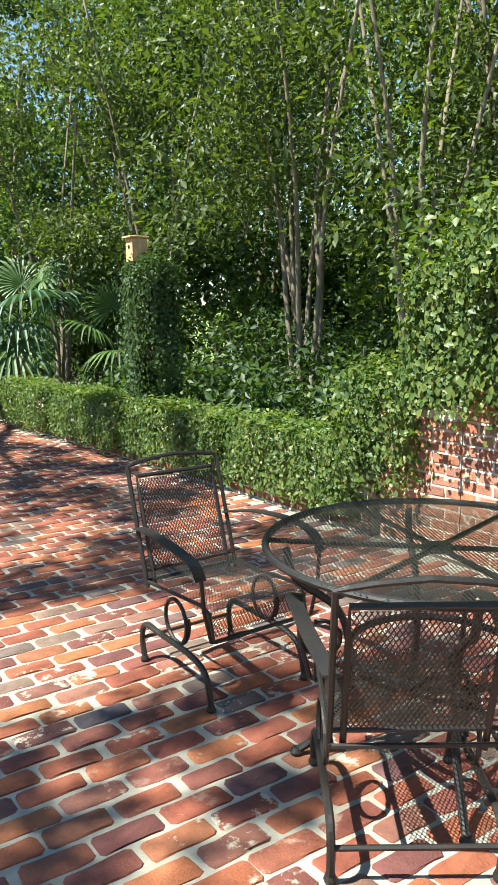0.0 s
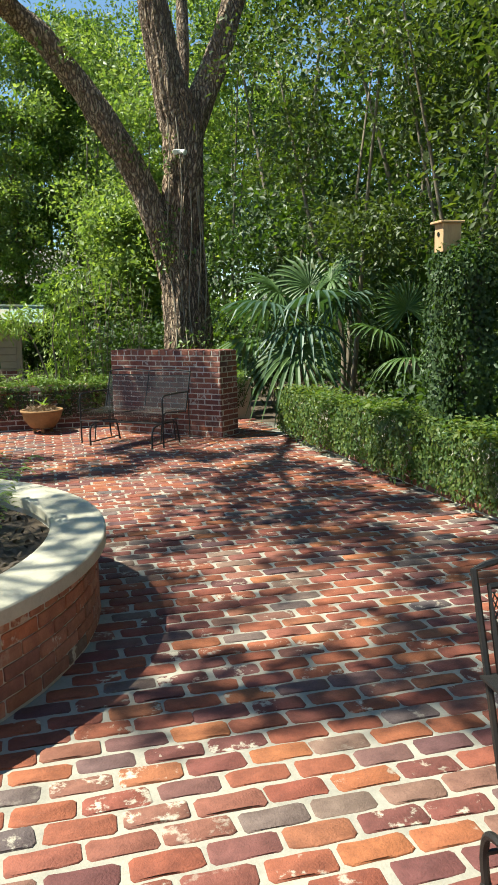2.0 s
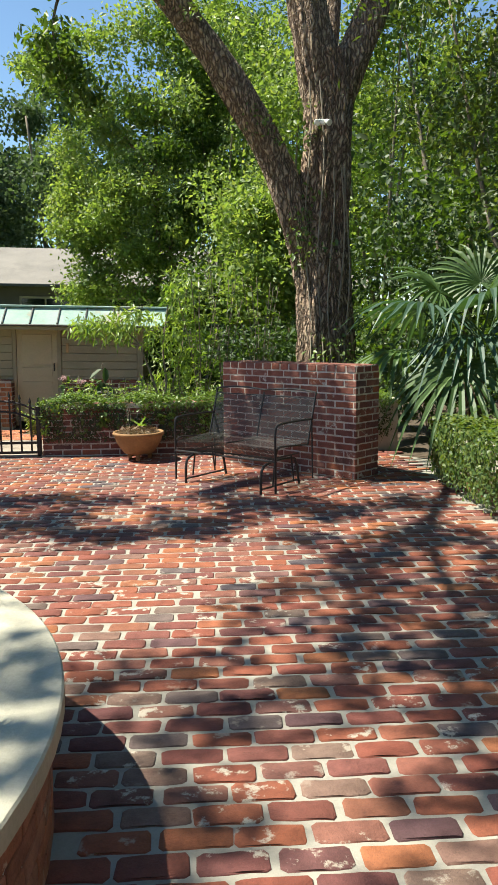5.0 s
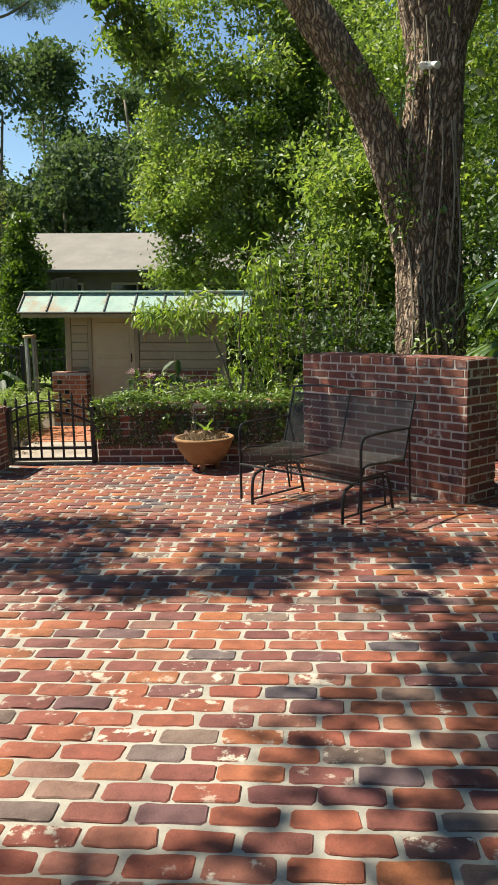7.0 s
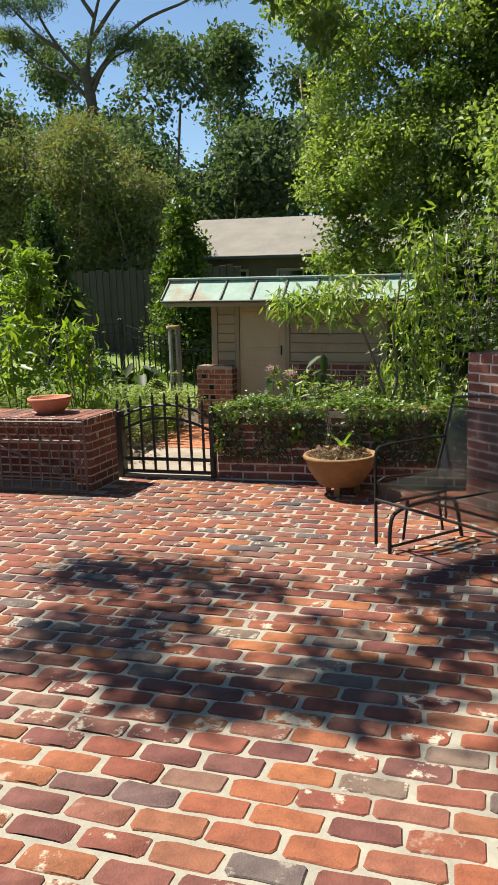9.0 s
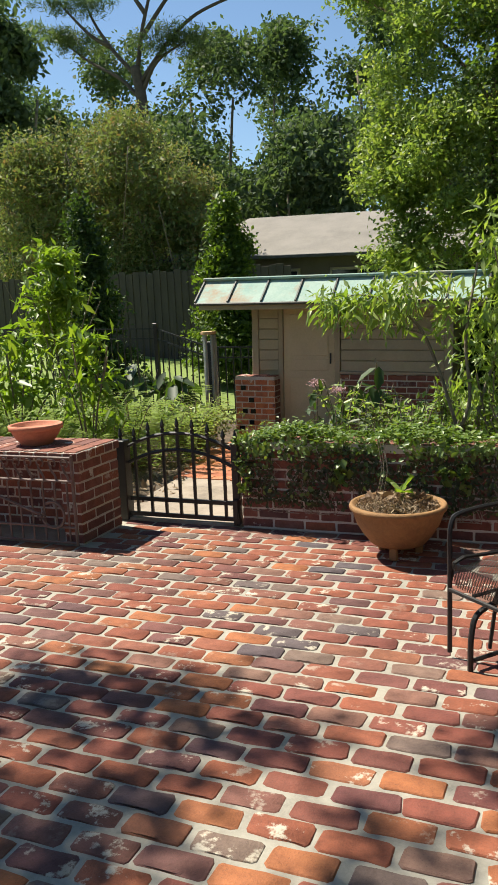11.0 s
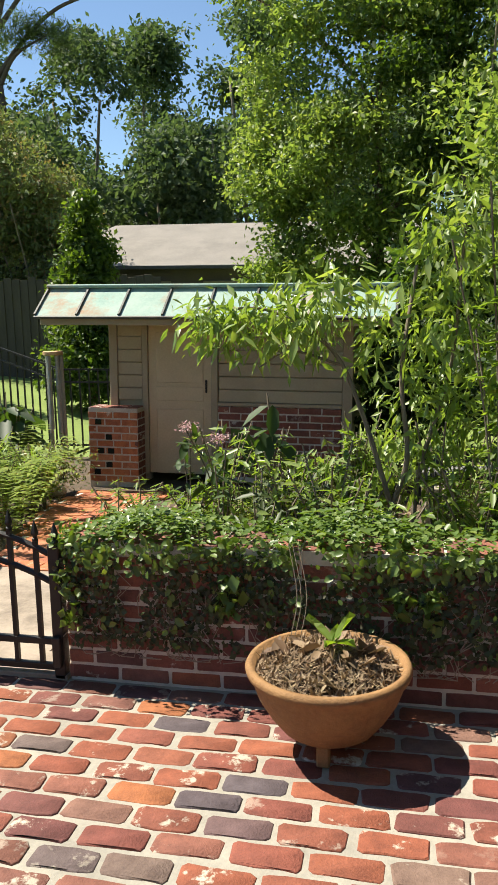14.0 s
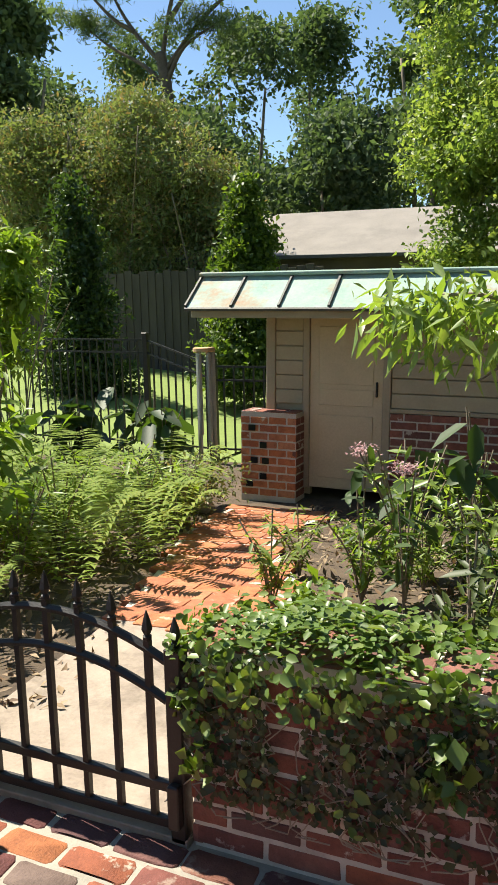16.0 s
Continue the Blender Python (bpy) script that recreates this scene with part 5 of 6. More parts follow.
def fan_frond(bm, root, hub, out, size, segs=26, sag=0.25):
    """A palm fan: a stalk from root to hub and pleated blades radiating about the way out."""
    root, hub, out = Vector(root), Vector(hub), Vector(out).normalized()
    mid = (root + hub) / 2 + Vector((0, 0, 0.12))
    tube(bm, curve_points([root, mid, hub], 5), 0.009, 5)
    side = out.cross(Vector((0, 0, 1))).normalized()
    nrm = side.cross(out).normalized()
    for k in range(segs):
        a = radians(-135 + 270 * k / (segs - 1))
        d = (out * math.cos(a) + side * math.sin(a)).normalized()
        L = size * (0.72 + 0.28 * math.cos(a / 2)) * (0.92 + 0.16 * rng.random())
        s2 = d.cross(nrm).normalized()
        prev = None
        for i in range(6):
            t = i / 5
            p = hub + d * L * t + nrm * 0.05 * math.sin(math.pi * t) - Vector((0, 0, 1)) * sag * size * t ** 2.6 * (0.7 + 0.6 * rng.random() if i == 5 else 1.0)
            w = size * 0.040 * (0.25 + 1.25 * t if t < 0.55 else (1.0 - t) / 0.45 * 0.94 + 0.03)
            pair = (bm.verts.new(p - s2 * w), bm.verts.new(p - nrm * w * 0.5), bm.verts.new(p + s2 * w))
            if prev:
                bm.faces.new((prev[0], prev[1], pair[1], pair[0]))
                bm.faces.new((prev[1], prev[2], pair[2], pair[1]))
            prev = pair


def fan_palm(at, label, fronds, mat_of):
    t = thing("fan_palm", label, "palm", at)
    bm = bmesh.new()
    tube(bm, [(0, 0, -0.1), (0.02, 0, 0.4), (0.0, 0.02, 0.9)], [0.13, 0.12, 0.10], 12, True, 0.3)
    part("trunk", bm, m_bark, t, "fibrous brown palm trunk")
    for i, (hub, out, size, sag) in enumerate(fronds):
        bm = bmesh.new()
        fan_frond(bm, (0, 0, 0.75), hub, out, size, 26, sag)
        part("frond", bm, mat_of(i), t)
    return t


fan_palm((3.75, 11.1, 0), "large fan palm with arching pleated fronds", [
    ((-0.36, -0.62, 1.0), (-0.30, -0.75, -0.45), 0.85, 0.5), ((-0.62, -0.25, 1.55), (-0.75, -0.45, 0.25), 0.85, 0.45), ((-0.05, -0.5, 1.62), (0.15, -0.75, 0.3), 0.88, 0.5),
    ((0.40, -0.35, 1.6), (0.6, -0.5, 0.4), 0.7, 0.5), ((-0.7, 0.1, 1.15), (-0.9, 0.1, -0.05), 0.8, 0.55), ((0.15, 0.35, 1.85), (0.1, 0.4, 1.0), 0.75, 0.35),
    ((0.3, -0.1, 1.9), (0.5, 0.0, 0.8), 0.75, 0.4), ((-0.3, 0.3, 1.75), (-0.6, 0.5, 0.7), 0.75, 0.4), ((-0.2, -0.45, 1.3), (-0.4, -0.8, 0.0), 0.8, 0.6)],
    lambda i: m_leaf_palm_blue if i in (1, 2, 3, 8) else m_leaf_palm)
fan_palm((4.7, 9.9, 0), "young fan palm in the shade behind the hedge", [((-0.2, -0.4, 0.9), (-0.3, -0.8, 0.1), 0.6, 0.5), ((0.3, -0.3, 1.1), (0.5, -0.6, 0.3), 0.6, 0.4), ((-0.4, 0.1, 1.2), (-0.8, 0.1, 0.4), 0.6, 0.4), ((0.0, 0.2, 1.5), (0, 0.2, 1), 0.55, 0.2)], lambda i: m_leaf_palm)

# ---- trees and bushes of the garden and beyond ----
elm = [(-1.2, -0.3, 2.2, 1.1, 1.0, 0.9, 90), (0.6, -0.4, 2.4, 1.3, 1.0, 1.0, 90), (-1.6, 0, 3.4, 1.0, 1.0, 0.9, 90), (0.0, -0.8, 3.6, 1.2, 1.0, 1.0, 100), (1.6, -0.2, 3.6, 1.3, 1.1, 1.0, 90), (-1.9, 0, 4.7, 1.0, 1.0, 0.9, 90), (-0.3, -0.6, 5.0, 1.3, 1.1, 1.0, 110), (1.4, -0.3, 5.0, 1.3, 1.1, 1.0, 90),
       (-1.6, 0, 6.1, 1.2, 1.1, 1.0, 90), (0.3, -0.4, 6.4, 1.4, 1.2, 1.0, 110), (1.9, 0.2, 6.6, 1.2, 1.1, 1.0, 80), (-0.9, 0, 7.6, 1.3, 1.1, 0.9, 90), (0.9, 0, 8.0, 1.4, 1.2, 1.0, 90), (-0.4, 0, 9.2, 1.3, 1.1, 0.9, 70), (1.2, 0.2, 9.6, 1.2, 1.0, 0.9, 60), (-2.9, 0.6, 8.3, 0.8, 0.7, 0.35, 34), (-2.2, 0.5, 8.9, 0.8, 0.7, 0.4, 34)]
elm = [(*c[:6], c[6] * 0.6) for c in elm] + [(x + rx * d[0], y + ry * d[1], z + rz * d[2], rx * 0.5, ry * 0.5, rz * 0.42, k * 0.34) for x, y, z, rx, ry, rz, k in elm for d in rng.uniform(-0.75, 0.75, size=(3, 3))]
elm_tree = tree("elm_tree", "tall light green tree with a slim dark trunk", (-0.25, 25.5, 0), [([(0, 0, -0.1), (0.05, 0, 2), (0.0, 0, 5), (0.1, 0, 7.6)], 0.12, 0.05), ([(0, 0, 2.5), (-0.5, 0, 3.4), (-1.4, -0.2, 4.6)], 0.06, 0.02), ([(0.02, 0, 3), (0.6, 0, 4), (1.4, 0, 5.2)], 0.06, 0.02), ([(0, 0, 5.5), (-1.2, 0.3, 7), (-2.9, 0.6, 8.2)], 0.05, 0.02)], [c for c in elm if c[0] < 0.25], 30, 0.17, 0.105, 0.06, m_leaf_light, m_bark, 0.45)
# the elm's east side: darker leaf colour stands in for its shade
foliage("shade_coloured_crown", [c for c in elm if c[0] >= 0.25], 30, 0.17, 0.105, 0.06, m_leaf_wood, elm_tree, 0.45)
for x, y, h, r, m in ((1.6, 24.5, 9.5, 2.4, m_leaf_light), (4.9, 20.5, 9.5, 2.4, m_leaf_light), (3.2, 22.5, 8.5, 2.4, m_leaf_light), (2.2, 19.2, 4.2, 1.2, m_leaf_light), (5.8, 24, 10, 3, m_leaf_light), (3.8, 27, 11, 3, m_leaf_wood), (0.9, 19.2, 2.2, 0.6, m_leaf_wood)):
    tree("garden_tree", "sunlit leafy tree beyond the garden", (x, y, 0), stem_fan(3, h * 0.8, r * 0.45, 0.06), random_crown(0.8, h, r, 20, 26), 26, 0.24, 0.115, 0.062, m, m_grey_bark, 0.45, group="trees beyond the garden")
cone = [(0.12 * math.sin(i * 2.1), 0.12 * math.cos(i * 1.7), 0.4 + i * 0.42, 1.0 * (1 - i / 10.5), 1.0 * (1 - i / 10.5), 0.5, 50 - 4 * i) for i in range(10)]
tree("holly_tree", "narrow upright evergreen tree", (-5.6, 23.4, 0), [([(0, 0, -0.1), (0, 0, 2), (0, 0, 3.7)], 0.08, 0.02)], [(a, b, c * 0.83, d * 1.05, e, f * 0.8, g * 2.4) for a, b, c, d, e, f, g in cone], 34, 0.13, 0.10, 0.055, m_leaf_wood, m_bark, 0.4)
for x, y, h, r in ((-11.6, 28.8, 7.0, 2.5), (-9.3, 28.9, 5.2, 1.6), (-13.8, 28.6, 7.2, 2.3)):
    tree("crape_bush", "spreading olive bush with rusty flower heads", (x, y, 0), stem_fan(6, h * 0.85, r * 0.9, 0.05), random_crown(2.2, h, r, 22, 40), 30, 0.22, 0.12, 0.05, m_leaf_rust, m_grey_bark, 0.4, group="olive bushes along the fence")
tree("cedar_tree", "dark upright tree at the garden's edge", (-8.7, 22.6, -0.3), [([(0, 0, -0.1), (0.1, 0, 2), (0.0, 0, 3.9)], 0.10, 0.03)], [(a, b, c * 0.92, d * 0.95, e * 0.95, f * 0.9, g * 2.0) for a, b, c, d, e, f, g in cone], 30, 0.15, 0.10, 0.05, m_leaf_dark, m_bark, 0.4)


def pine(at):
    t = thing("pine_tree", "tall pine with bare curving limbs and tufted crown", "tree", at)
    bm = bmesh.new()
    limb(bm, [(0, 0, -0.1), (0.1, 0, 6), (0, 0, 11), (-0.3, 0, 13.2)], 0.34, 0.24, 12, 0.1)
    tips = []
    for pts in ([(-0.3, 0, 12.8), (-1.6, 0, 14.3), (-2.8, 0.4, 16.0), (-3.6, 0.6, 18)], [(-0.2, 0, 13), (0.2, 0, 14.8), (0.9, 0, 17), (1.0, 0, 19.5)], [(-0.1, 0, 12.4), (1.5, 0, 14), (3.2, -0.3, 14.9), (5.4, -0.4, 15.4), (6.6, -0.4, 16.0)],
                [(-0.2, 0, 11.8), (-1.2, 0.1, 12.8), (-3.0, 0.2, 13.9), (-4.6, 0.2, 15.2)], [(0.2, 0, 14.5), (1.7, 0.2, 16.2), (3.4, 0.3, 17.4)], [(0.0, 0, 12.0), (1.0, -0.2, 13.2), (2.6, -0.4, 13.8)], [(-1.6, 0, 14.3), (-2.6, -0.4, 15), (-4.4, -0.6, 17)], [(0.4, 0, 15.5), (-0.6, 0.2, 17), (-1.4, 0.3, 19)]):
        limb(bm, pts, 0.12, 0.035, 8, 0.1, 6)
        tips += [pts[-1], tuple((a + b) / 2 for a, b in zip(pts[-1], pts[-2]))]
    part("trunk", bm, m_pine_bark, t, smooth=True)
    cl = [(x + dx, y + dy, z + dz, 0.95, 0.95, 0.35, 13) for x, y, z in tips for dx, dy, dz in ((0, 0, 0.2), (0.9, 0.3, 0.1), (-0.8, -0.3, 0.5))]
    p, o = clump_points(cl, 40, 0.2)
    v, f = leaf_arrays(p, 0.30, 0.035, 0.3, o, -0.2)
    raw_mesh("crown", v, f, m_leaf_pine, t)


pine((-17.9, 43, 0))
k = 0
for x in range(-42, 14, 5):
    for row in range(2):
        y = 47 + row * 7 + 2.5 * math.sin(x * 1.3 + row)
        h = 13.2 + 3.6 * math.sin(x * 0.7 + row * 2.0) + 1.5 * row + (2.5 if x > 4 else 0)
        if -14 < x < -4 and row == 0:
            h -= 1.5
        xx = x + 2.2 * row + rng.random()
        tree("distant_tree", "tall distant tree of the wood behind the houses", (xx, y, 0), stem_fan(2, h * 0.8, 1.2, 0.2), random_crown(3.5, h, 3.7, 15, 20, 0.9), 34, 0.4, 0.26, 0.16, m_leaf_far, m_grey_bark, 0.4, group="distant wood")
for x, y, h, r in ((-4.5, 40, 9.0, 2.6), (-9.5, 40, 8.5, 2.8), (-14, 38, 9.5, 3), (-20, 36, 9.5, 3.4), (-1, 41, 11, 3), (-24, 30, 9, 3.2), (-29.5, 47, 21, 3.6), (-33, 45, 19, 3.6), (-16.8, 30.5, 12.5, 1.5)):
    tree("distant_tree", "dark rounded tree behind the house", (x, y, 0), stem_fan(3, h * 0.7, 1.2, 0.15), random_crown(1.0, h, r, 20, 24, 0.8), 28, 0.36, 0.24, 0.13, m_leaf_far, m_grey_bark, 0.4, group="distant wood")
# trees added out of view round the patio, to close off the bright horizon
for x, y, h, r, n in ((-18.5, 15.5, 9, 2.6, 14), (-17.5, 9, 10, 3, 16), (-5, -10, 10, 3.2, 14), (3, -11, 10, 3.4, 14), (10, -7, 10, 3.4, 14), (-14, -2, 11, 3.4, 14)):
    tree("shade_tree", "broad leafy tree added out of view round the patio", (x, y, 0), stem_fan(3, h * 0.8, r * 0.6, 0.13), random_crown(h * 0.62, h, r, n, 26), 34, 0.26, 0.11, 0.05, m_leaf_wood, m_bark, 0.4, group="shade trees")

# tree out of view on the sun's side, boughs set by the ground they shade
boughs = [(0.75, 5.5, 0.2), (0.8, 5.0, 0.2), (0.95, 5.95, 0.22), (1.45, 6.1, 0.2), (0.7, 6.4, 0.2), (1.95, 6.0, 0.24), (2.4, 5.75, 0.34), (2.9, 5.3, 0.3), (2.6, 4.85, 0.16), (1.2, 3.85, 0.24), (1.6, 3.8, 0.28), (2.0, 3.7, 0.28), (0.85, 3.95, 0.18), (2.4, 3.6, 0.28), (1.75, 4.12, 0.16), (2.9, 4.1, 0.22),
          (0.7, 2.3, 0.2), (1.15, 2.32, 0.24), (1.55, 2.2, 0.24), (0.3, 2.2, 0.3), (0.6, 1.95, 0.22), (0.25, 1.6, 0.3), (1.3, 1.75, 0.22), (0.55, 1.45, 0.2), (1.85, 1.95, 0.2), (2.3, 2.1, 0.25), (2.4, 1.4, 0.3), (2.75, 2.6, 0.3), (2.35, 2.95, 0.18), (3.2, 3.4, 0.22), (3.4, 5.6, 0.25), (3.5, 7.2, 0.3),
          (-0.3, 6.1, 0.28), (-0.9, 4.2, 0.36), (0.1, 4.7, 0.18), (0.2, 5.5, 0.18),
          (0.75, 4.5, 0.14), (1.2, 4.75, 0.12), (1.95, 4.5, 0.14), (1.55, 4.95, 0.1), (2.25, 4.85, 0.18), (1.05, 5.35, 0.14), (1.75, 5.4, 0.18), (2.3, 5.3, 0.18), (1.3, 4.2, 0.1), (2.2, 4.2, 0.18), (0.95, 4.25, 0.1), (0.6, 3.9, 0.12), (-0.3, 5.0, 0.25), (0.35, 5.05, 0.2), (0.3, 6.0, 0.2), (-0.5, 3.7, 0.3), (0.05, 4.1, 0.2)]
tree("shade_tree", "broad shade tree with open boughs over the patio", (-9.6, 6.6, 0),
     [([(0, 0, -0.1), (0.1, 0, 2.5), (0.4, -0.1, 4.5), (1.9, -0.9, 6.2), (3.6, -1.2, 7.0), (6.1, -1.3, 7.6)], 0.22, 0.022), ([(0.3, 0, 3.9), (1.2, -1.6, 5.6), (3.2, -3.2, 6.8), (5.6, -3.9, 7.6)], 0.12, 0.02), ([(0.3, 0, 4.0), (1.4, 0.3, 5.8), (3.4, 0.9, 7.2)], 0.12, 0.02),
      ([(4.6, -1.25, 7.2), (5.4, -0.8, 7.5), (6.4, -0.7, 7.7)], 0.04, 0.012), ([(5.2, -1.2, 7.4), (5.9, -1.8, 7.6), (6.6, -1.9, 7.6)], 0.03, 0.01)],
     [(*(Vector(aloft(x, y, SHADE_H)) + Vector((9.6, -6.6, 0))), r * 0.8, r * 0.8, r * 0.4, 110 * r * r + 1) for x, y, r in boughs], 46, 0.12, 0.09, 0.042, m_leaf_wood, m_bark, 0.4, group="shade trees")

# ---- garden plants ----
def fern(at, n, size, mat=None, label="bright green fern with arching fronds", group="garden ferns"):
    t = thing("fern", label, "fern", at, group)
    V, F, c = [], [], 0
    for k in range(n):
        a = 2 * math.pi * k / n + rng.random() * 0.6
        L = size * (0.7 + 0.5 * rng.random())
        rise = 0.95 + 0.7 * rng.random()
        d = np.array([math.cos(a), math.sin(a), 0])
        s = np.array([-d[1], d[0], 0])
        m = 22
        for i in range(1, m):
            u = i / m
            p = d * L * (0.15 + 0.75 * u) + np.array([0, 0, L * (rise * u * 1.5 - 1.1 * rise * u * u * u)])
            w = L * 0.15 * math.sin(math.pi * (0.12 + 0.86 * u))
            for sg in (-1, 1):
                tip = p + s * sg * w + d * w * 0.35 - np.array([0, 0, 0.12 * w])
                q = d * L * 0.028
                V += [p - q, p + q * 0.6, tip]
                F.append((c, c + 1, c + 2))
                c += 3
    raw_mesh("fronds", np.array(V), np.array(F), mat or m_fern, t)
    return t


for i in range(64):
    x, y = -2.0 - 2.8 * rng.random() ** 0.8, 12.5 + 3.6 * rng.random()
    if y > 13.2:
        x -= 0.25 * (y - 13.0)
    fern((x, y, gz(y)), 16, 0.40 + 0.22 * rng.random())


def leafy_plant(name, label, at, height, spread, n, length, width, mat, stems=5, group="", category="plant", droop=0.5, from_z=0.25):
    """Upright stalks with long leaves set along them."""
    t = thing(name, label, category, at, group)
    bm = bmesh.new()
    P, O = [], []
    for k in range(stems):
        a = 2 * math.pi * k / stems + rng.random()
        s = spread * (0.4 + 0.7 * rng.random())
        h = height * (0.7 + 0.4 * rng.random())
        pts = curve_points([(0, 0, -0.02), (s * 0.35 * math.cos(a), s * 0.35 * math.sin(a), h * 0.55), (s * math.cos(a), s * math.sin(a), h)], 5)
        tube(bm, pts, 0.005, 5)
        m = int(n / stems)
        for j in range(m):
            u = from_z + (1 - from_z) * j / m
            q = pts[min(int(u * (len(pts) - 1)), len(pts) - 1)]
            b = rng.random() * 6.28
            o = np.array([math.cos(b), math.sin(b), 0.15])
            O.append(o)
            P.append(np.array(q) + o * length * 0.45)
    part("stalk", bm, m_grey_bark, t)
    p, o = np.array(P), np.array(O)
    v, f = broad_leaves(p, length, width, 0.7, o * 1.6, droop)
    raw_mesh("leaves", v, f, mat, t)
    return t


for i in range(26):
    x, y = -0.8 + 1.7 * rng.random(), 12.75 + 2.2 * rng.random()
    if x < -0.95 + (y - 13) * -0.2:
        x += 0.3
    leafy_plant("border_plant", "leafy green border plant", (x, y, gz(y)), 0.48 + 0.38 * rng.random(), 0.26, 250, 0.08, 0.024, (m_leaf_chaste, m_leaf_chaste, m_leaf_olive, m_leaf_lime)[i % 4], 8, "border plants", droop=0.6)
for i, (x, y) in enumerate([(-1.35, 13.9), (-0.95, 14.2), (-1.45, 14.6), (-1.0, 14.9), (-0.7, 14.6), (-1.3, 15.3), (-0.85, 15.6)]):
    leafy_plant("border_plant", "low green border plant in dry leaf litter", (x, y, gz(y)), 0.25 + 0.22 * rng.random(), 0.22, 170, 0.075, 0.02, m_leaf_lime if i % 2 else m_leaf_light, 6, "border plants", droop=0.6)
for x, y, h in ((-0.95, 14.2, 0.80), (-0.68, 14.0, 0.74)):
    fl = leafy_plant("milkweed", "upright milkweed with a pale pink flower head", (x, y, gz(y)), h, 0.05, 24, 0.14, 0.04, m_leaf_dark, 2, "milkweeds", droop=0.7)
    v, f = leaf_arrays(rng.normal(size=(150, 3)) * np.array([0.035, 0.035, 0.016]) + np.array([0.0, 0, h + 0.02]), 0.022, 0.012, 0.8)
    tagged(raw_mesh("flower_head", v, f, m_pink, fl), kind="stuff")
for x, y, h in ((-0.42, 14.6, 0.95), (-0.75, 14.85, 0.75)):
    leafy_plant("broad_leaf_plant", "tall plant with drooping broad dark leaves", (x, y, gz(y)), h, 0.14, 18, 0.24, 0.12, m_leaf_dark, 3, "broad-leaved plants", droop=1.2)
for i in range(9):
    x, y = -5.4 + 2.1 * rng.random(), 16.4 + 1.6 * rng.random()
    leafy_plant("broad_leaf_plant", "tall plant with drooping broad dark leaves", (x, y, gz(y)), 0.95, 0.2, 26, 0.28, 0.15, m_leaf_dark, 4, "broad-leaved plants", droop=1.1)
shrub("lime_bush", "tall airy lime green bush behind the ferns", (-6.0, 17.5, gz(17.5)), [(0, 0, 2.1, 0.5, 0.5, 0.4, 60), (0.05, 0, 2.6, 0.3, 0.3, 0.22, 26), (-0.2, 0.1, 1.5, 0.45, 0.4, 0.4, 40)], 14, 0.11, 0.16, 0.05, m_leaf_lime, 7, 2.3, group="lime green bushes", droop=0.3)
for x, y in ((-3.5, 13.2), (-3.9, 12.8), (-4.6, 13.6), (-2.95, 13.5)):
    shrub("lime_bush", "bright lime green bush with pointed leaves", (x, y, 0), [(0, 0, 0.75, 0.38, 0.38, 0.35, 24), (0.05, 0, 1.15, 0.26, 0.26, 0.25, 15)], 11, 0.10, 0.13, 0.045, m_leaf_lime, 6, 1.1, group="lime green bushes", droop=0.3)
shrub("rusty_shrub", "low shrub with small rusty leaves beside the path", (-2.95, 15.5, gz(15.5)), [(0, 0, 0.28, 0.36, 0.5, 0.25, 80), (0.1, 0.6, 0.3, 0.3, 0.4, 0.25, 60)], 16, 0.07, 0.045, 0.018, m_leaf_rust, 9, 0.5)


for i in range(16):
    x, y = -4.6 + 2.0 * rng.random(), 13.7 + 2.2 * rng.random()
    leafy_plant("fern_bed_plant", "upright bright green plant growing among the ferns", (x, y, gz(y)), 0.5 + 0.25 * rng.random(), 0.2, 130, 0.12, 0.022, m_leaf_lime if i % 3 else m_leaf_chaste, 7, "plants among the ferns", droop=0.4)


def chaste_tree():
    """The small tree whose lance-shaped leaves hang before the shed."""
    t = thing("chaste_tree", "small garden tree with drooping lance-shaped leaves", "tree", (0.42, 13.35, 0))
    bm = bmesh.new()
    limb(bm, [(0, 0, -0.05), (-0.02, 0, 0.35), (0.08, 0, 0.7), (0.05, 0, 1.15), (0.12, 0.1, 1.7)], 0.019, 0.009, 8, 0.1)
    limb(bm, [(0.0, 0, 0.45), (-0.15, -0.05, 0.95), (-0.3, -0.1, 1.28), (-0.6, -0.12, 1.48), (-0.9, -0.1, 1.5)], 0.016, 0.006, 7, 0.1)
    limb(bm, [(0.1, 0.05, 0.02), (0.14, 0.05, 0.6), (0.3, 0.1, 1.2), (0.36, 0.1, 1.9)], 0.016, 0.008, 7, 0.1)
    limb(bm, [(-0.25, -0.08, 1.2), (-0.5, -0.18, 1.28), (-0.66, -0.2, 1.2)], 0.008, 0.004, 6, 0.1)
    part("trunk", bm, m_grey_bark, t)
    P = [(-0.6, -0.12, 1.38, 0.34, 0.2, 0.17, 40), (-0.88, -0.1, 1.42, 0.2, 0.16, 0.14, 20), (-0.35, -0.1, 1.52, 0.3, 0.2, 0.16, 28), (0.1, 0.1, 0.85, 0.22, 0.22, 0.35, 30), (0.3, 0.1, 1.4, 0.25, 0.25, 0.35, 34), (0.3, 0.1, 1.9, 0.25, 0.25, 0.3, 28), (0.05, 0, 1.3, 0.25, 0.2, 0.3, 18), (0.4, 0.15, 1.0, 0.2, 0.2, 0.35, 26)]
    p, o = clump_points(P, 11, 0.075)
    v, f = leaf_arrays(p, 0.085, 0.024, 0.35, o * 0.8, 1.2)
    raw_mesh("leaves", v, f, m_leaf_chaste, t)


chaste_tree()
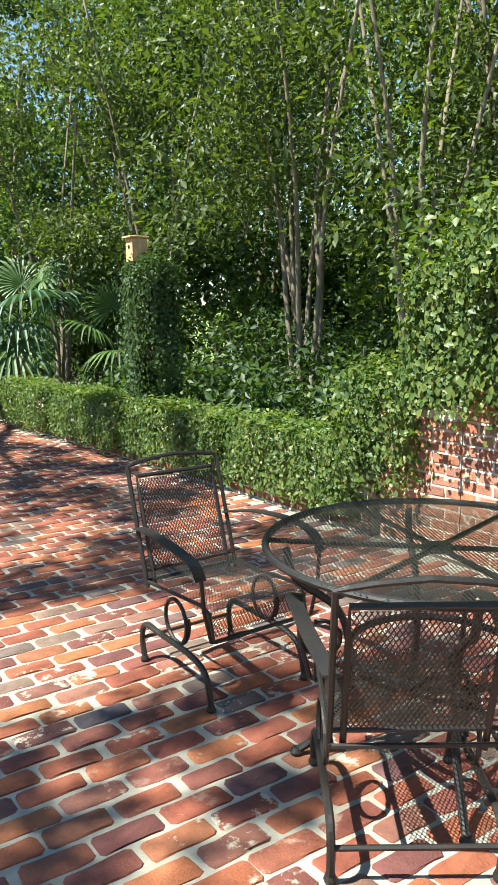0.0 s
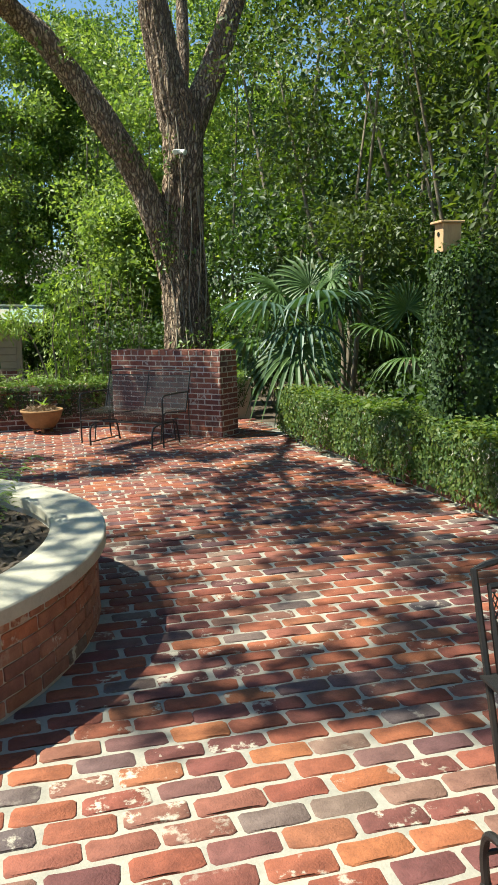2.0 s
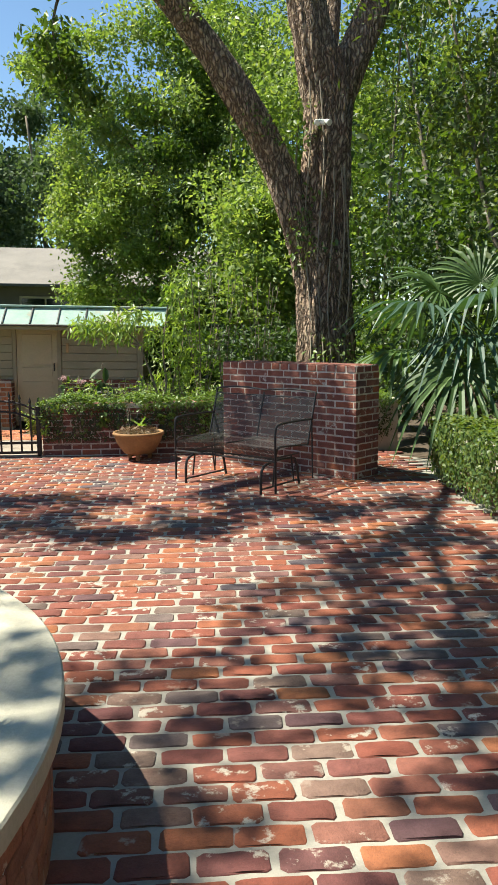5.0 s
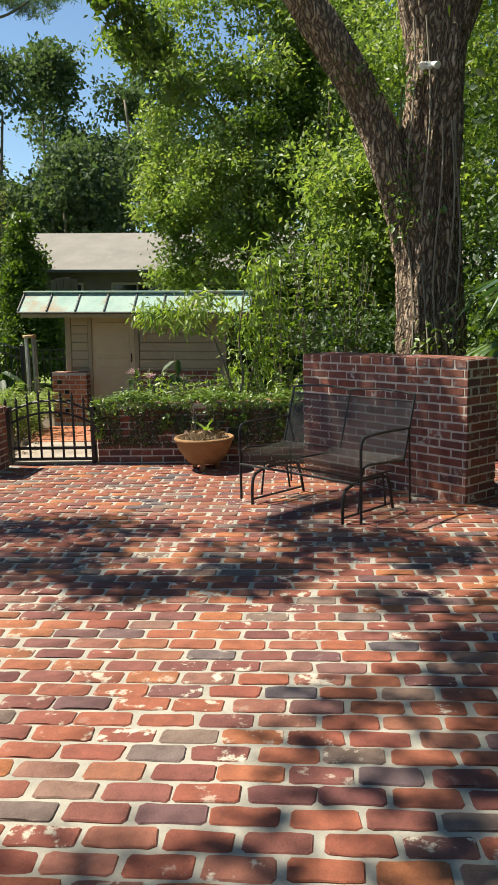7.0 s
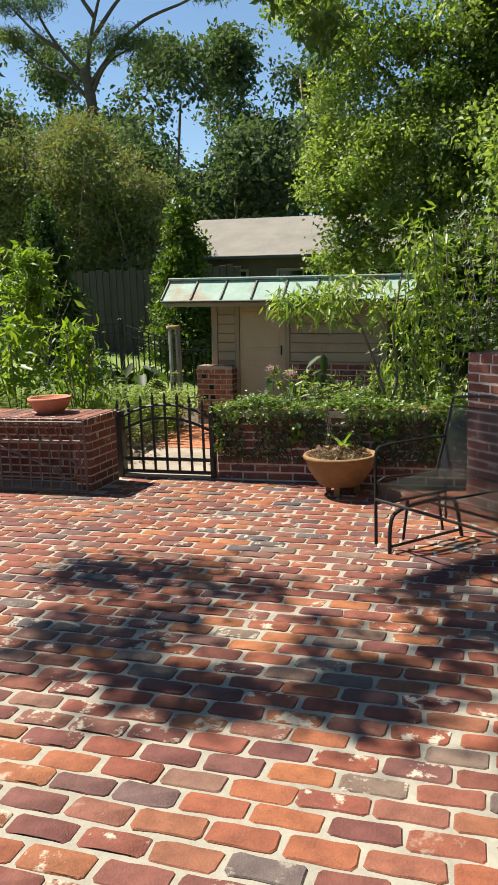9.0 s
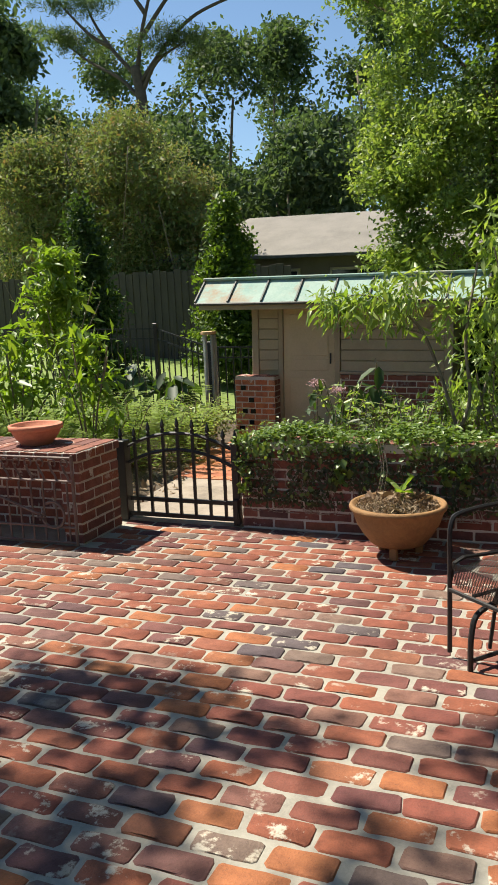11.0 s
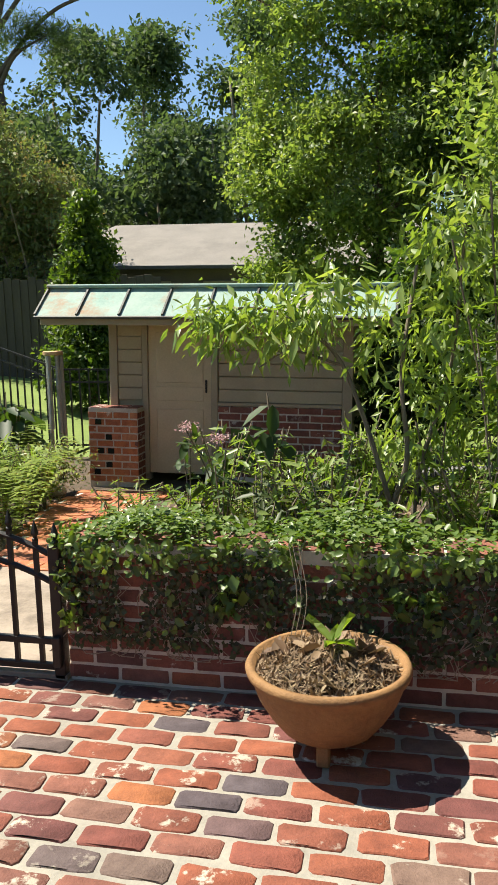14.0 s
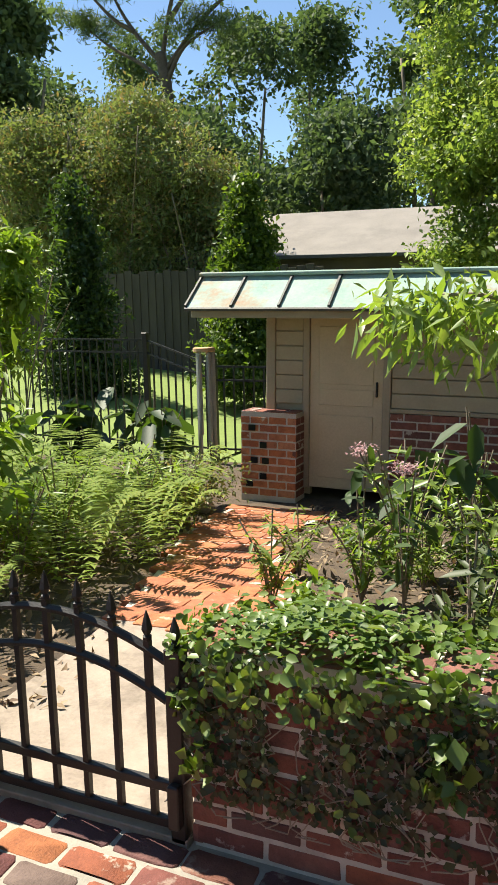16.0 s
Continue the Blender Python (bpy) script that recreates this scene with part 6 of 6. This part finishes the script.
for x, y, h in ((0.95, 13.1, 1.9), (1.25, 13.6, 2.2), (1.7, 13.2, 2.0)):
    leafy_plant("bamboo_shrub", "feathery upright shrub with fine drooping leaves", (x, y, 0), h, 0.34, 560, 0.085, 0.026, m_leaf_wood if x > 1 else m_leaf_lime, 9, "feathery shrubs", droop=0.7, from_z=0.25)

bed_litter = thing("bed_litter", "dry brown leaves and twigs scattered over the garden soil", "leaf litter", (0, 0, 0), kind="stuff")
q = rng.random((5200, 2)) * np.array([5.6, 4.6]) + np.array([-4.4, 12.4])
on_path = (q[:, 0] > -1.75 - 0.33 * (q[:, 1] - 12.9)) & (q[:, 0] < -0.9 - 0.33 * (q[:, 1] - 12.9))
q = q[~on_path]
v, f = leaf_arrays(np.column_stack([q, -0.09 * np.clip(q[:, 1] - 13.3, 0, 3.65) + 0.006 + 0.02 * rng.random(len(q))]), 0.06, 0.022, 0.85)
raw_mesh("dead_leaves", v, f, m_dead_leaf, bed_litter)

# planting in the round planter
for x, y, s in ((0.0, 5.2, 0.42), (-0.2, 5.75, 0.5), (-0.35, 4.9, 0.4), (-0.75, 4.4, 0.4), (-1.3, 5.2, 0.45)):
    fern((x, y, RING_H - 0.1), 11, s, m_leaf_light, "green fern growing in the round planter", "planter ferns")
litter = thing("planter_litter", "brown bark chips and dead leaves on the planter soil", "leaf litter", (0, 0, 0), kind="stuff")
a, r = rng.random(2600) * 6.283, np.sqrt(rng.random(2600)) * (RING_R - 0.25)
v, f = leaf_arrays(np.stack([RING_C[0] + r * np.cos(a), RING_C[1] + r * np.sin(a), np.full(2600, RING_H - 0.09)], axis=1), 0.045, 0.022, 0.9)
raw_mesh("chips", v, f, m_chips, litter)

# what lies in the bowl
mulch = thing("bowl_leaves", "heap of curled dead leaves and straw in the bowl", "dead leaves", (0.265, 11.72, 0.275))
a, r = rng.random(2600) * 6.283, np.sqrt(rng.random(2600)) * 0.235
p = np.stack([r * np.cos(a), r * np.sin(a), 0.055 * (1 - (r / 0.24) ** 2) + 0.012 * rng.random(2600)], axis=1)
v, f = leaf_arrays(p, 0.05, 0.007, 0.75)
raw_mesh("straw", v, f, m_dead_leaf, mulch)
a, r = rng.random(34) * 6.283, np.sqrt(rng.random(34)) * 0.2
p = np.stack([r * np.cos(a), r * np.sin(a), 0.065 * (1 - (r / 0.24) ** 2) + 0.015], axis=1)
v, f = broad_leaves(p, 0.08, 0.042, 0.7)
raw_mesh("large_leaf", v, f, m_dead_leaf, mulch)
bm = lathe([(0.238, -0.03), (0.236, 0.0), (0.15, 0.035), (0.05, 0.05)], 30)
part("soil", bm, m_soil, mulch)
sprout = thing("seedling", "small green seedling in the bowl", "seedling", (0.27, 11.74, 0.32))
part("stem", rod([(0, 0, -0.02), (0.005, 0, 0.04), (0.015, 0, 0.075)], 0.003, 5), m_leaf_lime, sprout)
for ang, tilt, L in ((20, 60, 0.12), (150, 35, 0.13), (260, 25, 0.10), (330, 20, 0.09), (80, 30, 0.08)):
    bm = bmesh.new()
    rows_ = []
    for i in range(6):
        t = i / 5
        w = 0.021 * math.sin(math.pi * min(0.97, 0.1 + 0.9 * t))
        rows_.append([bm.verts.new((L * t, -w, 0.004)), bm.verts.new((L * t, 0, -0.003 - 0.02 * t * t)), bm.verts.new((L * t, w, 0.004))])
    for q, s in zip(rows_, rows_[1:]):
        bm.faces.new((q[0], q[1], s[1], s[0]))
        bm.faces.new((q[1], q[2], s[2], s[1]))
    lf = part("leaf", bm, m_leaf_lime, sprout)
    lf.matrix_local = pose(0.01, 0, 0.04, 0, -tilt, ang)
tall = thing("bare_twigs", "thin bare climbing twigs rising from the bowl", "twigs", (0.12, 11.85, 0.27))
for dx in (0.0, 0.02, -0.015):
    part("twig", rod(curve_points([(dx, 0, 0), (dx + 0.03, 0.05, 0.18), (dx - 0.01, 0.12, 0.36)], 4), 0.0017, 5), m_grey_bark, tall)

chime = thing("wind_chime_post", "weathered metal pipes hanging from a round wooden disc", "wind chime", (-2.98, 16.35, 0))
chime.matrix_world = Matrix.Translation((-3.19, 16.84, -0.24)) @ Matrix.Scale(1.174, 4)
top = part("disc", lathe([(0.085, 1.16), (0.09, 1.165), (0.09, 1.19), (0.08, 1.195)], 20), m_bird_wood, chime, "round tan wooden disc")
for dx, dy, z0 in ((-0.055, 0, 0.28), (-0.02, -0.05, 0.5), (0.045, -0.02, 0.42), (0.06, 0.03, 0.30)):
    part("pipe", rod([(dx, dy, z0), (dx, dy, 1.155)], 0.02, 10), m_steel, chime, "grey metal pipe")
part("pole", rod([(0.02, 0.03, 0.0), (0.02, 0.03, 1.158)], 0.012, 8), m_iron, chime)
hose = thing("drain_pipe", "black corrugated drain pipe lying behind the bed", "pipe", (0, 0, 0))
bm = bmesh.new()
pts = [Vector((0.55 + 0.012 * i, 14.7 + 0.004 * i, 0.34)) for i in range(150)]
tube(bm, pts, [0.055 + 0.008 * (1 if i % 3 == 0 else -1 if i % 3 == 1 else 0) for i in range(150)], 14)
part("corrugated_tube", bm, m_plastic_black, hose)
for x in (0.7, 1.9):
    part("support", boxed(x - 0.1, 14.64, -0.02, x + 0.1, 14.9, 0.28, 0.02), m_stone, hose, "rough stone support")
for x, y, s, lab in ((-3.0, 16.35, 0.11, "rough tan field stone by the shed pier"), (0.2, 12.42, 0.16, "flat reddish stone on the bed edge"), (0.75, 13.9, 0.3, "pale flat stepping stone"), (1.1, 13.5, 0.28, "pale flat stepping stone")):
    st = thing("stone", lab, "stone", (x, y, gz(y) if x < 0.5 else 0))
    bm = bmesh.new()
    bmesh.ops.create_icosphere(bm, subdivisions=2, radius=1.0)
    for vv in bm.verts:
        vv.co *= 1 + 0.25 * noise.noise(vv.co * 1.7 + Vector((x, y, 0)))
        vv.co = Vector((vv.co.x * s, vv.co.y * s * 0.7, vv.co.z * min(s * 0.6, 0.07) + 0.05))
    part("rock", bm, m_stone, st)
nursery = thing("nursery_pot", "small black nursery pot with a green plant by the path", "plant pot", (-1.0, 13.45, 0))
part("pot", lathe([(0.06, 0.0), (0.075, 0.11), (0.08, 0.13), (0.07, 0.13), (0.06, 0.11)], 20), m_plastic_black, nursery)
foliage("leaves", [(0, 0, 0.19, 0.07, 0.07, 0.08, 14)], 8, 0.03, 0.06, 0.03, m_leaf_lime, nursery)

# ---- bricks ----
def brick_mesh(name, l, w, h, mat, round_=0.012, bev=0.004, seed=0, jag=0.0018):
    """A worn brick: rounded outline, bevelled face. Its face lies at z = 0."""
    r = random.Random(seed)
    c = min(round_, w * 0.3)
    out = [(-l / 2 + c, -w / 2), (-l * 0.1, -w / 2), (l * 0.2, -w / 2), (l / 2 - c, -w / 2), (l / 2, -w / 2 + c), (l / 2, w / 2 - c), (l / 2 - c, w / 2), (l * 0.12, w / 2), (-l * 0.2, w / 2), (-l / 2 + c, w / 2), (-l / 2, w / 2 - c), (-l / 2, -w / 2 + c)]
    out = [(x + r.uniform(-1, 1) * jag, y + r.uniform(-1, 1) * jag) for x, y in out]
    k = 1 - 2 * bev / w
    kx = 1 - 2 * bev / l
    n = len(out)
    v = [(x * kx, y * k, r.uniform(-0.0014, 0.0008)) for x, y in out] + [(x, y, -bev) for x, y in out] + [(x, y, -h) for x, y in out]
    f = [tuple(range(n))]
    for a in (0, n):
        f += [(a + i, a + n + i, a + n + (i + 1) % n, a + (i + 1) % n) for i in range(n)]
    me = bpy.data.meshes.new(name)
    me.from_pydata(v, [], f)
    me.materials.append(mat)
    return me


def lay(parent, me, m):
    ob = new("brick", me)
    ob.parent = parent
    ob.matrix_basis = m
    return ob


def face_bricks(parent, p0, p1, z0, courses, mat, pitch=0.2125, course=0.0667, shift=0.0, skip=None, header_top=False, ends=True, seed=1, proud=0.004):
    """Bricks on a wall's face from p0 to p1; the face looks to the right of that way."""
    a, b = Vector((*p0, 0)), Vector((*p1, 0))
    L = (b - a).length
    d = (b - a).normalized()
    nrm = Vector((d.y, -d.x, 0))
    turn = Matrix((d, Vector((0, 0, 1)), nrm)).transposed().to_4x4()
    full = [brick_mesh("brick", pitch - 0.013, course - 0.0135, 0.03, mat, 0.004, 0.003, seed * 10 + i) for i in range(4)]
    heads = [brick_mesh("brick", 0.098, course - 0.0135, 0.03, mat, 0.004, 0.003, seed * 10 + 5 + i) for i in range(3)]
    r = random.Random(seed)
    for c in range(courses):
        z = z0 + (c + 0.5) * course
        x = -(pitch / 2 if c % 2 else 0.0) + shift
        while x < L - 0.02:
            x0, x1 = max(x, -0.009), min(x + pitch, L + 0.009)
            if x1 - x0 > 0.035 and not (skip and skip((x0 + x1) / 2, z)):
                m = Matrix.Translation(a + d * ((x0 + x1) / 2) + nrm * (proud + r.uniform(-0.002, 0.002)) + Vector((0, 0, z))) @ turn @ Matrix.Rotation(r.uniform(-0.006, 0.006), 4, "Z")
                lay(parent, r.choice(full), m @ Matrix.Diagonal(((x1 - x0 - 0.013) / (pitch - 0.013), 1, 1, 1)))
            x += pitch
    if header_top:
        n = int(L / 0.108)
        for i in range(n):
            m = Matrix.Translation(a + d * (L * (i + 0.5) / n) + nrm * (proud + 0.002) + Vector((0, 0, z0 + (courses + 0.5) * course))) @ turn
            lay(parent, r.choice(heads), m)


d_ = (Vector(PIER_B) - Vector(PIER_A)).normalized()
pn = Vector((-d_.y, d_.x)) * 0.36
face_bricks(pier, PIER_A, PIER_B, 0.0, 15, m_wall_brick, course=0.0658, header_top=True, seed=2)
face_bricks(pier, PIER_B, tuple(Vector(PIER_B) + pn), 0.0, 15, m_wall_brick, course=0.0658, header_top=True, seed=3, shift=0.05)
cap_me = [brick_mesh("brick", 0.365, 0.098, 0.03, m_wall_brick, 0.004, 0.003, 760 + i) for i in range(3)]
n_cap = int((Vector(PIER_B) - Vector(PIER_A)).length / 0.108)
for i in range(n_cap):
    p = Vector(PIER_A) + (Vector(PIER_B) - Vector(PIER_A)) * ((i + 0.5) / n_cap) + pn / 2
    lay(pier, cap_me[i % 3], Matrix.Translation((p.x, p.y, 1.056)) @ Matrix.Rotation(math.atan2(pn.y, pn.x), 4, "Z"))
face_bricks(garden_wall, (-0.83, GARDEN_Y), (1.7, GARDEN_Y), 0.0, 8, m_wall_brick, seed=4)
wall_top = [brick_mesh("brick", 0.235, 0.095, 0.03, m_wall_brick, 0.006, 0.003, 740 + i) for i in range(3)]
for i in range(24):
    lay(garden_wall, wall_top[i % 3], Matrix.Translation((-0.775 + 0.106 * i, GARDEN_Y + 0.12, 0.587)) @ Matrix.Rotation(radians(90), 4, "Z"))
face_bricks(garden_wall, (-0.83, GARDEN_Y + 0.24), (-0.83, GARDEN_Y), 0.0, 8, m_wall_brick, seed=5)
face_bricks(east_low, (RWALL_X, 3.5), (RWALL_X, 2.86), 0.0, 12, m_ring_brick, seed=6)
face_bricks(east_wall, (RWALL_X, 2.85), (RWALL_X, 1.2), 0.0, 15, m_ring_brick, seed=16)
face_bricks(hedge_wall_far, (3.18, 10.3), (3.38, 5.2), 0.0, 2, m_wall_brick, seed=7)
face_bricks(hedge_wall, (3.38, 5.2), (3.38, 3.55), 0.0, 2, m_wall_brick, seed=8)
face_bricks(counter, (-1.82, 11.43), (-1.685, 11.43), 0.0, 8, m_wall_brick, seed=9)
face_bricks(counter, (-1.685, 11.43), (-1.685, 11.899), 0.0, 8, m_wall_brick, seed=10, shift=-0.05)
face_bricks(counter, (-3.4, 11.75), (-1.821, 11.75), 0.0, 8, m_wall_brick, seed=11)
face_bricks(counter, (-3.4, 11.41), (-1.675, 11.41), 0.537, 1, m_wall_brick, pitch=0.108, course=0.063, seed=21)
face_bricks(counter, (-1.675, 11.41), (-1.675, 11.91), 0.537, 1, m_wall_brick, pitch=0.108, course=0.063, seed=22)
top_me = [brick_mesh("brick", 0.2, 0.09, 0.03, m_wall_brick, 0.006, 0.003, 700 + i) for i in range(4)]
for i in range(17):
    for j in range(2):
        lay(counter, top_me[(i * 3 + j) % 4], Matrix.Translation((-1.73 - 0.103 * i, 11.535 + 0.25 * j, 0.603)) @ Matrix.Rotation(radians(90), 4, "Z") @ Matrix.Diagonal((1.18, 1, 1, 1)))
face_bricks(shed_brick, (-1.165, 15.895), (-0.04, 15.895), 0.0, 10, m_wall_brick, seed=12, proud=0.006)
HOLES = ((0.10, 0.57), (0.20, 0.43), (0.12, 0.30), (0.22, 0.30), (0.20, 0.17), (0.08, 0.10))
face_bricks(shed_pier, (-2.34, 15.66), (-1.86, 15.66), 0.0, 10, m_orange_brick, seed=13, pitch=0.16)
face_bricks(shed_pier, (-1.86, 15.66), (-1.86, 15.88), 0.0, 10, m_wall_brick, seed=14)
for i in range(4):
    lay(shed_pier, top_me[i], Matrix.Translation((-2.28 + 0.12 * i, 15.77, 0.706)) @ Matrix.Rotation(radians(90), 4, "Z") @ Matrix.Diagonal((1.08, 1.18, 1, 1)))
# solid dark blocks on the face stand for the shade in its gaps
for x, z in HOLES:
    ob = part("gap", boxed(-2.34 + x - 0.03, 15.645, z - 0.025, -2.34 + x + 0.03, 15.652, z + 0.025), m_pane_hole_dark, shed_pier, "dark block standing for the shade in an open gap between bricks")
# curved courses of the planter
ring_me = [brick_mesh("brick", 0.2, 0.056, 0.03, m_ring_brick, 0.004, 0.003, 800 + i) for i in range(4)]
ring_half = [brick_mesh("brick", 0.092, 0.056, 0.03, m_ring_brick, 0.004, 0.003, 820 + i) for i in range(4)]
pitch_a = 0.2115 / RING_R
rr = random.Random(5)
for c in range(6):
    z = 0.008 + (c + 0.5) * 0.0625
    half = c == 5
    step = pitch_a / 2 if half else pitch_a
    a = radians(-125) + (pitch_a / 2 if c % 2 else 0)
    while a < radians(62):
        nrm = Vector((math.cos(a), math.sin(a), 0))
        d = Vector((-nrm.y, nrm.x, 0))
        m = Matrix.Translation(Vector((*RING_C, z)) + nrm * (RING_R + 0.002)) @ Matrix((d, Vector((0, 0, 1)), nrm)).transposed().to_4x4()
        lay(planter, rr.choice(ring_half if half else ring_me), m)
        a += step
# path bricks
path_me = [brick_mesh("brick", 0.2, 0.2, 0.03, m_orange_brick, 0.01, 0.003, 900 + i) for i in range(4)]
slope = Matrix.Rotation(math.atan(-0.09), 4, "X")
for j in range(17):
    for i in range(5):
        u, w = (i + 0.5 + (0.25 if j % 2 else -0.25)) / 5, (j + 0.5) / 17
        k = w * (len(PATH_L) - 1)
        l, r = (q[int(k)].lerp(q[min(int(k) + 1, len(q) - 1)], k - int(k)) for q in (PATH_L, PATH_R))
        p = l + (r - l) * u
        lay(path_floor, rr.choice(path_me), Matrix.Translation((p.x, p.y, gz(p.y) + 0.02)) @ slope @ Matrix.Rotation(radians(6), 4, "Z") @ Matrix.Diagonal(((r - l).length / 5.2 / 0.2, 0.97, 1, 1)))

# the patio: singly laid bricks where the walk comes nearest, one field for the rest
PX, PY = 0.2186, 0.106
paver = [brick_mesh("brick", 0.204, 0.0925, 0.02, m_floor_brick, 0.013, 0.004, 40 + i, 0.0045) for i in range(8)]
V, F, base = [], [], 0
rr = random.Random(11)
count = 0
shapes = []
for i in range(24):
    me = brick_mesh("field", 0.204, 0.0925, 0.012, m_floor_brick_far, 0.013, 0.004, 80 + i, 0.0045)
    shapes.append(np.array([v.co[:] for v in me.vertices]))
    quads = [tuple(p.vertices) for p in me.polygons]
    bpy.data.meshes.remove(me)
tops, sides = quads[0], quads[1:]
tri = [(0, k, k + 1) for k in range(1, len(tops) - 1)] + [t for q in sides for t in ((q[0], q[1], q[2]), (q[0], q[2], q[3]))]
tri = np.array(tri)
row = 0
y = 11.985 - 121 * PY
while y < 12.0:
    x = -6.5 + (PX / 2 if row % 2 else 0) + rr.uniform(-0.012, 0.012)
    while x < 3.30:
        dx, dy = x - RING_C[0], y - RING_C[1]
        edge = 3.30 if y < 8 else 3.12
        on = math.hypot(dx, dy) > RING_R - 0.04 and x < edge and not (x < -1.61 and y > 11.45)
        if on:
            jx, jy, rot, dz = rr.uniform(-0.006, 0.006), rr.uniform(-0.004, 0.004), rr.gauss(0, 0.011), rr.uniform(-0.0028, 0.0015)
            sx, sy = rr.uniform(0.94, 1.035), rr.uniform(0.92, 1.04)
            if 0.35 < x < 1.75 and 6.4 < y < 11.6 and count < 300 and (0.45 < x < 1.65):
                lay(pavement, rr.choice(paver), Matrix.Translation((x + jx, y + jy, dz)) @ Matrix.Rotation(rot, 4, "Z") @ Matrix.Diagonal((sx, sy, 1, 1)))
                count += 1
            else:
                s = rr.choice(shapes) * np.array([sx, sy, 1.0])
                cr, sn = math.cos(rot), math.sin(rot)
                V.append(np.stack([s[:, 0] * cr - s[:, 1] * sn + x + jx, s[:, 0] * sn + s[:, 1] * cr + y + jy, s[:, 2] + dz], axis=1))
                F.append(tri + base)
                base += len(s)
        x += PX
    y += PY
    row += 1
field = raw_mesh("brick_field", np.concatenate(V), np.concatenate(F), m_floor_brick_far, pavement)
tagged(field, "weathered red paving bricks of the wider patio", kind="stuff")
